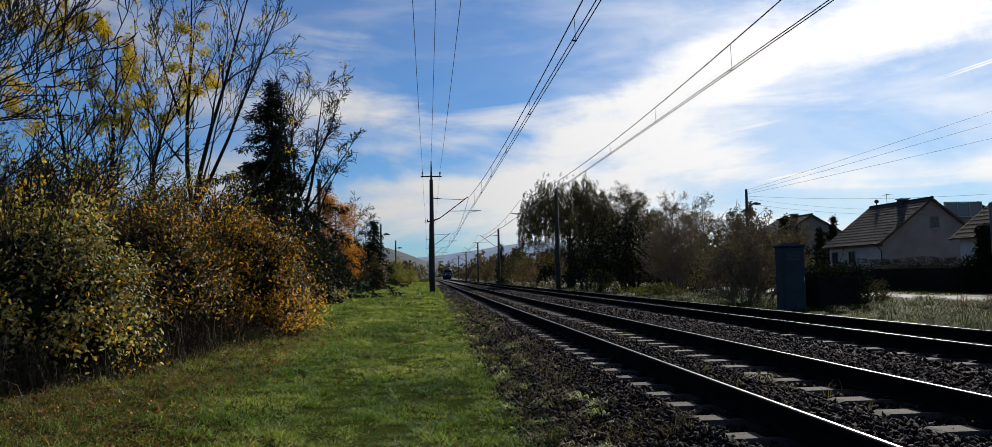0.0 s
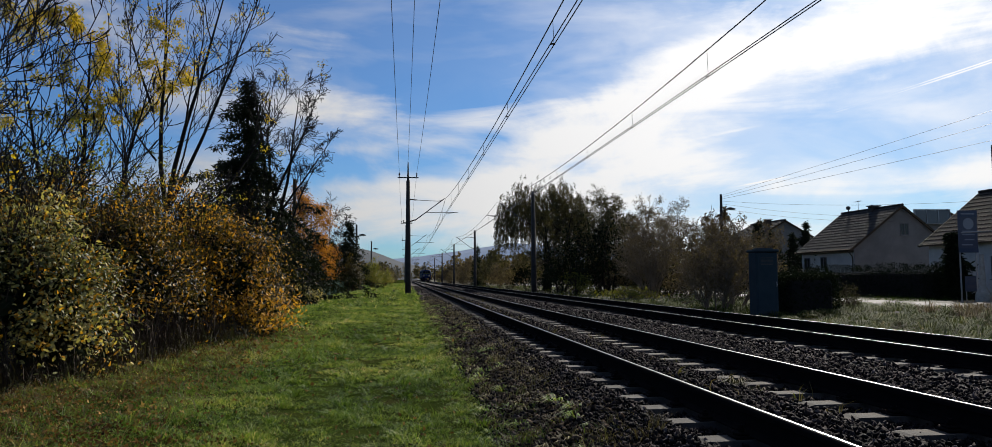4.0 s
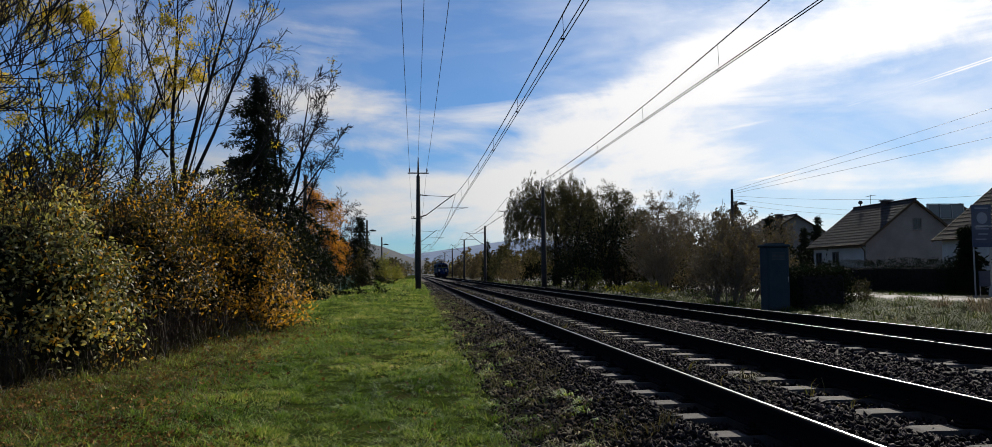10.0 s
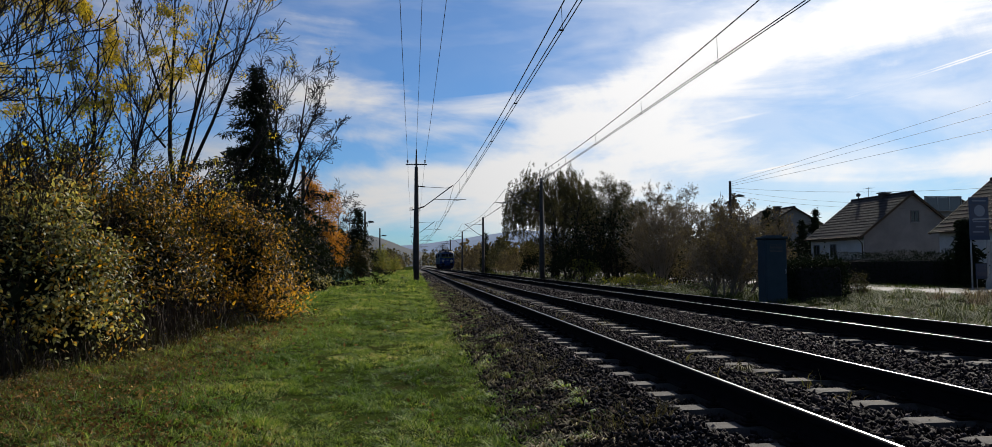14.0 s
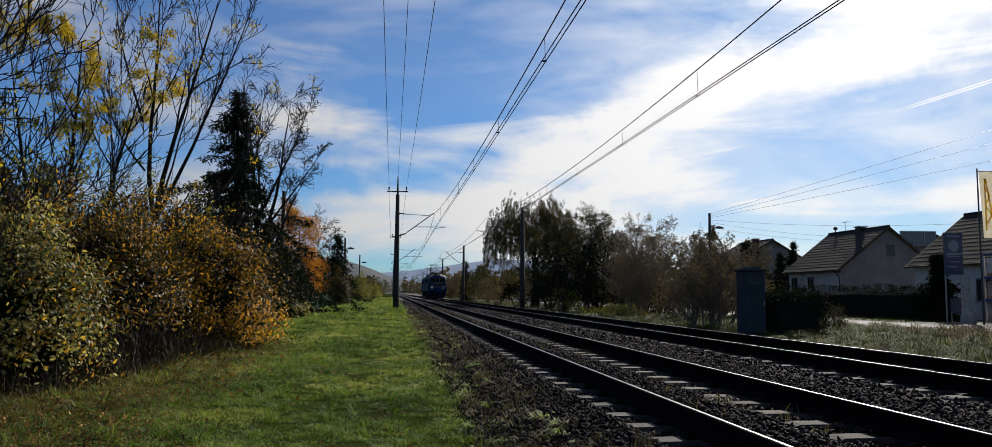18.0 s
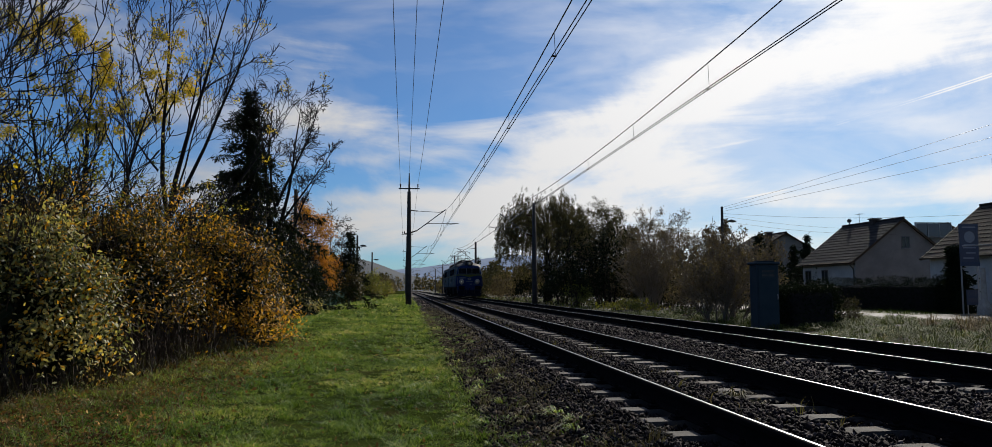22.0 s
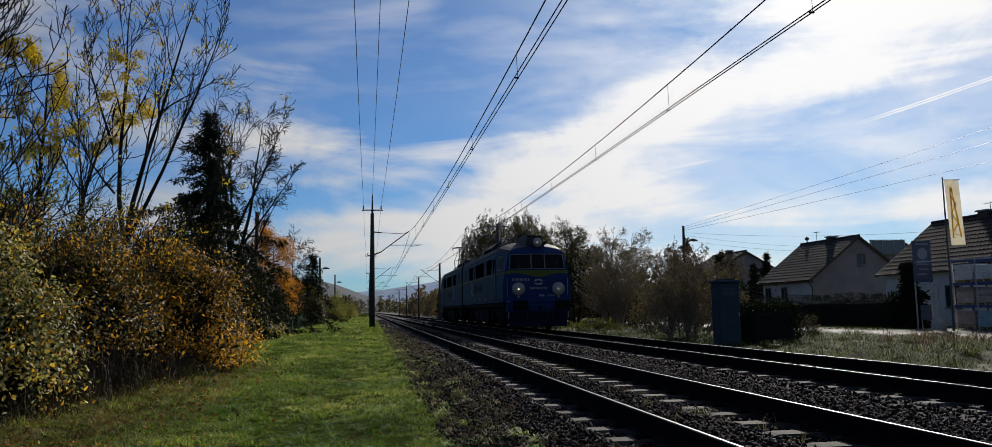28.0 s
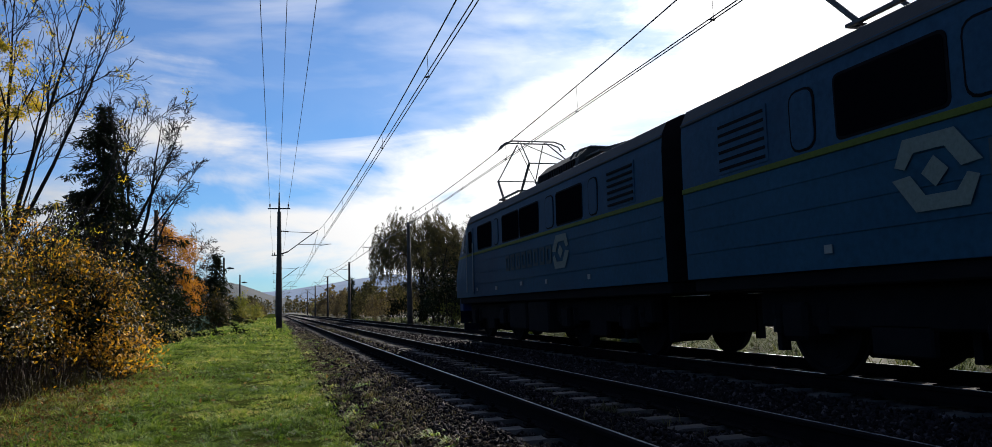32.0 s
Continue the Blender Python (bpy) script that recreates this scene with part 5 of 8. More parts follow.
weeping(spot(13.9, 78), 11.0, 5.0, "big weeping willow with dull green hanging leaves", 61, WILLOW_LEAF, 3600)
GARDEN = "trees along the garden"
DROOP = [(13, 0.40, 48, 0.22, 0.05, 0.03), (7, 0.46, 44, 0.15, 0.10, -0.02), (3, 0.55, 38, 0.15, 0.12, -0.10), (1, 1, 0, 0, 0.12, -0.2)]
for x, y, hh, mat, n_, label, seed in ((19.6, 64, 8.4, BROWN_LEAF, 7000, "tree with thin brownish drooping leaves", 63), (22.2, 62, 7.4, BROWN_LEAF, 4200, "half-bare tree with thin brownish drooping leaves", 64),
                                       (16.0, 61, 8.6, WILLOW_LEAF, 8000, "leafy dull green tree with drooping twigs", 65), (18.0, 70, 9.4, WILLOW_LEAF, 8000, "leafy dull green tree with drooping twigs", 67), (14.0, 70, 9.2, WILLOW_LEAF, 8000, "leafy dark green tree with drooping twigs", 68)):
    tree("drooping_tree", spot(x, y), label, "tree", [((0, 0, -0.2), (0.04, 0, 1), hh * 0.86, 0.15), ((0.3, 0.2, -0.2), (0.2, 0.1, 1), hh * 0.78, 0.11), ((-0.3, 0, -0.2), (-0.22, -0.1, 1), hh * 0.74, 0.11)],
         DROOP, BARK, (mat, int(n_ * 1.8), 0.15, 0.025, (0, 0, -0.9), 1.0, 0.12, 0.8), seed, TWIG, 0.008, GARDEN)
tree("small_tree", spot(26.0, 64), "small half-bare tree with clumps of brown leaves", "tree", [((0, 0, -0.2), (0, 0, 1), 6.4, 0.13)],
     [(14, 0.34, 45, 0.3, 0.05, 0.04), (6, 0.45, 40, 0.2, 0.1, 0.02), (2, 0.5, 35, 0.1, 0.1, 0.0), (1, 1, 0, 0, 0.1, 0)], BARK, (BROWN_LEAF, 2600, 0.2, 0.06, None, 1.0, 0.12, 0.6), 66)
TWIGGY = [(9, 0.55, 32, 0.12, 0.06, 0.05), (5, 0.5, 36, 0.15, 0.1, 0.05), (3, 0.5, 34, 0.2, 0.12, 0.04), (1, 1, 0, 0, 0.12, 0.02)]


TWIG_PALE = material("grey_brown_twigs", (0.115, 0.092, 0.070), (0.22, 0.175, 0.135), 5.0, 0.9, bump=0.3, fine=50)


def twiggy(at, high, wide, label, seed, n, mat=None, num=11):
    rg = np.random.default_rng(seed)
    stems = []
    for i in range(num):
        a = rg.uniform(0, 2 * math.pi)
        k = rg.uniform(0.1, 1.0)
        stems.append(((math.cos(a) * 0.25, math.sin(a) * 0.25, -0.1), (math.cos(a) * k * wide / high, math.sin(a) * k * wide / high, 1), high * rg.uniform(0.7, 1.0), 0.035))
    return tree("twiggy_bush", at, label, "bush", stems, TWIGGY, TWIG_PALE, (mat or BROWN_LEAF, n * 2, 0.075, 0.026, None, 1.0, 0.05, 0.8), seed, TWIG_PALE, 0.007, "bushes beyond the rails")


twiggy(spot(12.7, 29.5), 3.3, 2.8, "wide brown half-bare bush with fine twigs", 71, 3000)
twiggy(spot(14.2, 36.5), 3.2, 2.4, "wide brown half-bare bush with fine twigs", 72, 2600)
twiggy(spot(14.0, 44.0), 3.9, 2.4, "brown half-bare bush with fine twigs", 73, 2600)
twiggy(spot(16.2, 52.0), 4.9, 2.8, "brown half-bare bush with fine twigs", 74, 2800)
twiggy(spot(18.2, 43.0), 3.4, 2.6, "brown half-bare bush with fine twigs", 75, 2200)
twiggy(spot(11.0, 27.3), 2.6, 1.6, "low brown half-bare bush behind the rails", 76, 2400, None, 8)
bush("yellow_green_bush", spot(12.1, 55.0), "yellow-green low bush beside the rails", (1.4, 1.5, 1.5), LIME_LEAF, 1800, (0.16, 0.045), 81, 24)
bush("yellow_green_bush", spot(12.6, 44.0), "low yellow-green growth beside the rails", (1.6, 3.0, 0.7), LIME_LEAF, 1700, (0.13, 0.035), 82, 20)
bush("dark_bush", spot(12.2, 57.0), "dark dense bush under the willow", (2.4, 3.0, 4.8), HEDGE_LEAF, 4200, (0.2, 0.055), 83, 20)
bush("dark_bush", spot(14.6, 58.0), "dark dense bush under the willow", (3.0, 3.0, 5.4), HEDGE_LEAF, 4200, (0.2, 0.055), 84, 20)
for x, y in ((13.4, 67.0), (16.4, 66.0), (19.6, 67.0), (12.0, 75.0), (15.6, 77.0), (22.4, 65.0), (24.6, 66.5)):
    bush("dark_bush", spot(x, y), "dark undergrowth below the garden trees", (2.3, 2.4, 2.5), HEDGE_LEAF, 2600, (0.2, 0.055), int(x * 10), 14, group="undergrowth below the trees")
bush("dark_bush", spot(19.0, 57.0), "dark dense bush behind the brown bushes", (2.4, 3.0, 3.0), DARK_LEAF, 3000, (0.2, 0.055), 85, 20)
bush("dark_bush", spot(11.2, 84.0), "brown bush near the far rails", (1.8, 4.0, 3.0), BROWN_LEAF, 2600, (0.2, 0.055), 86, 20)
for i in range(7):
    bush("dark_bush", spot(17.6 + 0.5 * math.sin(i * 2.1), 36.0 + i * 5.2), "dark dense bush along the side road", (1.6, 3.2, 2.3 + 0.5 * math.sin(i * 1.7)), (HEDGE_LEAF, DARK_LEAF, BROWN_LEAF)[i % 3], 2800, (0.17, 0.05), 240 + i, 16, group="bushes beyond the rails")
bush("round_bush", spot(14.4, 24.6), "rounded bush with dull pale leaves beside the hedge", (0.55, 0.6, 0.82), WILLOW_LEAF, 2200, (0.06, 0.016), 87, 18)
for i, (x, y, h, wd) in enumerate(((10.9, 118, 6.5, 1.6), (12.0, 131, 5.5, 1.7))):
    spruce(spot(x, y), h, wd, "dark conifer near the far rails", 90 + i, 0.4, 1.0)
rg = random.Random(9)
for i in range(16):
    y = 100 + i * 13
    bush("far_bush", spot(11.8 + rg.uniform(-0.6, 1.4) + i * 0.05, y), "autumn bush along the far line", (rg.uniform(1.4, 2.2), 4.5, rg.uniform(2.6, 4.4)), rg.choice([BROWN_LEAF, LIME_LEAF, WILLOW_LEAF, BROWN_LEAF]), 2600, (0.26, 0.08), 300 + i, 8, group="far bushes along the line")
for i in range(12):
    y = 150 + i * 18
    bush("far_bush", spot(-3.8 - rg.uniform(0, 2.0), y), "autumn bush along the far line", (rg.uniform(1.6, 2.4), 6, rg.uniform(2.6, 4.6)), rg.choice([BROWN_LEAF, DARK_LEAF, WILLOW_LEAF]), 1500, (0.30, 0.10), 340 + i, 8, group="far bushes along the line")


def far_woods(name, label, x0, x1, y, high, n, mat, seed):
    """A far belt of trees as one mass of leaves and stems."""
    rg = np.random.default_rng(seed)
    m = n // 70
    cx, cy = rg.uniform(x0, x1, m), y + rg.normal(size=m) * 10
    top = high * rg.uniform(0.5, 1.0, m)
    k = rg.integers(0, m, n)
    rr = rg.normal(size=(n, 3)) * np.array([2.2, 2.2, 1]) * 0.9
    z = top[k] * (0.15 + 0.85 * rg.uniform(0, 1, n))
    shrink = np.clip(1.15 - z / top[k], 0.15, 1)
    pos = np.stack([cx[k] + rr[:, 0] * shrink, cy[k] + rr[:, 1] * shrink, -0.5 + z], -1)
    tagged(new(name, leaf_mesh(name, pos, 0.9, 0.4, mat, rg)), label, "far woods", kind="stuff")


far_woods("far_woods", "distant brown autumn trees", -120, -9, 175, 8, 8000, BROWN_LEAF, 401)
far_woods("far_woods", "distant green and brown trees", 15, 140, 170, 8, 9000, WILLOW_LEAF, 402)
far_woods("far_woods", "distant dark trees at the end of the line", -60, 60, 470, 11, 9000, DARK_LEAF, 403)
far_woods("far_woods", "dense brown trees beside the far line", 13, 44, 230, 8, 7000, BROWN_LEAF, 406)
far_woods("far_woods", "brown and olive trees beside the far line", -34, -5, 250, 7, 6000, WILLOW_LEAF, 407)
far_woods("far_woods", "distant dark trees behind the bushes", -90, -14, 90, 9, 6000, NEEDLE, 404)
far_woods("far_woods", "distant dark trees behind the houses", 40, 160, 120, 8, 6000, DARK_LEAF, 405)


def ridge(name, label, dist, stops, col, seed, shine=0.0):
    """A far hill: its skyline by azimuth and height in degrees, as solid rising land."""
    rg = np.random.default_rng(seed)
    az = np.linspace(stops[0][0], stops[-1][0], 160)
    h = np.interp(az, [s[0] for s in stops], [s[1] for s in stops]) + np.convolve(rg.normal(size=170) * 0.10, np.ones(11) / 11, "valid")[:160] * 1.2
    top = np.tan(np.radians(np.maximum(h, 0.05))) * dist + EYE
    a = np.radians(az)
    verts, faces = [], []
    for j, (k, f) in enumerate(((0.80, 0.0), (0.88, 0.45), (0.95, 0.8), (1.0, 1.0), (1.08, 0.9))):
        for i in range(160):
            verts.append((math.sin(a[i]) * dist * k, math.cos(a[i]) * dist * k, -0.7 * (1 - f) + top[i] * f * k))
    for j in range(4):
        for i in range(159):
            q = j * 160 + i
            faces.append((q, q + 1, q + 161, q + 160))
    me = bpy.data.meshes.new(name)
    me.from_pydata(verts, [], faces)
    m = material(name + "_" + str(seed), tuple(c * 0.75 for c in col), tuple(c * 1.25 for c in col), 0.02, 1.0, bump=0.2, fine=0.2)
    # distance haze painted on as a blue glow of strength shine
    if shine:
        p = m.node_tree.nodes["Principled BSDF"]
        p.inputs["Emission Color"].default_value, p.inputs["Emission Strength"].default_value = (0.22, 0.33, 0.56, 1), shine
    me.materials.append(m)
    me.shade_smooth()
    return tagged(new(name, me), label, "hill", kind="structure")


ridge("backdrop_hill", "far wooded mountain ridge with blue haze in its colour and glow", 2400, [(-60, 0.9), (-20, 1.2), (-3, 1.3), (0.5, 1.5), (3, 1.8), (5.5, 2.2), (8, 2.55), (11, 2.2), (16, 1.6), (25, 1.0), (60, 0.9)], (0.06, 0.09, 0.14), 501, 0.28)
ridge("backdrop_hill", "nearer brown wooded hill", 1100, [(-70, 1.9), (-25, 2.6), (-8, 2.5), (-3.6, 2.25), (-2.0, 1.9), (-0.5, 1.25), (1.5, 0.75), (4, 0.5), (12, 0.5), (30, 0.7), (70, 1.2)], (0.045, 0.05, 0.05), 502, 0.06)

# ---- houses, yard and street furniture ----
RENDER_GREY = material("grey_render", (0.20, 0.19, 0.18), (0.28, 0.265, 0.25), 0.8, 0.95, bump=0.25, fine=40, c=(0.18, 0.17, 0.16))
RENDER_WHITE = material("white_render", (0.52, 0.51, 0.48), (0.62, 0.60, 0.57), 0.7, 0.9, bump=0.2, fine=40, c=(0.42, 0.41, 0.39))
RENDER_PINK = material("pinkish_render", (0.36, 0.29, 0.25), (0.45, 0.36, 0.31), 0.7, 0.95, bump=0.2, fine=40)
TILE_DARK = material("dark_roof_tiles", (0.018, 0.018, 0.019), (0.034, 0.032, 0.033), 2.5, 0.9, bump=0.6, fine=26, c=(0.05, 0.042, 0.036))
TILE_BROWN = material("brown_roof_tiles", (0.016, 0.013, 0.012), (0.030, 0.023, 0.020), 2.5, 0.92, bump=0.6, fine=26)
BRICK_DARK = material("dark_brick", (0.045, 0.035, 0.03), (0.08, 0.06, 0.052), 7.0, 0.9, bump=0.5, fine=30)
WOOD_DARK = material("dark_wood", (0.05, 0.035, 0.022), (0.10, 0.07, 0.045), 4.0, 0.85, bump=0.5, fine=40)
FRAME_WHITE = plain("grey_window_frame", (0.10, 0.10, 0.10), 0.5)
PANE = glassy("window_glass", (0.02, 0.025, 0.03), 0.05, 0.1)
ZINC = material("zinc_sheet", (0.20, 0.20, 0.20), (0.30, 0.30, 0.30), 4.0, 0.5, 0.6, bump=0.1, fine=40)


def house_window(parent, face, along, z, wide, high, y=0.0):
    """A framed window; face 'y' looks to -y at the place along x, face 'x' looks to -x at the place along y."""
    def put(b, a0, a1, z0, z1, d0, d1, e=0.0):
        if face == "y":
            b.box(a0, y - d1, z0, a1, y - d0, z1, e)
        else:
            b.box(y - d1, a0, z0, y - d0, a1, z1, e)
    b = Bits()
    h = wide / 2
    put(b, along - h, along + h, z, z + 0.07, -0.05, 0.04)
    put(b, along - h, along + h, z + high - 0.07, z + high, -0.05, 0.04)
    for s in (-h, -0.03, h - 0.07):
        put(b, along + s, along + s + 0.07, z + 0.07, z + high - 0.07, -0.05, 0.04)
    win = part("window", b, FRAME_WHITE, parent)
    g = Bits()
    put(g, along - h + 0.05, along + h - 0.05, z + 0.05, z + high - 0.05, -0.03, 0.01)
    part("pane", g, PANE, win)
    s = Bits()
    put(s, along - h - 0.06, along + h + 0.06, z - 0.06, z, -0.02, 0.12, 0.01)
    part("sill", s, ZINC, win)


def roof_slope(roof, tile, xe, ze, xr, zr, y0, y1, course=0.40, thick=0.055):
    """Tile courses from the eave (xe, ze) up to the ridge (xr, zr), each a stepped strip with rolled tiles."""
    n = max(2, int(math.hypot(xr - xe, zr - ze) / course))
    side = 1 if xr > xe else -1
    tiles = max(4, int((y1 - y0) / 0.30))
    for i in range(n):
        t0, t1 = i / n, (i + 1.12) / n
        b = Bits()
        p0 = (xe + (xr - xe) * t0, ze + (zr - ze) * t0 + thick)
        p1 = (xe + (xr - xe) * min(t1, 1.0), ze + (zr - ze) * min(t1, 1.0) + 0.008)
        for j in range(tiles):
            a, c = y0 + (y1 - y0) * j / tiles, y0 + (y1 - y0) * (j + 1) / tiles
            m = (a + c) / 2
            b.face([(p0[0], a, p0[1]), (p0[0], m, p0[1] + 0.03), (p1[0], m, p1[1] + 0.03), (p1[0], a, p1[1])])
            b.face([(p0[0], m, p0[1] + 0.03), (p0[0], c, p0[1]), (p1[0], c, p1[1]), (p1[0], m, p1[1] + 0.03)])
        b.face([(p0[0], y0, p0[1] - thick), (p0[0], y1, p0[1] - thick), (p0[0], y1, p0[1] + 0.005), (p0[0], y0, p0[1] + 0.005)])
        part("tile_course", b, tile, roof)


def gable_house(x0, x1, y0, y1, foot, eave, top, wall, tile, label, over=0.45):
    """A house whose ridge runs along y; walls, two slopes, verge boards and a gutter."""
    h = thing("house", (0, 0, 0), label, "house", "houses by the road")
    xm = (x0 + x1) / 2
    b = Bits()
    b.prism([(x0, foot - 0.3), (x1, foot - 0.3), (x1, eave), (xm, top - 0.12), (x0, eave)], y0, y1)
    part("wall", b, wall, h)
    k = (top - eave) / (xm - x0)
    for s, xe in ((-1, x0 - over), (1, x1 + over)):
        b = Bits()
        ze = eave - k * over
        b.face([(xe, y0 - over * 0.7, ze - 0.08), (xe, y1 + over * 0.7, ze - 0.08), (xm, y1 + over * 0.7, top - 0.08), (xm, y0 - over * 0.7, top - 0.08)])
        roof = part("roof", b, WOOD_DARK, h, "tiled roof slope in even courses")
        roof_slope(roof, tile, xe, ze, xm, top, y0 - over * 0.7, y1 + over * 0.7)
        g = Bits()
        g.tube([(xe + s * 0.07, y0 - over * 0.7, ze - 0.03), (xe + s * 0.07, y1 + over * 0.7, ze - 0.03)], 0.06, 8)
        g.tube([(xe + s * 0.07, y0 + 0.1, ze - 0.06), ((x0, x1)[s > 0] + s * 0.09, y0 + 0.1, ze - 0.55), ((x0, x1)[s > 0] + s * 0.09, y0 + 0.1, foot)], 0.045, 6)
        part("gutter", g, WOOD_DARK, roof)
        for yy in (y0 - over * 0.7, y1 + over * 0.7 - 0.04):
            v = Bits()
            v.face([(xe, yy, ze - 0.17), (xm, yy, top - 0.17), (xm, yy, top + 0.01), (xe, yy, ze + 0.01)])
            v.face([(xe, yy + 0.04, ze - 0.17), (xm, yy + 0.04, top - 0.17), (xm, yy + 0.04, top + 0.01), (xe, yy + 0.04, ze + 0.01)])
            part("verge_board", v, WOOD_DARK, roof)
    b = Bits()
    b.tube([(xm, y0 - over * 0.7, top + 0.05), (xm, y1 + over * 0.7, top + 0.05)], 0.10, 8)
    part("ridge_tiles", b, tile, h)
    return h


def chimney(parent, x, y, z0, z1, w=0.55, d=0.75):
    b = Bits()
    b.box(x - w / 2, y - d / 2, z0, x + w / 2, y + d / 2, z1, 0.02)
    c = part("chimney", b, BRICK_DARK, parent)
    b = Bits()
    b.box(x - w / 2 - 0.1, y - d / 2 - 0.1, z1 + 0.003, x + w / 2 + 0.1, y + d / 2 + 0.1, z1 + 0.10, 0.02)
    part("cap", b, CONCRETE, c)


def antenna(parent, x, y, z, high=1.1):
    b = Bits()
    b.tube([(x, y, z), (x, y, z + high)], 0.02, 6)
    b.tube([(x - 0.1, y - 0.6, z + high - 0.1), (x + 0.1, y + 0.6, z + high - 0.1)], 0.014, 5)
    for i in range(5):
        yy = y - 0.5 + i * 0.25
        b.tube([(x - 0.28 + i * 0.03, yy, z + high - 0.1), (x + 0.28 - i * 0.03, yy, z + high - 0.1)], 0.008, 4)
    part("antenna", b, GALV, parent)


h1 = gable_house(35.9, 44.2, 60.0, 68.4, -0.4, 3.28, 6.5, RENDER_GREY, TILE_DARK, "small grey rendered house with a dark tiled gable roof")
for a in (64.6, 67.4):
    house_window(h1, "x", a, 1.45, 1.0, 1.0, 35.865)
house_window(h1, "y", 40.3, 4.1, 0.75, 0.95, 60.0)
chimney(h1, 40.0, 63.6, 6.0, 6.72, 0.7, 0.6)
antenna(h1, 40.05, 66.0, 6.4)
b = Bits()
b.spin((40.05, 67.6, 6.5), (0, 0, 1), [(0.05, 0), (0.05, 0.3), (0.16, 0.32), (0.2, 0.5), (0.08, 0.62)], 8)
part("roof_vent", b, STEEL, h1)
b = Bits()
b.box(35.87, 60.02, -0.7, 35.895, 68.38, 2.7)
part("white_side_wall", b, RENDER_WHITE, h1, "white painted side wall")

h3 = gable_house(33.2, 41.0, 38.3, 47.0, -0.4, 3.1, 6.15, RENDER_PINK, TILE_BROWN, "large house with a brown tiled roof and pinkish gable wall")
chimney(h3, 37.1, 42.6, 5.8, 6.38, 0.5, 0.8)
antenna(h3, 37.1, 42.2, 6.35, 0.6)
house_window(h3, "x", 41.0, 0.6, 1.2, 1.3, 33.16)
house_window(h3, "y", 35.5, 0.9, 1.2, 1.3, 38.3)
b = Bits()
b.box(33.16, 38.32, -0.7, 33.195, 46.98, 2.75)
part("white_side_wall", b, RENDER_WHITE, h3, "white painted side wall")

h2 = gable_house(37.2, 45.0, 82.0, 90.0, -0.4, 4.7, 6.9, RENDER_GREY, TILE_DARK, "far grey house with a shallow gable roof behind conifers")
chimney(h2, 40.2, 84.0, 6.0, 7.05, 0.6, 0.6)
for a in (39.0, 42.5):
    house_window(h2, "y", a, 2.6, 1.2, 1.2, 82.0)
h4 = gable_house(49.7, 58.7, 74.0, 84.0, -0.4, 4.8, 7.3, RENDER_GREY, TILE_BROWN, "house behind with solar collectors on its roof")
COLLECTOR = glassy("collector_glass", (0.10, 0.12, 0.14), 0.1, 0.0)
for i in range(3):
    sol = Bits()
    sol.box(50.7 + i * 1.25, 73.6, 6.0, 51.85 + i * 1.25, 73.72, 7.3, 0.02)
    part("solar_collector", sol, COLLECTOR, h4, "glass collector panel in a pale frame")
fr = Bits()
for i in range(4):
    fr.box(50.6 + i * 1.25, 73.55, 5.9, 50.68 + i * 1.25, 73.78, 7.4)
fr.box(50.6, 73.55, 7.32, 54.43, 73.78, 7.4)
fr.box(50.6, 73.55, 5.9, 54.43, 73.78, 5.98)
part("collector_frame", fr, GALV, h4)
for i, (x, y, hh, wd) in enumerate(((34.4, 74, 6.9, 2.0), (36.0, 74.5, 5.9, 2.2), (37.9, 74, 5.6, 2.2), (39.6, 74.5, 6.7, 1.9), (33.0, 72, 5.2, 2.2))):
    spruce(spot(x, y), hh, wd, "dark garden conifer before the far house", 110 + i, 0.3, 2.6)


def hedge(x0, x1, y0, y1, high, label, seed, n, bumpy=0.0):
    rg = np.random.default_rng(seed)
    g = float(ground_height((x0 + x1) / 2, (y0 + y1) / 2))
    t = thing("hedge", ((x0 + x1) / 2, (y0 + y1) / 2, g), label, "hedge")
    hx, hy = (x1 - x0) / 2, (y1 - y0) / 2
    p = rg.uniform(-1, 1, (n, 3))
    k = rg.integers(0, 5, n)
    for f, (ax, s) in enumerate(((0, -1), (0, 1), (1, -1), (1, 1), (2, 1))):
        p[k == f, ax] = s * (1 - 0.16 * rg.uniform(size=(k == f).sum()) ** 2)
    top = high * (1 + bumpy * np.sin(p[:, 1] * hy * 5.0) + 0.3 * bumpy * np.sin(p[:, 1] * hy * 11 + 1))
    pos = np.stack([p[:, 0] * hx, p[:, 1] * hy, (p[:, 2] * 0.5 + 0.5) * top], -1) + rg.normal(size=(n, 3)) * 0.05
    b = Bits()
    b.box(-hx * 0.8, -hy * 0.97, 0, hx * 0.8, hy * 0.97, high * 0.88, 0.1)
    part("inner_mass", b, BARK, t)
    part("foliage", leaf_mesh("foliage", pos, 0.09, 0.03, HEDGE_LEAF, rg), None, t)
    return t


hedge(11.75, 13.6, 23.6, 25.0, 1.32, "clipped box hedge beside the cabinet", 121, 5200)
hedge(28.9, 30.0, 40.5, 55.5, 1.68, "long dark evergreen hedge along the road", 122, 22000, 0.17)
spruce(spot(29.2, 39.4), 3.7, 0.85, "slim dark column-shaped cypress by the sign", 123, 0.1, 8.0, HEDGE_LEAF, "cypress")

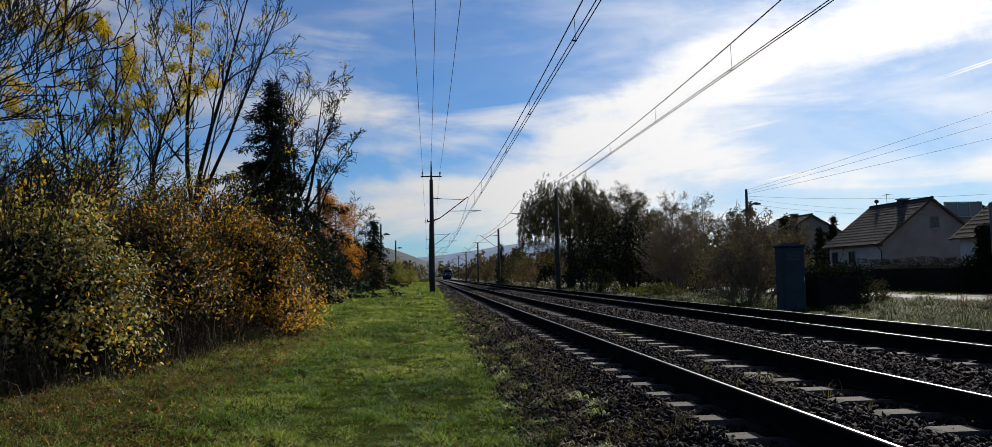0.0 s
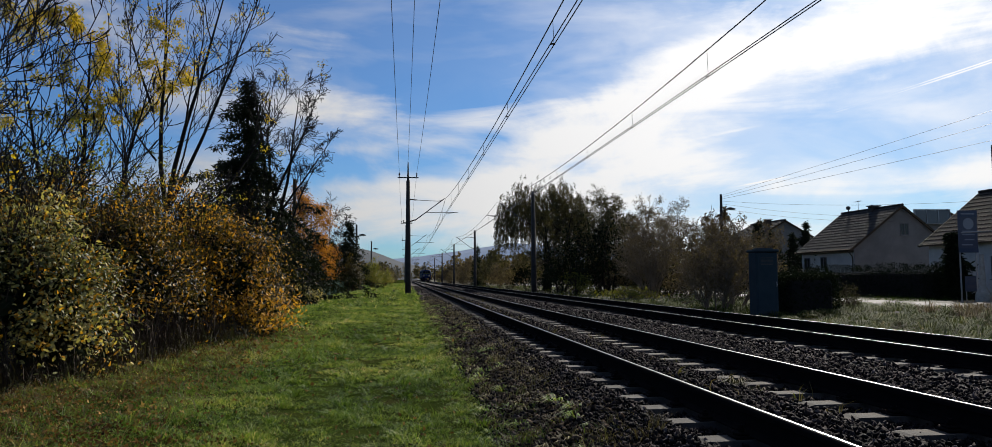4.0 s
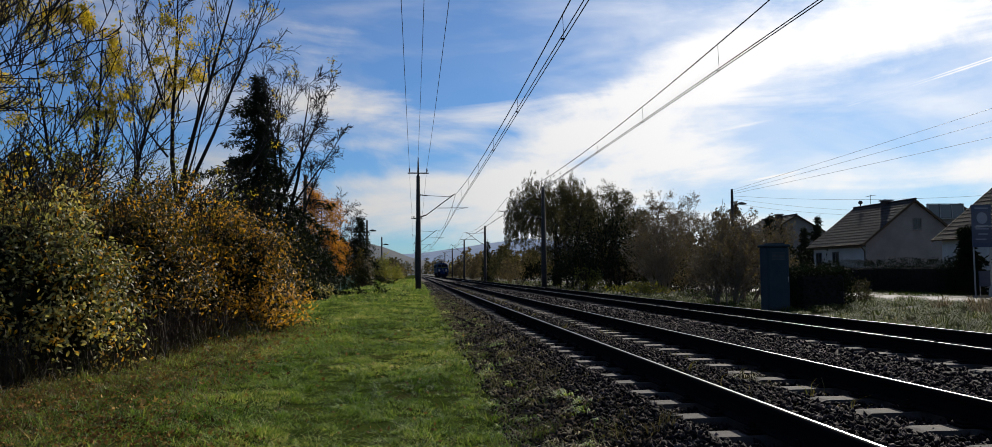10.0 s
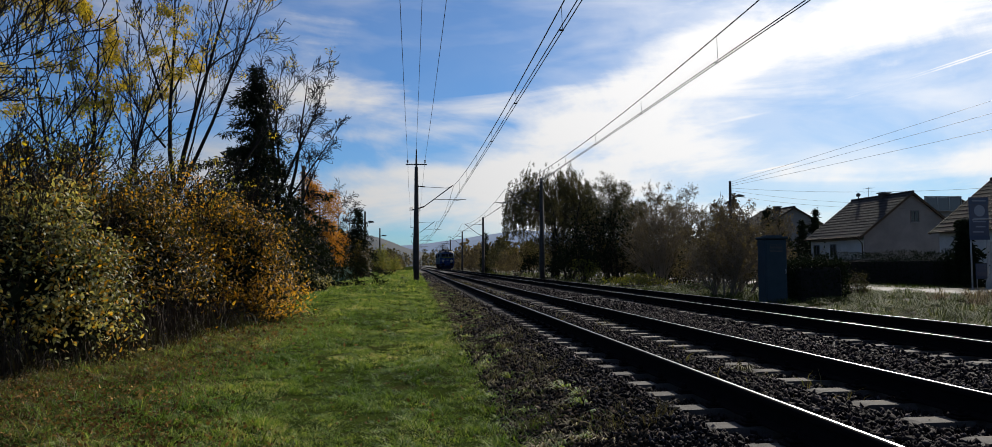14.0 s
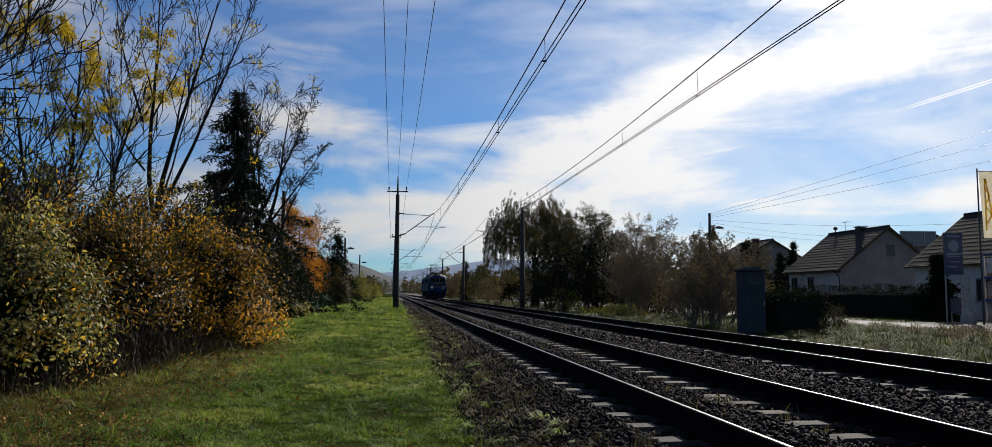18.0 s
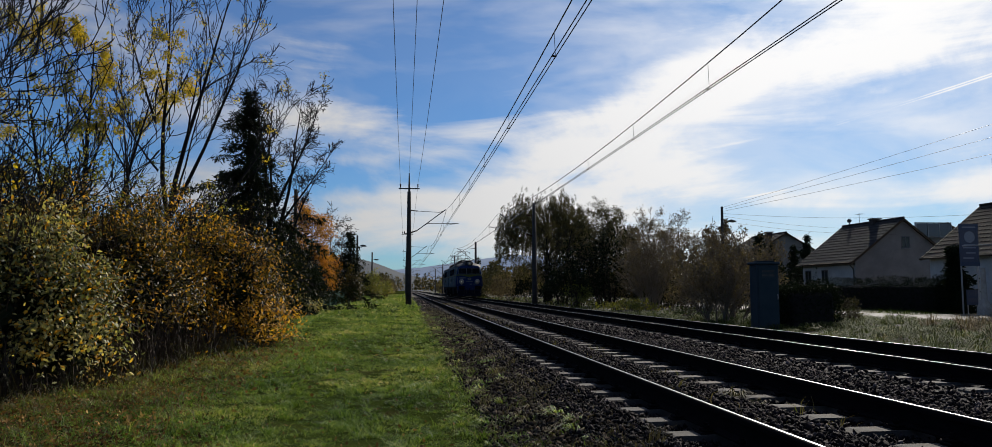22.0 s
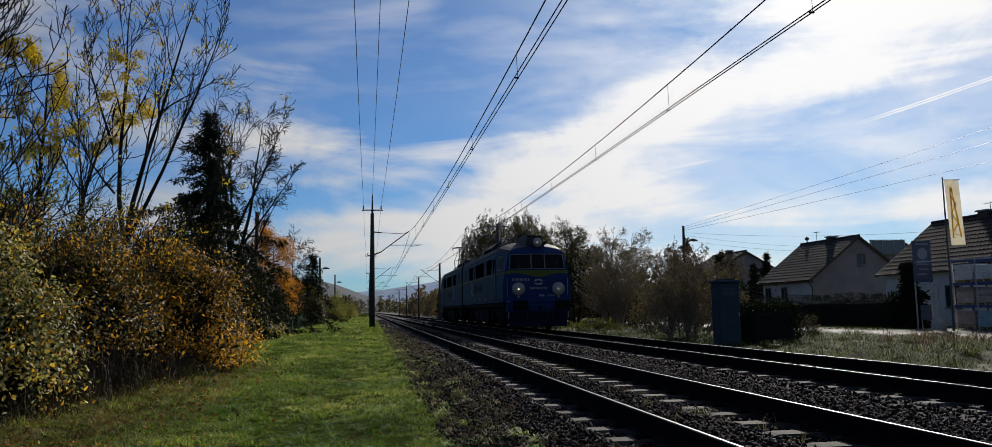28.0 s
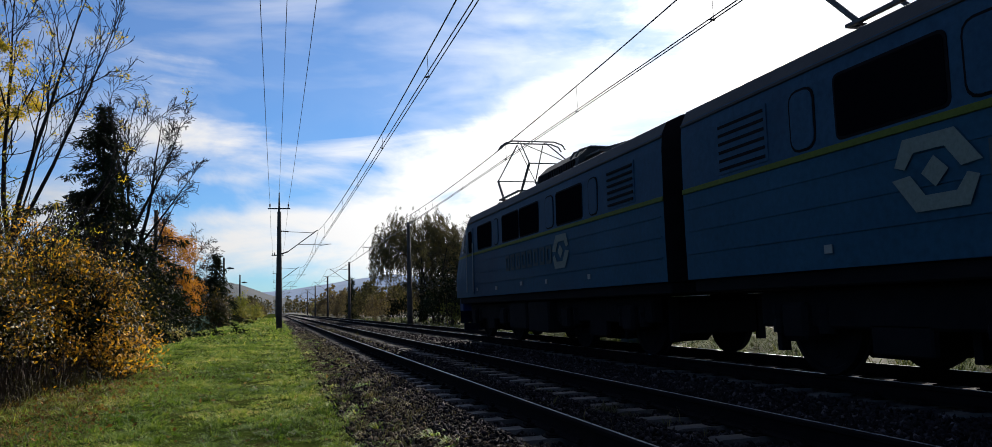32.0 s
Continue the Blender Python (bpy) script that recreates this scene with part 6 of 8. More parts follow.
# trackside cabinet
CAB = material("grey_green_paint", (0.024, 0.042, 0.055), (0.036, 0.056, 0.070), 2.0, 0.75, bump=0.1, fine=50, c=(0.03, 0.04, 0.048), spec=0.12)
cab = thing("equipment_cabinet", spot(11.0, 23.4), "tall grey-blue metal equipment cabinet beside the rails", "cabinet")
b = Bits()
b.box(-0.35, -0.26, 0.0, 0.35, 0.26, 2.0, 0.02)
part("body", b, CAB, cab)
b = Bits()
b.box(-0.40, -0.32, 2.003, 0.40, 0.32, 2.09, 0.03)
b.box(-0.26, -0.2, 2.093, 0.26, 0.2, 2.13, 0.02)
part("cap", b, CAB, cab)
b = Bits()
b.box(-0.31, -0.285, 0.12, 0.31, -0.263, 1.93, 0.01)
door = part("door", b, CAB, cab)
b = Bits()
b.tube([(0.28, -0.30, 0.95), (0.28, -0.33, 1.0), (0.28, -0.30, 1.1)], 0.012, 6)
part("handle", b, GALV, door)
b = Bits()
for i in range(6):
    b.box(-0.2, -0.292, 1.62 + i * 0.04, 0.2, -0.287, 1.64 + i * 0.04)
part("louvre", b, STEEL, door)
b = Bits()
b.box(-0.5, -0.36, -0.25, 0.5, 0.36, 0.0, 0.02)
part("plinth", b, CONCRETE, cab)


def street_lamp(at, high, arm, label):
    t = thing("street_lamp", at, label, "street lamp")
    b = Bits()
    b.tube([(0, 0, -0.3), (0, 0, high)], [0.15, 0.10], 10)
    part("pole", b, MAST, t, smooth=True)
    b = Bits()
    b.tube([(0, 0, high - 1.35), (arm * 0.5, 0, high - 1.15), (arm, 0, high - 1.12)], 0.028, 6)
    part("arm", b, GALV, t)
    b = Bits()
    s = 1 if arm > 0 else -1
    b.tube([(arm - 0.1 * s, 0, high - 1.14), (arm + 0.2 * s, 0, high - 1.12), (arm + 0.6 * s, 0, high - 1.16)], [0.06, 0.13, 0.05], 8)
    part("lamp_head", b, STEEL, t)
    return t


street_lamp((24.9, 60, -0.42), 7.75, 0.55, "concrete street lamp with a short arm by the road")
street_lamp(spot(-5.15, 88), 7.2, 0.4, "street lamp pole beside the conifer")
street_lamp(spot(-4.9, 122), 6.9, 0.4, "street lamp pole beside the line")
pole = thing("wooden_pole", spot(-6.75, 50.0), "dark wooden pole in front of the conifers", "pole")
b = Bits()
b.tube([(0, 0, -0.3), (0.03, 0, 7.7)], [0.14, 0.10], 8)
part("shaft", b, WOOD_DARK, pole)
pole = thing("wooden_pole", (30.0, 20.0, -0.42), "dark wooden power pole by the road", "pole")
b = Bits()
b.tube([(0, 0, -0.3), (0, 0, 10.4)], [0.16, 0.11], 8)
part("shaft", b, WOOD_DARK, pole)
b = Bits()
b.box(-0.06, -0.5, 9.6, 0.06, 0.5, 9.72, 0.01)
part("crossarm", b, STEEL, pole)
line = thing("street_wires", (0, 0, 0), "thin dark wires between the street poles and the house", "power line", "overhead lines")
for za, zb, yo, sag in ((7.25, 9.75, 0.1, 0.5), (7.1, 8.85, 0, 0.5), (6.95, 7.65, -0.1, 0.5)):
    b = Bits()
    b.tube([(24.9 + 5.1 * t, 60 - 40 * t + yo, za + (zb - za) * t - sag * 4 * t * (1 - t) * 0.2) for t in np.linspace(0, 1, 11)], 0.009, 4, False)
    part("wire", b, WIRE, line)
for za, xe, ye, ze in ((6.6, 39.5, 59.9, 5.6), (6.2, 39.5, 59.9, 5.2), (6.8, 37.0, 47.0, 5.6)):
    b = Bits()
    b.tube([(24.9 + (xe - 24.9) * t, 60 + (ye - 60) * t, za + (ze - za) * t - 0.3 * 4 * t * (1 - t)) for t in np.linspace(0, 1, 9)], 0.008, 4, False)
    part("wire", b, WIRE, line)

# green fence at the edge of the grass
FENCE = plain("green_fence_paint", (0.012, 0.07, 0.048), 0.6, 0.0, spec=0.2)
fence = thing("fence", (0, 0, 0), "dark green metal garden fence at the edge of the grass", "fence")
post_b, slat_b = Bits(), Bits()
post_b.box(-0.03, -0.03, -0.1, 0.03, 0.03, 1.35, 0.008)
slat_b.box(-0.012, -0.035, 0.08, 0.012, 0.035, 1.25, 0.004)
POST_MESH, SLAT_MESH = post_b.mesh("fence_post", FENCE), slat_b.mesh("slat", FENCE)
fy = 58.0
for i in range(12):
    x, y = -6.35 + 0.026 * (fy - 58), fy
    g = float(ground_height(x, y))
    part("fence_post", POST_MESH, None, fence, at=(x, y, g))
    for j in range(1, 14):
        yy = y + j * 0.15
        part("slat", SLAT_MESH, None, fence, at=(x + 0.026 * j * 0.15, yy, g))
    if i < 11:
        rb = Bits()
        for z in (0.25, 1.1):
            rb.box(-0.02, 0.03, z, 0.015, 2.07, z + 0.04)
        part("rail_bar", rb, FENCE, fence, at=(x + 0.03, y, g))
    fy += 2.1

# shop yard: advertising board, flag, pallet racks
BOARD_BLUE = plain("faded_blue_print", (0.04, 0.06, 0.11), 0.5)
BOARD_GREY = plain("faded_grey_print", (0.06, 0.07, 0.11), 0.5)
board = thing("advertising_board", (27.2, 35.6, -0.42), "upright blue-grey advertising board on two thin posts", "sign")
b = Bits()
b.box(-0.5, -0.03, 2.35, 0.5, 0.03, 4.4, 0.01)
part("panel", b, BOARD_GREY, board)
b = Bits()
for z0, z1 in ((4.08, 4.4), (2.35, 2.55)):
    b = Bits()
    b.box(-0.5, -0.042, z0, 0.5, -0.034, z1)
    part("blue_band", b, BOARD_BLUE, board)
b = Bits()
b.spin((0.02, -0.034, 3.75), (0, -1, 0), [(0.28, 0), (0.28, 0.008), (0.22, 0.008), (0.22, 0.002)], 20)
for z, x0, x1 in ((4.2, -0.36, 0.36), (3.35, -0.3, 0.3), (3.2, -0.34, 0.34), (2.95, -0.2, 0.3), (2.7, -0.36, 0.2)):
    b.box(x0, -0.046, z, x1, -0.036, z + 0.06)
part("print", b, plain("pale_print", (0.24, 0.26, 0.30), 0.6), board, "unreadable pale printed lines")
for x in (-0.42, 0.42):
    b = Bits()
    b.tube([(x, 0.05, -0.2), (x, 0.05, 4.3)], 0.035, 8)
    part("board_post", b, GALV, board)
block = thing("concrete_post", (27.55, 35.2, -0.42), "pale concrete post stub with a flared foot", "post")
b = Bits()
b.tube([(0, 0, -0.1), (0, 0, 0.35), (0, 0, 0.75), (0, 0, 2.25)], [0.36, 0.33, 0.14, 0.10], 8)
part("shaft", b, CONCRETE, block)
flag = thing("advertising_flag", (27.0, 33.5, -0.42), "white and yellow advertising flag on a tall thin pole", "flag")
b = Bits()
b.tube([(0, 0, -0.1), (0, 0, 7.25)], [0.05, 0.03], 8)
b.tube([(0, 0, 7.12), (0.62, -0.35, 7.08)], 0.016, 6)
part("pole", b, STEEL, flag)
CLOTH = leafy("white_flag_cloth", [(0, (0.62, 0.60, 0.55)), (1, (0.75, 0.73, 0.68))], 0.75, 0.8, tint=(1, 0.98, 0.9, 1))
CLOTH_Y = leafy("yellow_flag_print", [(0, (0.80, 0.60, 0.08)), (1, (0.88, 0.68, 0.12))], 0.8, 0.8, tint=(1, 0.95, 0.7, 1))
flag_way = Vector((0.82, -0.57, 0))


def flag_pt(u, v, off=0.0):
    """A point on the gently rippled cloth; u across, v down."""
    wave = 0.05 * math.sin(v * 3.1 + u * 2) * u + off
    p = flag_way * (0.06 + u * 0.58 + 0.10 * v / 3) + Vector((0.57, 0.82, 0)) * wave
    return (p.x, p.y, 7.1 - v)


b = Bits()
for i in range(12):
    for j in range(4):
        u0, u1, v0, v1 = j / 4, (j + 1) / 4, i * 0.26, (i + 1) * 0.26
        b.face([flag_pt(u0, v0, 0.004), flag_pt(u1, v0, 0.004), flag_pt(u1, v1, 0.004), flag_pt(u0, v1, 0.004)])
        b.face([flag_pt(u0, v0, -0.004), flag_pt(u0, v1, -0.004), flag_pt(u1, v1, -0.004), flag_pt(u1, v0, -0.004)])
cloth = part("cloth", b, CLOTH, flag, smooth=True)
def flag_stroke(b, ua, va, ub, vb, half=0.035):
    """A slanting printed stroke on both sides of the cloth."""
    for o in (-0.012, 0.012):
        b.face([flag_pt(ua - half * 1.6, va, o), flag_pt(ua + half * 1.6, va, o), flag_pt(ub + half * 1.6, vb, o), flag_pt(ub - half * 1.6, vb, o)])


for strokes in (((0.36, 0.35, 0.22, 2.75), (0.42, 0.35, 0.78, 2.75)), ((0.30, 0.75, 0.62, 1.15), (0.62, 1.15, 0.32, 1.55)), ((0.30, 1.65, 0.66, 2.05), (0.66, 2.05, 0.30, 2.45)), ((0.28, 2.55, 0.74, 2.66),)):
    b = Bits()
    for stroke in strokes:
        flag_stroke(b, *stroke)
    part("yellow_shape", b, CLOTH_Y, cloth, "yellow printed stroke")

RACK_BLUE = plain("blue_rack_paint", (0.012, 0.036, 0.14), 0.5, 0.0)
PALLET = material("pale_pallet_wood", (0.30, 0.22, 0.14), (0.42, 0.32, 0.21), 6.0, 0.9, bump=0.4, fine=40)
BLOCKS = material("stacked_paving", (0.26, 0.21, 0.18), (0.40, 0.33, 0.28), 3.0, 0.9, bump=0.5, fine=24, spread=0.3)
WRAP = plain("white_wrapped_bags", (0.55, 0.56, 0.55), 0.35)
TURQ = plain("turquoise_bags", (0.20, 0.36, 0.42), 0.4)
RACK_X, RACK_Y0 = 28.9, 29.1
rack = thing("pallet_rack", (RACK_X, RACK_Y0, -0.42), "blue steel pallet rack with three levels of stacked paving", "rack")
for y in (0, 3.3, 6.6):
    for x in (0, 1.05):
        b = Bits()
        b.box(x - 0.05, y - 0.05, 0, x + 0.05, y + 0.05, 3.38, 0.008)
        part("upright", b, GALV if x == 0 else RACK_BLUE, rack)
    b = Bits()
    for k in range(4):
        b.tube([(0, y, 0.2 + k * 0.8), (1.05, y, 0.9 + k * 0.8)], 0.02, 4)
    part("brace", b, RACK_BLUE, rack)
for z in (1.05, 2.15, 3.28):
    for x in (-0.02, 1.07):
        b = Bits()
        b.box(x - 0.03, 0.05, z, x + 0.03, 6.55, z + 0.13, 0.01)
        part("beam", b, RACK_BLUE, rack)
b = Bits()
for i in range(22):
    b.box(-0.05, 0.1 + i * 0.3, 3.41, 1.15, 0.14 + i * 0.3, 3.45)
part("top_bars", b, RACK_BLUE, rack)
rr = random.Random(4)
for lev, z in enumerate((0.02, 1.19, 2.29)):
    for i in range(5):
        y = 0.12 + i * 1.30
        st = thing("pallet_stack", (RACK_X + 0.02, RACK_Y0 + y, -0.42 + z), "wooden pallet stacked with paving blocks in wrap", "pallet stack", "stacks in the rack")
        b = Bits()
        for k in range(3):
            b.box(0, 0.02 + k * 0.5, 0, 1.0, 0.14 + k * 0.5, 0.10)
        b.box(0, 0, 0.102, 1.0, 1.16, 0.125)
        part("pallet", b, PALLET, st)
        m = WRAP if (lev, i) in ((2, 4), (2, 3)) else TURQ if (lev == 0 and i in (2, 3)) else BLOCKS
        hgt = 0.72 + rr.uniform(-0.06, 0.06)
        rows = 7
        for k in range(rows):
            b = Bits()
            for j in range(4):
                o = rr.uniform(-0.012, 0.012)
                b.box(0.02 + o, 0.02 + j * 0.285, 0.127 + k * hgt / rows, 0.98 + o, 0.30 + j * 0.285, 0.127 + (k + 0.94) * hgt / rows, 0.012)
            part("block_layer", b, m, st)
        if lev == 2 and i < 3:
            b = Bits()
            for j in range(4):
                b.box(0.0, j * 0.29, 0.13 + hgt, 1.0, 0.27 + j * 0.29, 0.15 + hgt + 0.02 * (j % 2), 0.008)
            part("wrap_top", b, WRAP, st)
small = thing("small_sign", (27.9, 36.4, -0.42), "small dark sign with pale stripes by the rack", "sign")
b = Bits()
b.box(-0.35, -0.02, 0.45, 0.35, 0.02, 1.2, 0.01)
part("panel", b, BOARD_BLUE, small)
b = Bits()
for i in range(5):
    b.box(-0.3 + i * 0.13, -0.03, 0.92, -0.23 + i * 0.13, -0.022, 1.12)
b.box(-0.3, -0.03, 0.6, 0.3, -0.022, 0.78)
part("print", b, BOARD_GREY, small)
b = Bits()
for x in (-0.28, 0.28):
    b.tube([(x, 0.03, -0.1), (x, 0.03, 1.1)], 0.025, 6)
part("sign_legs", b, GALV, small)
beam = thing("lamp_arm_beam", (27.0, 33.0, 2.86), "pale horizontal pole across the yard", "pole")
b = Bits()
b.tube([(-0.6, 2.0, 0.0), (1.4, -0.6, 0.05)], 0.03, 6)
part("rod", b, GALV, beam)
b = Bits()
b.tube([(0.93, 0.0, -3.3), (0.93, 0.0, 0.05)], 0.03, 6)
part("stand", b, GALV, beam)


def car(at, paint, label):
    """A small family car; its nose points to +y."""
    t = thing("car", at, label, "car", "parked cars")
    prof = [(-2.05, 0.32), (-2.08, 0.62), (-2.0, 0.88), (-1.5, 0.95), (-0.95, 1.38), (-0.5, 1.46), (0.35, 1.44), (0.75, 1.34), (1.3, 0.92), (1.95, 0.76), (2.08, 0.55), (2.06, 0.30)]
    b = Bits()
    n = len(prof)
    rows = []
    for xs in (-1, -0.93, 0.93, 1):
        row = []
        for y, z in prof:
            k = 0.80 if z < 0.95 else 0.80 - 0.22 * (z - 0.95) / 0.5
            inner = abs(xs) < 1
            row.append((xs * k, y, z if inner else z - 0.05))
        rows.append(row)
    for a, c in zip(rows, rows[1:]):
        for i in range(n - 1):
            b.face([a[i], a[i + 1], c[i + 1], c[i]])
    for row in (rows[0], rows[-1]):
        b.face(row)
    b.face([r_[0] for r_ in rows] + [r_[-1] for r_ in rows[::-1]])
    part("body", b, paint, t)
    for s in (-1, 1):
        g = Bits()
        g.face([(s * 0.805, -1.3, 0.98), (s * 0.805, 0.95, 0.98), (s * 0.66, 0.42, 1.36), (s * 0.66, -0.85, 1.34)])
        g.face([(s * 0.775, -1.3, 0.98), (s * 0.775, 0.95, 0.98), (s * 0.63, 0.42, 1.36), (s * 0.63, -0.85, 1.34)])
        part("side_window", g, PANE, t)
    g = Bits()
    g.face([(-0.66, 1.31, 0.97), (0.66, 1.31, 0.97), (0.54, 0.80, 1.36), (-0.54, 0.80, 1.36)])
    part("windscreen", g, PANE, t)
    for s in (-1, 1):
        b = Bits()
        b.box(s * 0.62 - 0.16, 1.98, 0.55, s * 0.62 + 0.16, 2.11, 0.70, 0.03)
        part("headlight", b, plain("lamp_lens", (0.7, 0.7, 0.7), 0.1), t)
        for y in (-1.28, 1.28):
            wb = Bits()
            wb.spin((s * 0.70, y, 0.31), (s, 0, 0), [(0.18, -0.09), (0.31, -0.09), (0.31, 0.09), (0.20, 0.1)], 18)
            wh = part("wheel", wb, plain("tyre_rubber", (0.02, 0.02, 0.02), 0.8), t)
            rb = Bits()
            rb.spin((s * 0.70, y, 0.31), (s, 0, 0), [(0.05, 0.105), (0.19, 0.102), (0.17, 0.13), (0.05, 0.12)], 10)
            part("rim", rb, GALV, wh)
        mb = Bits()
        mb.box(s * 0.88 - 0.1, 0.72, 0.98, s * 0.88 + 0.1, 0.84, 1.12, 0.03)
        part("mirror", mb, paint, t)
    return t


car(pose(24.2, 22.9, -0.43, 0, 0, 4), material("copper_paint", (0.22, 0.075, 0.05), (0.27, 0.095, 0.06), 1.0, 0.3, 0.5, bump=0.0, fine=300, coat=0.6), "copper-red parked car on the road")
car(pose(24.5, 17.6, -0.43, 0, 0, 3), material("red_paint", (0.32, 0.03, 0.02), (0.36, 0.04, 0.025), 1.0, 0.3, 0.2, bump=0.0, fine=300, coat=0.6), "red parked car on the road")

# ---- twin-section electric locomotive ----
NAVY = material("dark_blue_paint", (0.006, 0.022, 0.090), (0.011, 0.034, 0.120), 0.9, 0.5, 0.0, bump=0.06, fine=14, c=(0.008, 0.018, 0.055), coat=0.0, spec=0.1)
SIDE_BLUE = material("dull_teal_paint", (0.013, 0.052, 0.090), (0.021, 0.074, 0.125), 0.7, 0.6, 0.0, bump=0.08, fine=12, c=(0.018, 0.042, 0.078), coat=0.0, spec=0.06)
SIDE_GREY = material("grey_blue_paint", (0.020, 0.056, 0.102), (0.030, 0.076, 0.130), 0.8, 0.6, 0.0, bump=0.06, fine=12, c=(0.026, 0.044, 0.075), coat=0.0, spec=0.06)
LIVERY_GREEN = plain("yellow_green_band", (0.10, 0.118, 0.026), 0.6, spec=0.05)
SKIRT = material("sooty_blue_skirt", (0.003, 0.006, 0.020), (0.006, 0.010, 0.030), 1.5, 0.7, 0.0, bump=0.15, fine=20, c=(0.008, 0.007, 0.007), spec=0.12)
ROOF_GREY = material("sooty_roof_grey", (0.022, 0.022, 0.024), (0.042, 0.042, 0.044), 1.2, 0.7, 0.0, bump=0.2, fine=30)
UNDER = material("sooty_underframe", (0.004, 0.004, 0.006), (0.010, 0.009, 0.011), 3.0, 0.85, 0.0, bump=0.4, fine=40, spec=0.08)
RUBBER_GREY = plain("pale_window_rubber", (0.11, 0.12, 0.13), 0.6)
CAB_GLASS = plain("dark_cab_glass", (0.007, 0.009, 0.012), 0.5, spec=0.06)
# near-black matt panes without any reflection
SIDE_GLASS = plain("black_side_glass", (0.004, 0.004, 0.006), 0.9, spec=0.0)
LETTER = plain("pale_lettering", (0.19, 0.20, 0.20), 0.6)
SIDE_LETTER = plain("faded_side_lettering", (0.055, 0.075, 0.085), 0.7, spec=0.05)
SIDE_MARK = plain("pale_side_mark", (0.17, 0.19, 0.17), 0.7, spec=0.05)
LAMP_RING = plain("pale_lamp_ring", (0.30, 0.30, 0.28), 0.4, 0.3)
LAMP_GLASS = plain("lamp_glass", (0.30, 0.29, 0.26), 0.2)
BULB = plain("lit_bulb", (0.85, 0.62, 0.34), 0.3, 0.0, 1.2)
DIM_BULB = plain("dim_amber_bulb", (0.60, 0.40, 0.24), 0.3, 0.0, 0.25)
YELLOW = plain("faded_yellow_paint", (0.26, 0.25, 0.17), 0.5)

HOSE = plain("hose_rubber", (0.012, 0.012, 0.012), 0.6)

PROFILE = [(1.475, 1.20), (1.485, 1.8), (1.485, 2.44), (1.475, 3.20), (1.455, 3.42), (1.37, 3.60), (1.12, 3.72), (0.75, 3.81), (0.38, 3.86), (0.0, 3.88)]
BODY = 14.45


def half_width(z):
    return float(np.interp(z, [p[1] for p in PROFILE], [p[0] for p in PROFILE]))


def nose(x, z):
    """How far the front surface lies behind the foremost point."""
    s = 0.34 * max(0.0, (abs(x) - 0.27) / 1.2) ** 1.35
    return s + max(0.0, z - 2.5) * 0.17 + max(0.0, z - 3.25) * 0.65


def cab_point(x, z):
    """A point of the body outline drawn in to the narrower, lower cab front."""
    k = 1 - 0.19 * min(max((z - 1.9) / 1.4, 0.0), 1.0)
    return x * k, z if z < 3.1 else 3.1 + (z - 3.1) * 0.58


def nose_patch(b, x0, x1, z0, z1, out, nx=6, nz=3, slope=0.0):
    """A curved plate on the front, proud by out; slope slants its sides."""
    def at(i, j, o):
        z = z0 + (z1 - z0) * j / nz
        u = i / nx
        x = x0 + (x1 - x0) * u + slope * (j / nz) * (1 if x0 + x1 < 0 else -1) * (1 - u if x0 + x1 < 0 else u)
        return (x, nose(x, z) - o, z)
    for i in range(nx):
        for j in range(nz):
            b.face([at(i, j, out), at(i + 1, j, out), at(i + 1, j + 1, out), at(i, j + 1, out)])
    for i in range(nx):
        for j in (0, nz):
            b.face([at(i, j, out), at(i + 1, j, out), at(i + 1, j, -0.01), at(i, j, -0.01)])
    for j in range(nz):
        for i in (0, nx):
            b.face([at(i, j, out), at(i, j + 1, out), at(i, j + 1, -0.01), at(i, j, -0.01)])


def shell(b, pts, y_end, ys=(1.9, 4, 7, 10, 13)):
    """Sides and roof from the front surface back to y_end."""
    cab = [cab_point(x, z) for x, z in pts]
    rows = [[(x, nose(x, z), z) for x, z in cab]]
    for k in (0.35, 0.7):
        rows.append([(c[0] + (p[0] - c[0]) * k, nose(*c) + (1.9 - nose(*c)) * k, c[1] + (p[1] - c[1]) * k) for c, p in zip(cab, pts)])
    for y in (*ys, y_end):
        rows.append([(x, y, z) for x, z in pts])
    for a, c in zip(rows, rows[1:]):
        for i in range(len(pts) - 1):
            b.face([a[i], a[i + 1], c[i + 1], c[i]])


def rounded(b, s, y0, y1, z0, z1, x, out, r=0.09):
    """A plate with rounded corners on the side s of the body."""
    ring = []
    for cy, cz, a0 in ((y1 - r, z1 - r, 0), (y0 + r, z1 - r, 90), (y0 + r, z0 + r, 180), (y1 - r, z0 + r, 270)):
        for k in range(4):
            a = radians(a0 + k * 30)
            ring.append((cy + r * math.cos(a), cz + r * math.sin(a)))
    k = len(b.v)
    n = len(ring)
    b.v += [(s * x, y, z) for y, z in ring] + [(s * (x + out), y, z) for y, z in ring]
    b.f += [(k + i, k + (i + 1) % n, k + n + (i + 1) % n, k + n + i) for i in range(n)] + [tuple(k + n + i for i in range(n))]
    b.s += [0] * (n + 1)


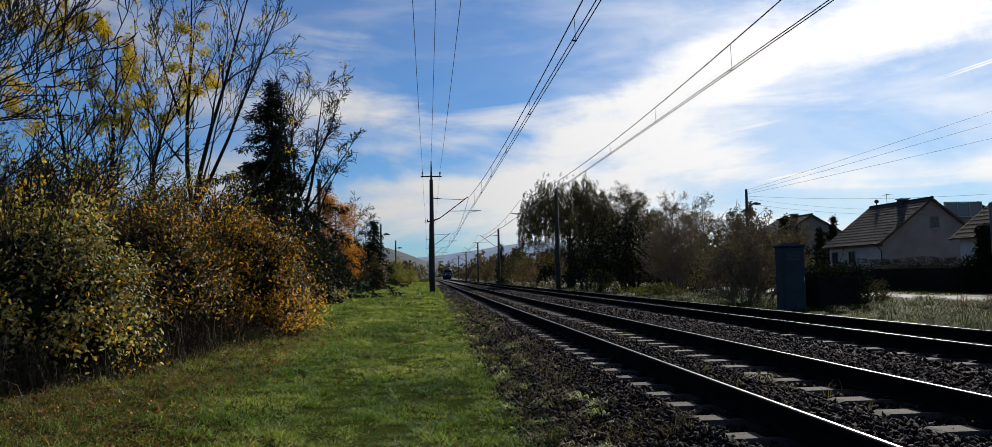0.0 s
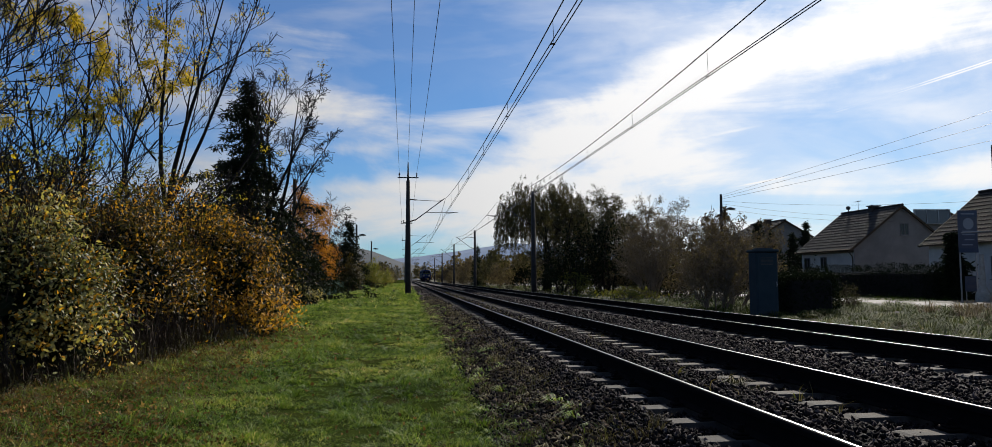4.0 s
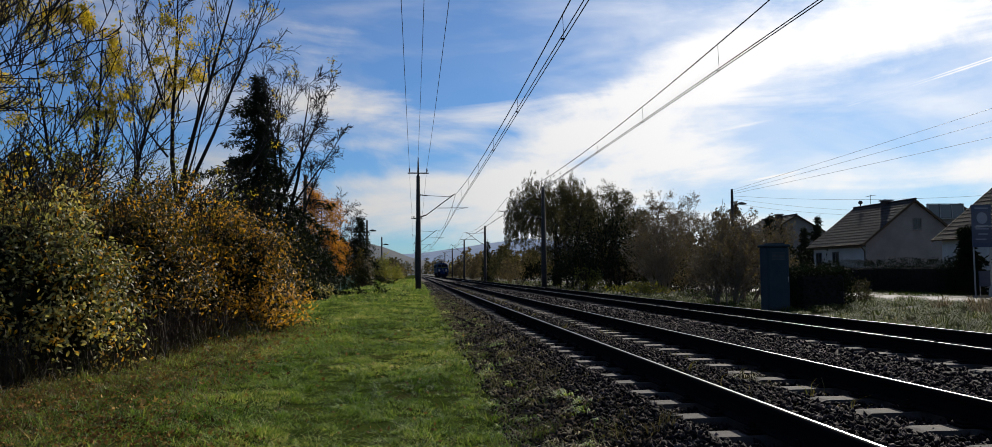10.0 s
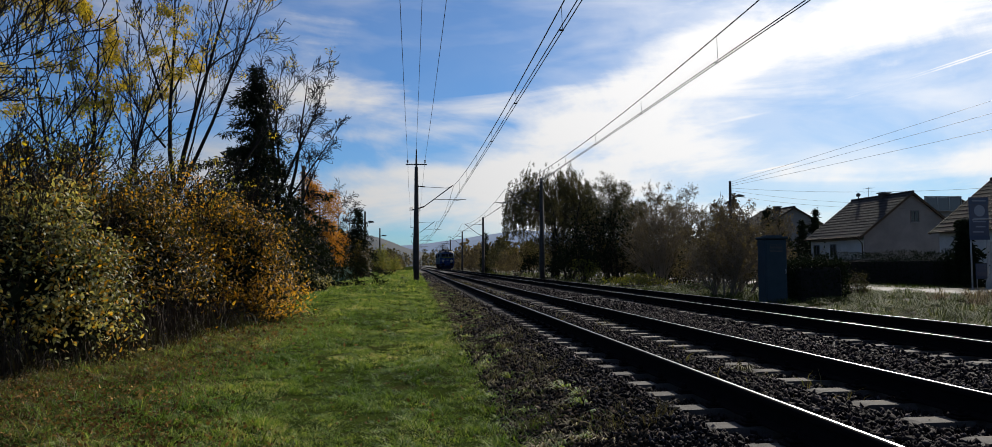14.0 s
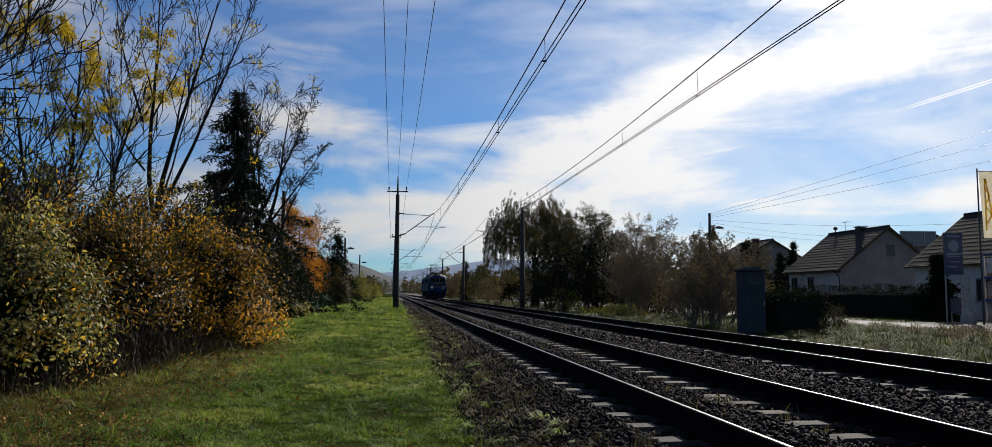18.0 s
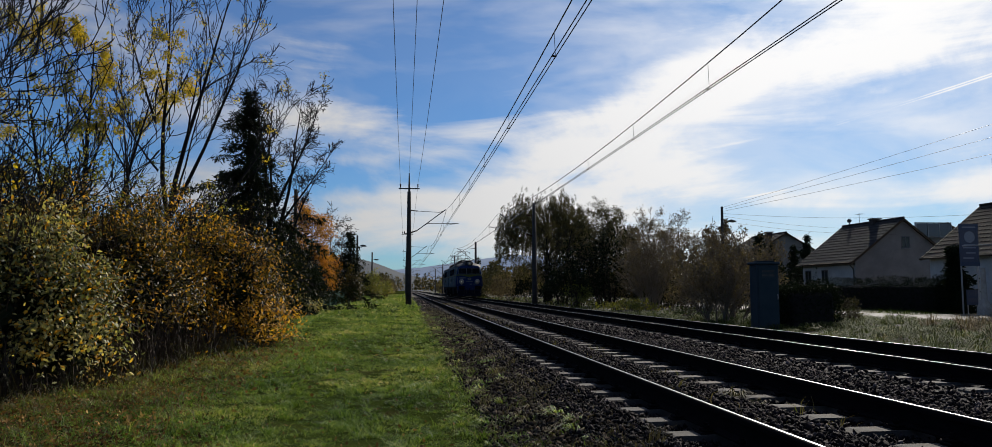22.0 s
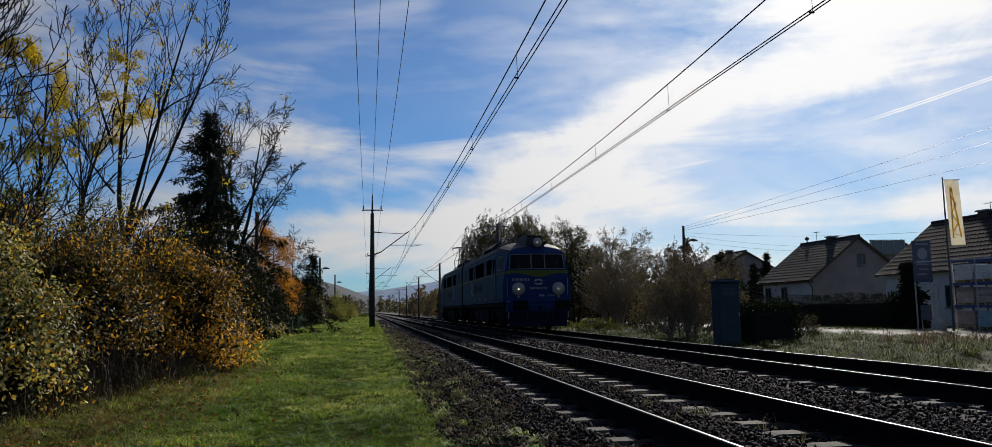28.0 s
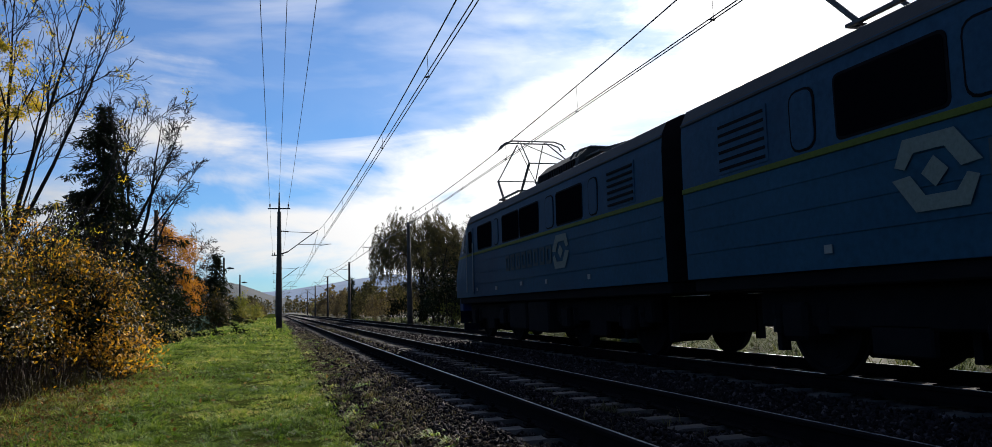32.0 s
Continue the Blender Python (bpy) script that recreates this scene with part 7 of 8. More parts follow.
def pantograph(loco, y, up, label):
    """A diamond pantograph; up: raised to the wire or folded."""
    p = part("pantograph", Bits_box(-0.75, y - 0.95, 3.97, 0.75, y + 0.95, 4.01, True), STEEL, loco, label)
    for sx in (-0.62, 0.62):
        for sy in (-0.8, 0.8):
            b = Bits()
            insulator(b, (sx, y + sy, 3.78), (sx, y + sy, 3.98), 0.07, 3)
            part("insulator", b, PORCELAIN, p)

    def rod(name, a, c, radius):
        b = Bits()
        b.tube([a, c], radius, 6)
        part(name, b, STEEL, p)

    if up:
        zk, zt, yk = 4.64, 5.52, 1.52
        for sx in (-0.62, 0.62):
            for sy in (-1, 1):
                rod("lower_arm", (sx, y + sy * 0.85, 4.0), (sx * 0.95, y + sy * yk, zk), 0.035)
                rod("upper_arm", (sx * 0.95, y + sy * yk, zk), (sx * 0.62, y + sy * 0.16, zt - 0.05), 0.018)
        for sy in (-1, 1):
            rod("cross_tube", (-0.59, y + sy * yk, zk), (0.59, y + sy * yk, zk), 0.018)
            rod("diagonal_stay", (-0.59, y + sy * yk, zk), (0.38, y + sy * 0.16, zt - 0.05), 0.012)
    else:
        zt = 4.22
        for sx in (-0.62, 0.62):
            for sy, zk in ((-1, 4.36), (1, 4.12)):
                rod("lower_arm", (sx, y + sy * 0.15, 4.02), (sx * 0.3, y + sy * 1.45, zk), 0.03)
                rod("upper_arm", (sx * 0.3, y + sy * 1.45, zk), (sx * 0.62, y + sy * 0.16, zt - 0.05), 0.018)
        for sy, zk in ((-1, 4.36), (1, 4.12)):
            rod("cross_tube", (-0.19, y + sy * 1.45, zk), (0.19, y + sy * 1.45, zk), 0.022)
    head = Bits()
    for sy in (-0.16, 0.16):
        head.tube([(-0.95, y + sy, zt - 0.22), (-0.86, y + sy, zt - 0.08), (-0.62, y + sy, zt), (0.62, y + sy, zt), (0.86, y + sy, zt - 0.08), (0.95, y + sy, zt - 0.22)], 0.022, 6)
    for sx in (-0.4, 0.4):
        head.tube([(sx, y - 0.16, zt), (sx, y + 0.16, zt)], 0.015, 5)
    part("collector_head", head, STEEL, p)
    return p


def Bits_box(x0, y0, z0, x1, y1, z1, frame_only=False):
    b = Bits()
    if frame_only:
        for sx in (x0, x1 - 0.06):
            b.box(sx, y0, z0, sx + 0.06, y1, z1)
        for sy in (y0, y1 - 0.06):
            b.box(x0 + 0.06, sy, z0, x1 - 0.06, sy + 0.06, z1)
    else:
        b.box(x0, y0, z0, x1, y1, z1, 0.02)
    return b


WHEELSETS, SECTIONS = [], []
WHEEL_BITS = Bits()
for s in (-1, 1):
    WHEEL_BITS.spin((s * 0.7525, 0, 0), (s, 0, 0), [(0.20, -0.07), (0.52, -0.05), (0.655, -0.068), (0.655, -0.04), (0.627, -0.036), (0.622, 0.065), (0.56, 0.068), (0.54, 0.03), (0.22, 0.02), (0.20, 0.09)], 24)
    for k in range(6):
        a = k * math.pi / 3
        WHEEL_BITS.spin((s * 0.775, 0.38 * math.cos(a), 0.38 * math.sin(a)), (s, 0, 0), [(0.07, 0.0), (0.06, 0.02)], 8)
WHEEL_BITS.tube([(-0.72, 0, 0), (0.72, 0, 0)], 0.09, 10)
WHEEL_MESH = None


def locomotive(turned, label, panto_up, panto_down, windows):
    """One cab section, its nose at y = 0 looking to -y."""
    global WHEEL_MESH
    if WHEEL_MESH is None:
        WHEEL_MESH = WHEEL_BITS.mesh("wheelset", UNDER)
    loco = thing("locomotive_section", (T2, 0, 0), label, "locomotive", "sections of the twin locomotive")
    full = PROFILE + [(-x, z) for x, z in PROFILE[-2::-1]]
    low = [p for p in PROFILE if p[1] <= 2.5]
    # lower and upper body sides, roof, front
    for s in (1, -1):
        b = Bits()
        shell(b, [(s * x, z) for x, z in low], BODY)
        part("lower_body_side", b, SIDE_BLUE, loco, "dull teal-blue lower body side")
        b = Bits()
        shell(b, [(s * x, z) for x, z in PROFILE if 2.4 <= z <= 3.45], BODY)
        part("upper_body_side", b, SIDE_GREY, loco, "grey-blue upper body side")
    b = Bits()
    shell(b, [p for p in full if p[1] >= 3.42], BODY)
    part("roof", b, ROOF_GREY, loco, smooth=True)
    b = Bits()
    zs = [1.2, 1.5, 1.8, 2.1, 2.44, 2.7, 2.95, 3.20, 3.42, 3.60, 3.72, 3.81, 3.86, 3.88]
    n = 14
    grid = []
    for z in zs:
        hw = half_width(z) if z < 3.88 else 0.0
        hw, zc = cab_point(hw, z)
        grid.append([(hw * (2 * i / n - 1), nose(hw * (2 * i / n - 1), zc), zc) for i in range(n + 1)])
    for a, c in zip(grid, grid[1:]):
        for i in range(n):
            b.face([a[i], a[i + 1], c[i + 1], c[i]])
    part("front_panel", b, NAVY, loco, "dark blue cab front", smooth=True)
    b = Bits()
    b.face([(x, BODY, z) for x, z in [(1.475, 1.2)] + PROFILE[1:] + [(-x, z) for x, z in PROFILE[-2::-1]]])
    b.box(-0.55, BODY + 0.005, 1.0, 0.55, BODY + 0.28, 3.3, 0.05)
    part("gangway", b, UNDER, loco, "dark gangway bellows")
    for s in (1, -1):
        b = Bits()
        b.box(s * 1.492 - 0.012, 1.9, 2.40, s * 1.492 + 0.012, BODY, 2.47, 0.004)
        c = cab_point(1.485, 2.43)
        y0 = nose(*c)
        for o in (0.0, 0.012):
            b.face([(s * (c[0] + o), y0 + 0.01, 2.40), (s * (1.492 + o), 1.9, 2.40), (s * (1.492 + o), 1.9, 2.47), (s * (c[0] + o), y0 + 0.01, 2.47)])
        part("side_stripe", b, LIVERY_GREEN, loco, "yellow-green stripe below the windows")
        b = Bits()
        b.box(s * 1.46 - 0.02, 1.9, 3.36, s * 1.46 + 0.025, BODY, 3.40, 0.005)
        part("roof_gutter", b, ROOF_GREY, loco)
    b = Bits()
    n = 20
    for i in range(n):
        x0, x1 = -1.33 + 2.66 * i / n, -1.33 + 2.66 * (i + 1) / n
        lo = lambda x: 2.36 - 0.13 * math.exp(-((abs(x) - 0.0) / 0.45) ** 2) + 0.05 * (abs(x) > 0.5) * math.sin((abs(x) - 0.5) * 3.4)
        b.face([(x0, nose(x0, lo(x0)) - 0.008, lo(x0)), (x1, nose(x1, lo(x1)) - 0.008, lo(x1)), (x1, nose(x1, 2.52) - 0.008, 2.52), (x0, nose(x0, 2.52) - 0.008, 2.52)])
    part("front_band", b, LIVERY_GREEN, loco, "wavy green band below the windscreens")
    # windscreens
    for x0, x1, sl in ((-1.17, -0.32, 0.06), (-0.26, 0.26, 0.0), (0.32, 1.17, 0.06)):
        b = Bits()
        nose_patch(b, x0 - 0.035, x1 + 0.035, 2.57, 3.22, 0.012, 6, 4, sl)
        fr = part("windscreen", b, RUBBER_GREY, loco)
        b = Bits()
        nose_patch(b, x0, x1, 2.60, 3.19, 0.022, 6, 4, sl)
        part("pane", b, CAB_GLASS, fr)
    for x in (-0.75, 0.75):
        b = Bits()
        b.tube([(x, nose(x, 2.58) - 0.05, 2.56), (x * 1.15, nose(x * 1.15, 3.0) - 0.06, 3.02)], 0.008, 4)
        part("wiper", b, STEEL, loco)
    # lamps
    for x, z, r in ((-0.85, 1.74, 0.27), (0.85, 1.74, 0.27), (0.03, 3.71, 0.24)):
        y = nose(x, z) if z < 3 else 0.34
        b = Bits()
        b.spin((x, y + 0.10, z), (0, -1, 0), [(r * 0.80, 0), (r, 0.08), (r, 0.24), (r * 0.86, 0.27), (r * 0.80, 0.25)], 28)
        lamp = part("headlight", b, LAMP_RING if z < 3 else ROOF_GREY, loco, smooth=False)
        b = Bits()
        b.spin((x, y - 0.10, z), (0, -1, 0), [(r * 0.86, 0.0), (r * 0.84, 0.055), (r * 0.5, 0.10), (0.02, 0.115)], 28)
        part("lens", b, LAMP_GLASS, lamp, smooth=True)
        b = Bits()
        b.spin((x - 0.02, y - 0.20, z - 0.01), (0, -1, 0), [(0.045, 0.0), (0.035, 0.03)], 10)
        part("bulb", b, BULB if x < 0 else DIM_BULB, lamp)
        if z < 3:
            b = Bits()
            b.box(x - 0.04, y - 0.12, z - r - 0.10, x + 0.04, y - 0.02, z - r - 0.02, 0.01)
            part("marker", b, LAMP_RING, lamp)
    # roof box with its lamp housing
    b = Bits()
    k = len(b.v)
    low_r = [(-0.46, 0.34, 3.44), (0.40, 0.34, 3.44), (0.46, 2.3, 3.82), (-0.50, 2.3, 3.82)]
    top_r = [(-0.36, 0.46, 4.04), (0.26, 0.46, 4.04), (0.32, 1.5, 4.14), (-0.38, 1.5, 4.14)]
    b.face(low_r[::-1])
    b.face(top_r)
    for i in range(4):
        j = (i + 1) % 4
        b.face([low_r[i], low_r[j], top_r[j], top_r[i]])
    box = part("roof_box", b, ROOF_GREY, loco, "dark roof box behind the top lamp")
    b = Bits()
    for i in range(6):
        b.box(-0.30 + i * 0.10, 0.43, 3.95, -0.24 + i * 0.10, 0.47, 4.01)
    part("box_slots", b, UNDER, box)
    b = Bits()
    b.spin((0.36, 0.36, 3.68), (0, -1, 0), [(0.05, 0), (0.07, 0.06), (0.07, 0.14)], 10)
    part("horn", b, UNDER, loco)
    # buffer beam, buffers, coupling, plough
    b = Bits()
    b.box(-1.32, 0.06, 0.78, 1.32, 0.5, 1.2, 0.03)
    part("buffer_beam", b, NAVY, loco)
    for x in (-0.875, 0.875):
        b = Bits()
        b.spin((x, 0.08, 1.06), (0, -1, 0), [(0.13, 0.0), (0.13, 0.32), (0.10, 0.33), (0.10, 0.50)], 16)
        bf = part("buffer", b, UNDER, loco, smooth=False)
        b = Bits()
        b.box(x - 0.32, -0.56, 0.86, x + 0.32, -0.50, 1.26, 0.05)
        part("buffer_head", b, UNDER, bf)
    b = Bits()
    b.tube([(0, 0.08, 1.0), (0, -0.3, 0.95), (0, -0.42, 0.7), (0.03, -0.3, 0.5)], 0.05, 8)
    b.tube([(0, -0.38, 0.9), (0.0, -0.45, 0.55)], 0.035, 6)
    part("coupling", b, UNDER, loco)
    for x in (-0.5, -0.32, 0.36, 0.54):
        b = Bits()
        b.tube([(x, 0.05, 0.98), (x, -0.14, 0.9), (x * 1.05, -0.16, 0.62), (x, -0.02, 0.45)], 0.022, 6)
        part("brake_hose", b, HOSE, loco)
    b = Bits()
    nose_patch(b, -1.36, 1.36, 0.42, 0.80, 0.02, 12, 2)
    nose_patch(b, -1.24, 1.24, 0.17, 0.418, 0.05, 12, 2)
    part("plough", b, SKIRT, loco, "rounded dark blue skirt and plough")
    for x in (-1.27, 1.27):
        b = Bits()
        for dx in (-0.04, 0.04):
            b.tube([(x + dx, 0.16, 1.22), (x, 0.10, 1.02)], 0.018, 5)
        b.tube([(x, 0.10, 1.02), (x, 0.10, 0.52)], 0.022, 6)
        b.tube([(x - 0.05, 0.16, 1.24), (x + 0.05, 0.16, 1.24)], 0.018, 5)
        part("corner_handle", b, LETTER, loco, "pale forked grab handle at the corner")
    for s in (-1, 1):
        b = Bits()
        x = s * 1.30
        b.tube([(x, nose(x, 2.2) - 0.06, 2.2), (x, nose(x, 1.6) - 0.06, 1.45)], 0.014, 5)
        part("hand_rail", b, LETTER, loco)
    # plain shapes for the mark, the name and the numbers on the front
    for i in range(9):
        b = Bits()
        x0 = -0.36 + i * 0.083
        nose_patch(b, x0, x0 + 0.05, 1.72, 1.82, 0.006, 1, 1)
        part("front_letter", b, LETTER, loco, "pale letter shape")
    for x0, x1, z0, z1 in [(-1.08 + i * 0.105, -1.02 + i * 0.105, 2.08, 2.19) for i in range(7)] + [(0.02, 0.24, 1.42, 1.5), (0.38, 0.8, 1.47, 1.49), (0.38, 0.8, 1.43, 1.45)]:
        b = Bits()
        nose_patch(b, x0, x1, z0, z1, 0.006, 1 if x1 - x0 < 0.1 else 2, 1)
        part("marking_bar", b, LETTER, loco, "pale marking bar")
    b = Bits()
    for a0, a1 in ((20, 160), (200, 340)):
        for k in range(8):
            p, q = radians(a0 + (a1 - a0) * k / 8), radians(a0 + (a1 - a0) * (k + 1) / 8)
            ring = []
            for rr_, t in ((0.17, p), (0.17, q), (0.09, q), (0.09, p)):
                ring.append((0.0 + 1.2 * rr_ * math.cos(t), nose(0, 2.03) - 0.006, 2.03 + 0.75 * rr_ * math.sin(t)))
            b.face(ring)
    part("front_mark", b, YELLOW, loco, "two faded yellow curved shapes")
    # cab and side windows on both flanks
    for s in (-1, 1):
        tilt = Matrix.Translation((s * 1.405, 1.22, 2.86)) @ pose(0, 0, 0, 0, -s * 8.0, -s * 7.5)
        b = Bits()
        rounded(b, s, -0.35, 0.35, -0.31, 0.31, -0.03, 0.05, 0.06)
        fr = part("cab_side_window", b, RUBBER_GREY, loco, at=tilt)
        b = Bits()
        rounded(b, s, -0.30, 0.30, -0.26, 0.265, 0.0, 0.032, 0.05)
        part("pane", b, CAB_GLASS, fr)
        b = Bits()
        b.box(s * 1.495 - 0.01, 2.05, 1.28, s * 1.495 + 0.004, 2.68, 3.2, 0.004)
        dr = part("cab_door", b, SIDE_BLUE, loco)
        b = Bits()
        rounded(b, s, 2.17, 2.56, 2.50, 3.12, 1.50, 0.012, 0.08)
        part("pane", b, SIDE_GLASS, dr)
        for y in (1.98, 2.75):
            b = Bits()
            b.tube([(s * 1.54, y, 1.35), (s * 1.54, y, 2.75)], 0.014, 5)
            part("hand_rail", b, LETTER, loco)
        for y0, y1, dark in windows:
            b = Bits()
            if dark:
                rounded(b, s, y0 - 0.035, y1 + 0.035, 2.50, 3.20, 1.478, 0.010, 0.08)
                wn = part("side_window", b, UNDER, loco, "dark rubber window surround")
                b = Bits()
                rounded(b, s, y0, y1, 2.535, 3.165, 1.478, 0.018, 0.06)
                part("pane", b, SIDE_GLASS, wn)
            else:
                rounded(b, s, y0 - 0.03, y1 + 0.03, 2.50, 3.20, 1.478, 0.010, 0.14)
                hatch = part("side_hatch", b, UNDER, loco, "dark seal round a hatch")
                b = Bits()
                rounded(b, s, y0, y1, 2.53, 3.17, 1.478, 0.018, 0.12)
                part("hatch_cover", b, SIDE_GREY, hatch)
        b = Bits()
        b.box(s * 1.484 - 0.01, 12.4, 2.52, s * 1.484 + 0.008, 13.5, 3.20)
        grille = part("side_grille", b, SIDE_GREY, loco)
        for i in range(6):
            b = Bits()
            b.box(s * 1.488 - 0.01, 12.45, 2.56 + i * 0.11, s * 1.488 + 0.022, 13.45, 2.60 + i * 0.11)
            part("slat", b, UNDER, grille)
        for z in (1.55, 1.86, 2.17):
            b = Bits()
            b.box(s * 1.486 - 0.008, 2.9, z, s * 1.486 + 0.010, BODY - 0.1, z + 0.022)
            part("side_rib", b, SIDE_BLUE, loco)
        # plain shapes for the mark and name on the flank
        b = Bits()
        sc = 1.0
        cy, cz = 10.0, 1.98
        for way in (1, -1):
            for shape in (((-0.50, 0.02), (-0.24, 0.34), (-0.12, 0.20), (-0.28, 0.0)), ((-0.24, 0.34), (0.34, 0.34), (0.22, 0.20), (-0.12, 0.20)), ((0.34, 0.34), (0.46, 0.10), (0.34, 0.06), (0.22, 0.20))):
                b.face([(s * 1.507, cy + way * p, cz + way * q) for p, q in shape])
        b.face([(s * 1.507, cy + 0.15, cz), (s * 1.507, cy, cz + 0.14), (s * 1.507, cy - 0.15, cz), (s * 1.507, cy, cz - 0.14)])
        part("side_mark", b, SIDE_MARK, loco, "two pale curved shapes round a lozenge")
        b = Bits()
        for i in range(8):
            y0 = 6.05 + i * 0.44
            for da, db, za, zb in ((0, 0.08, 0, 0.38), (0.08, 0.31, 0.31, 0.38), (0.08, 0.31, 0.0, 0.07), (0.24, 0.31, 0.07, 0.31)):
                b.box(s * 1.50 - 0.004, y0 + da, 1.77 + za, s * 1.50 + 0.007, y0 + db, 1.77 + zb)
        part("side_lettering", b, SIDE_LETTER, loco, "pale worn letter shapes")
        for y, z, w_ in ((9.0, 1.36, 0.12), (7.2, 1.38, 0.16), (5.0, 1.34, 0.2), (3.0, 1.36, 0.12), (11.4, 1.36, 0.12)):
            b = Bits()
            b.box(s * 1.50 - 0.004, y, z, s * 1.50 + 0.006, y + w_, z + 0.09)
            part("marking_plate", b, LETTER, loco, "small pale marking plate")
    # frame, boxes, bogies
    b = Bits()
    b.box(-1.40, 0.5, 1.02, 1.40, BODY - 0.05, 1.2, 0.02)
    part("frame", b, UNDER, loco)
    for y0, y1, z0 in ((5.6, 7.0, 0.34), (7.15, 8.6, 0.30)):
        for s in (-1, 1):
            b = Bits()
            b.box(min(s * 0.75, s * 1.32), y0, z0, max(s * 0.75, s * 1.32), y1, 1.01, 0.04)
            part("equipment_box", b, UNDER, loco)
    for yc in (3.15, 10.95):
        b = Bits()
        b.box(-0.95, yc - 0.35, 0.6, 0.95, yc + 0.35, 0.95, 0.03)
        bogie = part("bogie", b, UNDER, loco)
        for side in (-1, 1):
            b = Bits()
            b.box(-0.56, min(side * 0.45, side * 1.36) + yc, 0.20, 0.56, max(side * 0.45, side * 1.36) + yc, 0.96, 0.12)
            part("traction_motor", b, UNDER, bogie)
            b = Bits()
            b.box(-0.72, yc + side * 2.30 - 0.09, 0.36, 0.72, yc + side * 2.30 + 0.09, 0.90, 0.03)
            part("end_beam", b, UNDER, bogie)
        for s in (-1, 1):
            b = Bits()
            b.box(s * 1.05 - 0.10, yc - 2.3, 0.56, s * 1.05 + 0.10, yc + 2.3, 1.00, 0.03)
            part("side_frame", b, UNDER, bogie)
            for dy in (-1.525, 1.525):
                b = Bits()
                b.box(s * 1.12 - 0.14, yc + dy - 0.22, 0.42, s * 1.12 + 0.14, yc + dy + 0.22, 0.86, 0.05)
                part("axle_box", b, UNDER, bogie)
                for o in (-0.42, 0.42):
                    b = Bits()
                    b.spin((s * 1.10, yc + dy + o, 0.50), (0, 0, 1), [(0.10, 0.0), (0.11, 0.08), (0.09, 0.16), (0.11, 0.24), (0.10, 0.34)], 10)
                    part("spring", b, UNDER, bogie)
            b = Bits()
            b.box(s * 1.1 - 0.05, yc - 0.4, 0.30, s * 1.1 + 0.05, yc + 0.4, 0.62, 0.02)
            part("sand_box", b, UNDER, bogie)
            for dy in (-2.35, -0.62, 0.62, 2.35):
                b = Bits()
                b.box(s * 0.80 - 0.07, yc + dy - 0.05, 0.25, s * 0.80 + 0.07, yc + dy + 0.05, 0.95, 0.01)
                part("brake_block", b, UNDER, bogie)
        for dy in (-1.525, 1.525):
            wh = part("wheelset", WHEEL_MESH, None, bogie, at=(0, yc + dy, 0.625))
            WHEELSETS.append((wh, -1 if turned else 1))
    # roof gear
    b = Bits()
    b.prism([(-0.95, 3.70), (0.95, 3.70), (0.86, 4.02), (0.60, 4.25), (-0.60, 4.25), (-0.86, 4.02)], 6.9, 9.65)
    hood = part("resistor_hood", b, ROOF_GREY, loco, "long louvred roof hood")
    for i in range(16):
        for x0 in (-0.93, 0.885):
            b = Bits()
            b.box(x0, 7.1 + i * 0.15, 3.80, x0 + 0.045, 7.2 + i * 0.15, 3.98)
            part("slat", b, UNDER, hood)
    for sx in (-0.45, 0.45):
        for y0, y1, posts in ((2.4, 6.9, (2.6, 3.8, 5.0, 6.2)), (9.7, 13.8, (9.9, 11.0, 12.2, 13.4))):
            b = Bits()
            b.box(sx - 0.03, y0, 3.96, sx + 0.03, y1, 3.99)
            bar = part("roof_bar", b, STEEL, loco)
            for y in posts:
                b = Bits()
                b.tube([(sx, y, 3.80), (sx, y, 3.97)], 0.03, 6)
                part("bar_support", b, STEEL, bar)
    b = Bits()
    for y in (6.35, 6.6):
        insulator(b, (-0.5, y, 3.82), (-0.5, y, 4.3), 0.09, 3)
        insulator(b, (0.3, y, 3.84), (0.3, y, 4.25), 0.09, 3)
    b.tube([(-0.5, 6.35, 4.28), (-0.4, 6.0, 4.38), (-0.3, 5.7, 4.1)], 0.02, 5)
    b.tube([(-0.5, 6.6, 4.28), (0.3, 6.6, 4.23)], 0.02, 5)
    part("breaker_gear", b, PORCELAIN, loco)
    pantograph(loco, panto_up, True, "raised diamond pantograph")
    pantograph(loco, panto_down, False, "folded diamond pantograph")
    loco["turned"], loco["back"] = (180.0, 29.5) if turned else (0.0, 0.0)
    SECTIONS.append(loco)
    return loco


SIDE_OPENINGS = [(3.2, 4.67, True), (4.97, 5.35, False), (5.75, 7.13, True), (7.25, 8.62, True), (9.13, 9.6, False), (9.81, 11.2, True), (11.57, 11.95, False)]
locomotive(False, "leading section of a dark blue electric locomotive", 10.9, 4.3, SIDE_OPENINGS)
locomotive(True, "trailing section of a dark blue electric locomotive", 3.9, 9.5, SIDE_OPENINGS)
# nose position along the line, by seconds
TRAIN = [(0.0, 284.22), (3.0, 259.22), (6.0, 233.72), (9.0, 207.22), (13.0, 170.72), (16.0, 143.02), (19.0, 114.82), (21.0, 96.02), (23.0, 77.82), (25.0, 59.82), (27.5, 37.22), (28.5, 28.07), (29.0, 23.47), (29.5, 18.82), (30.0, 14.17), (30.5, 9.52), (31.0, 4.87), (31.5, 0.22), (32.0, -4.43)]


def train_at(t):
    return float(np.interp(t, [a for a, c in TRAIN], [c for a, c in TRAIN]))


PLUMAGE = plain("dark_plumage", (0.015, 0.015, 0.017), 0.6)
BIRDS = []


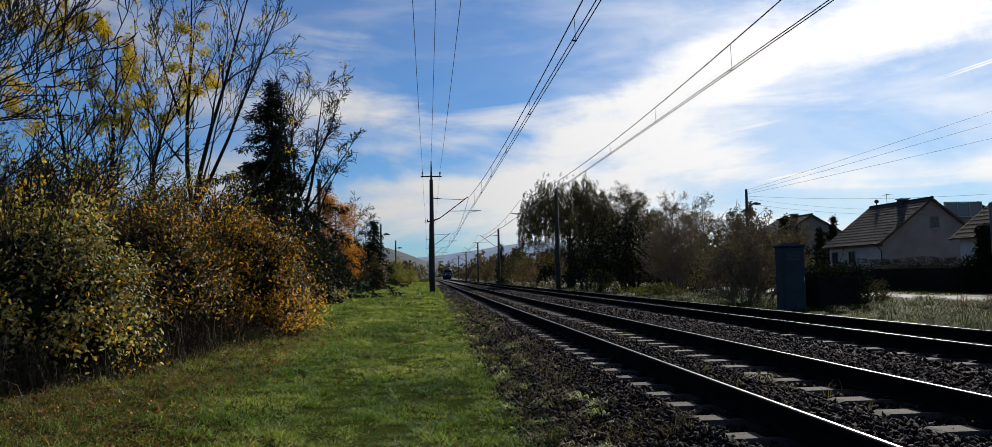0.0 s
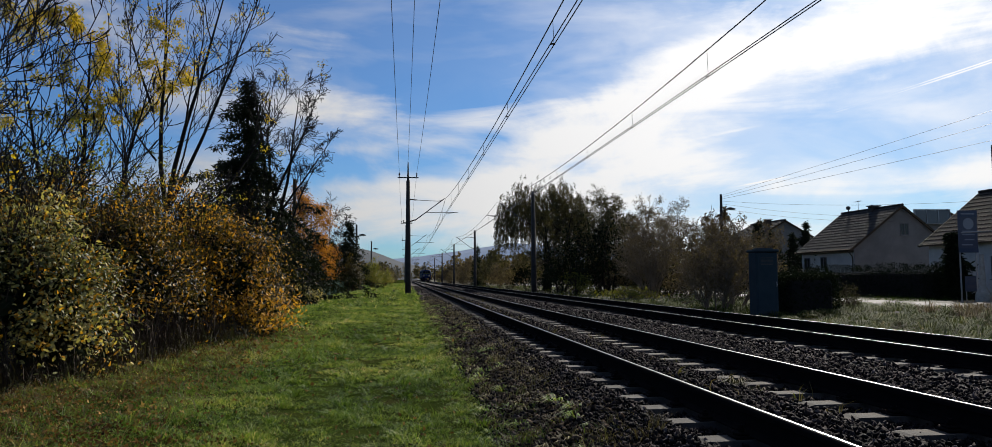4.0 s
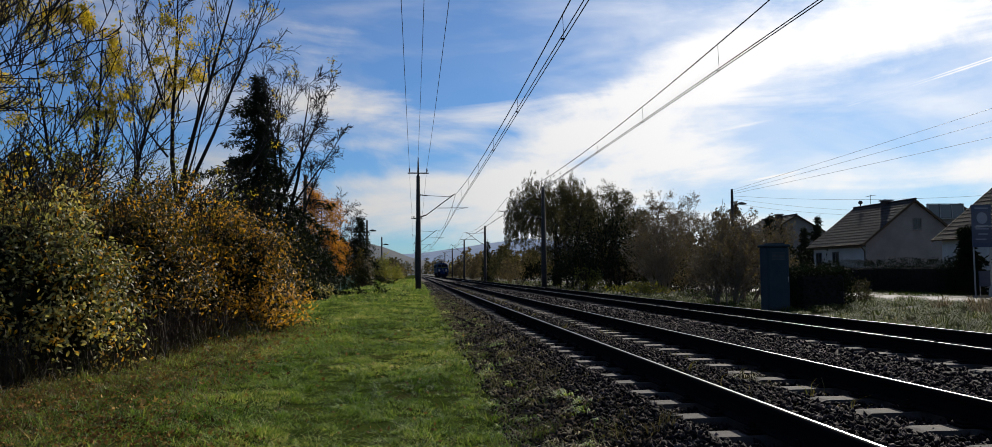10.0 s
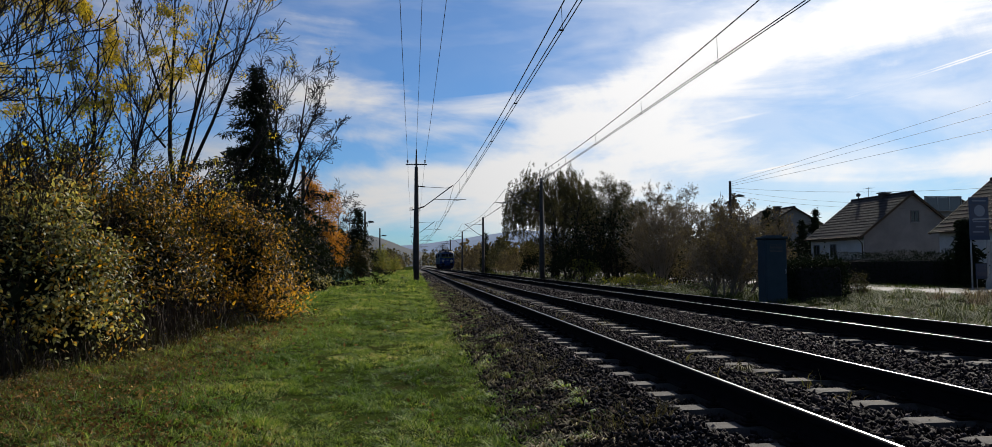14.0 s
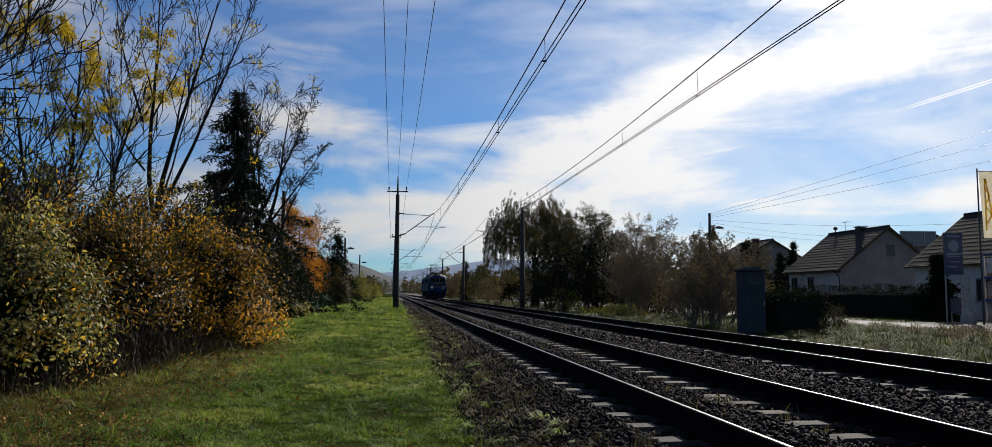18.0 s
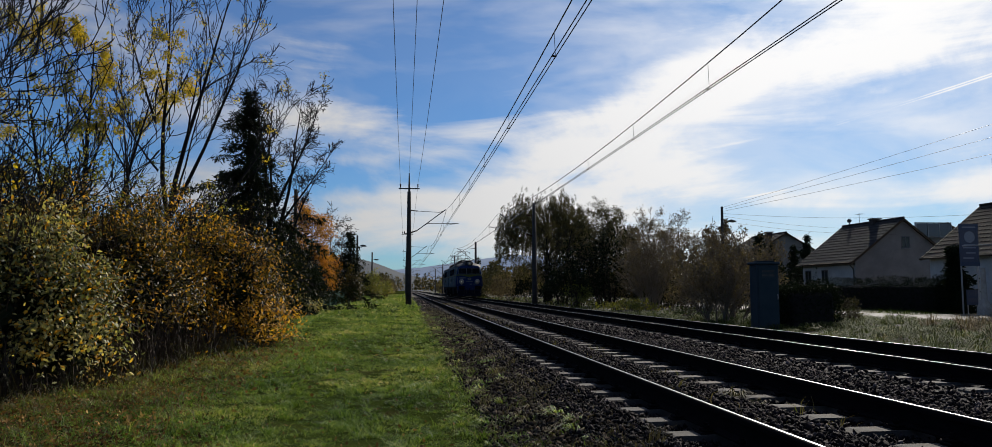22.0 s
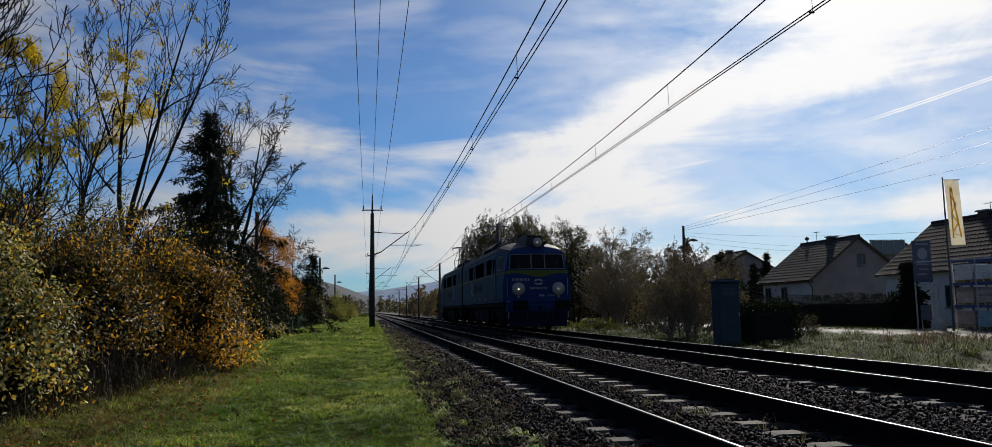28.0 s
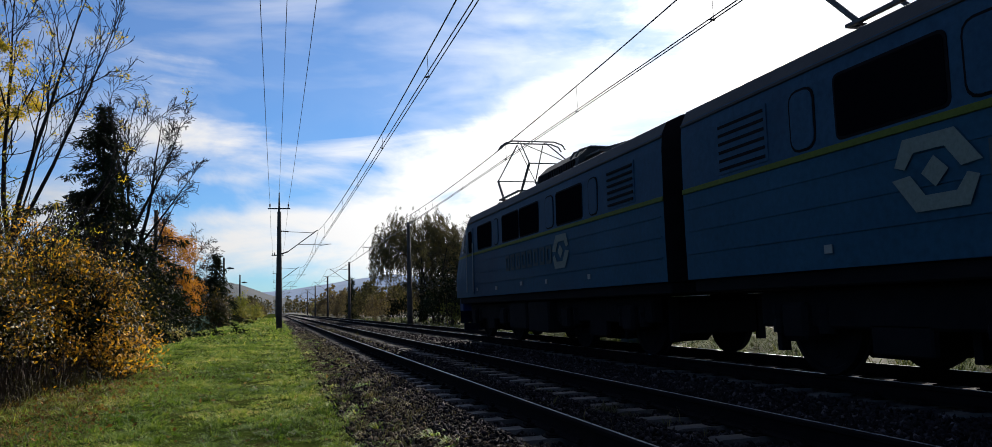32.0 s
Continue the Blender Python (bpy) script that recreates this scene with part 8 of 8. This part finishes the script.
def bird(label, path, beat, k=1.0):
    """A small dark bird: body, two wings and a tail; its wings beat between the two times."""
    t = thing("bird", (0, 0, 0), label, "bird")
    b = Bits()
    b.tube([(0, 0.17, 0.01), (0, 0.13, 0.012), (0, 0.07, 0.0), (0, -0.05, 0.0), (0, -0.14, 0.0)], [0.006, 0.028, 0.045, 0.042, 0.012], 8)
    part("body", b, PLUMAGE, t, smooth=True)
    b = Bits()
    b.prism([(-0.02, -0.004), (0.02, -0.004), (0.035, 0.004), (-0.035, 0.004)], -0.26, -0.12)
    part("tail", b, PLUMAGE, t)
    wings = []
    for s in (-1, 1):
        b = Bits()
        for z in (-0.004, 0.004):
            b.face([(s * 0.03, 0.08, z), (s * 0.18, 0.10, z), (s * 0.36, -0.02, z), (s * 0.20, -0.07, z), (s * 0.03, -0.06, z)])
        wings.append((part("wing", b, PLUMAGE, t), s))
    for ob in t.children:
        ob.data.transform(Matrix.Scale(k, 4))
    BIRDS.append((t, wings, path, beat))


bird("dark bird standing on the grass, then flying across the line", [(0.0, pose(-0.83, 66.6, -0.10, 0, 0, 30)), (16.5, pose(-0.83, 66.6, -0.10, 0, 0, 30)), (18.5, pose(4.22, 44.00, 1.96, 0, 0, 50)), (18.8, pose(1.19, 40.00, 2.59, 0, 0, 75)), (19.0, pose(0.67, 40.00, 3.21, 0, 0, 80)),
      (19.4, pose(-0.55, 40.00, 3.07, 0, 0, 80)), (19.8, pose(-5.0, 38.0, 0.6, 0, 0, 80)), (20.2, pose(-6.6, 30.5, 1.0, 0, 0, 90)), (32.0, pose(-6.6, 30.5, 1.0, 0, 0, 90))], (16.5, 20.2))
bird("small dark bird darting up over the line", [(0.0, pose(-5.2, 17.2, 1.2, 0, 0, -60)), (31.1, pose(-5.2, 17.2, 1.2, 0, 0, -60)), (31.3, pose(0.28, 12.00, 1.70, 0, 0, -75)), (31.4, pose(1.68, 12.00, 2.71, 0, 0, -75)), (31.5, pose(3.20, 12.00, 3.80, 0, 0, -75)), (31.6, pose(4.84, 12.00, 4.96, 0, 0, -75)), (31.7, pose(6.64, 12.00, 6.16, 0, 0, -75)), (32.0, pose(12.04, 12.00, 9.76, 0, 0, -75))], (31.1, 32.0), 0.32)


# ---- what moves ----
def motions():
    for section in SECTIONS:
        walk(section, [(t, pose(T2, y + section["back"], 0, 0, 0, section["turned"])) for t, y in TRAIN])
    times = [i / 10 for i in range(321)]
    for wheel, way in WHEELSETS:
        home = wheel.matrix_basis.translation.copy()
        walk(wheel, [(t, pose(home.x, home.y, home.z, way * math.degrees(train_at(t) / 0.625) % 360, 0, 0)) for t in times])
    for bird, wings, path, beat in BIRDS:
        walk(bird, path)
        for wing, s in wings:
            walk(wing, [(t, pose(0, 0, 0, 0, s * (38 if i % 2 else -22) if a <= t <= b else s * 62, 0)) for i, t in enumerate(times) for a, b in [beat]])


motions()
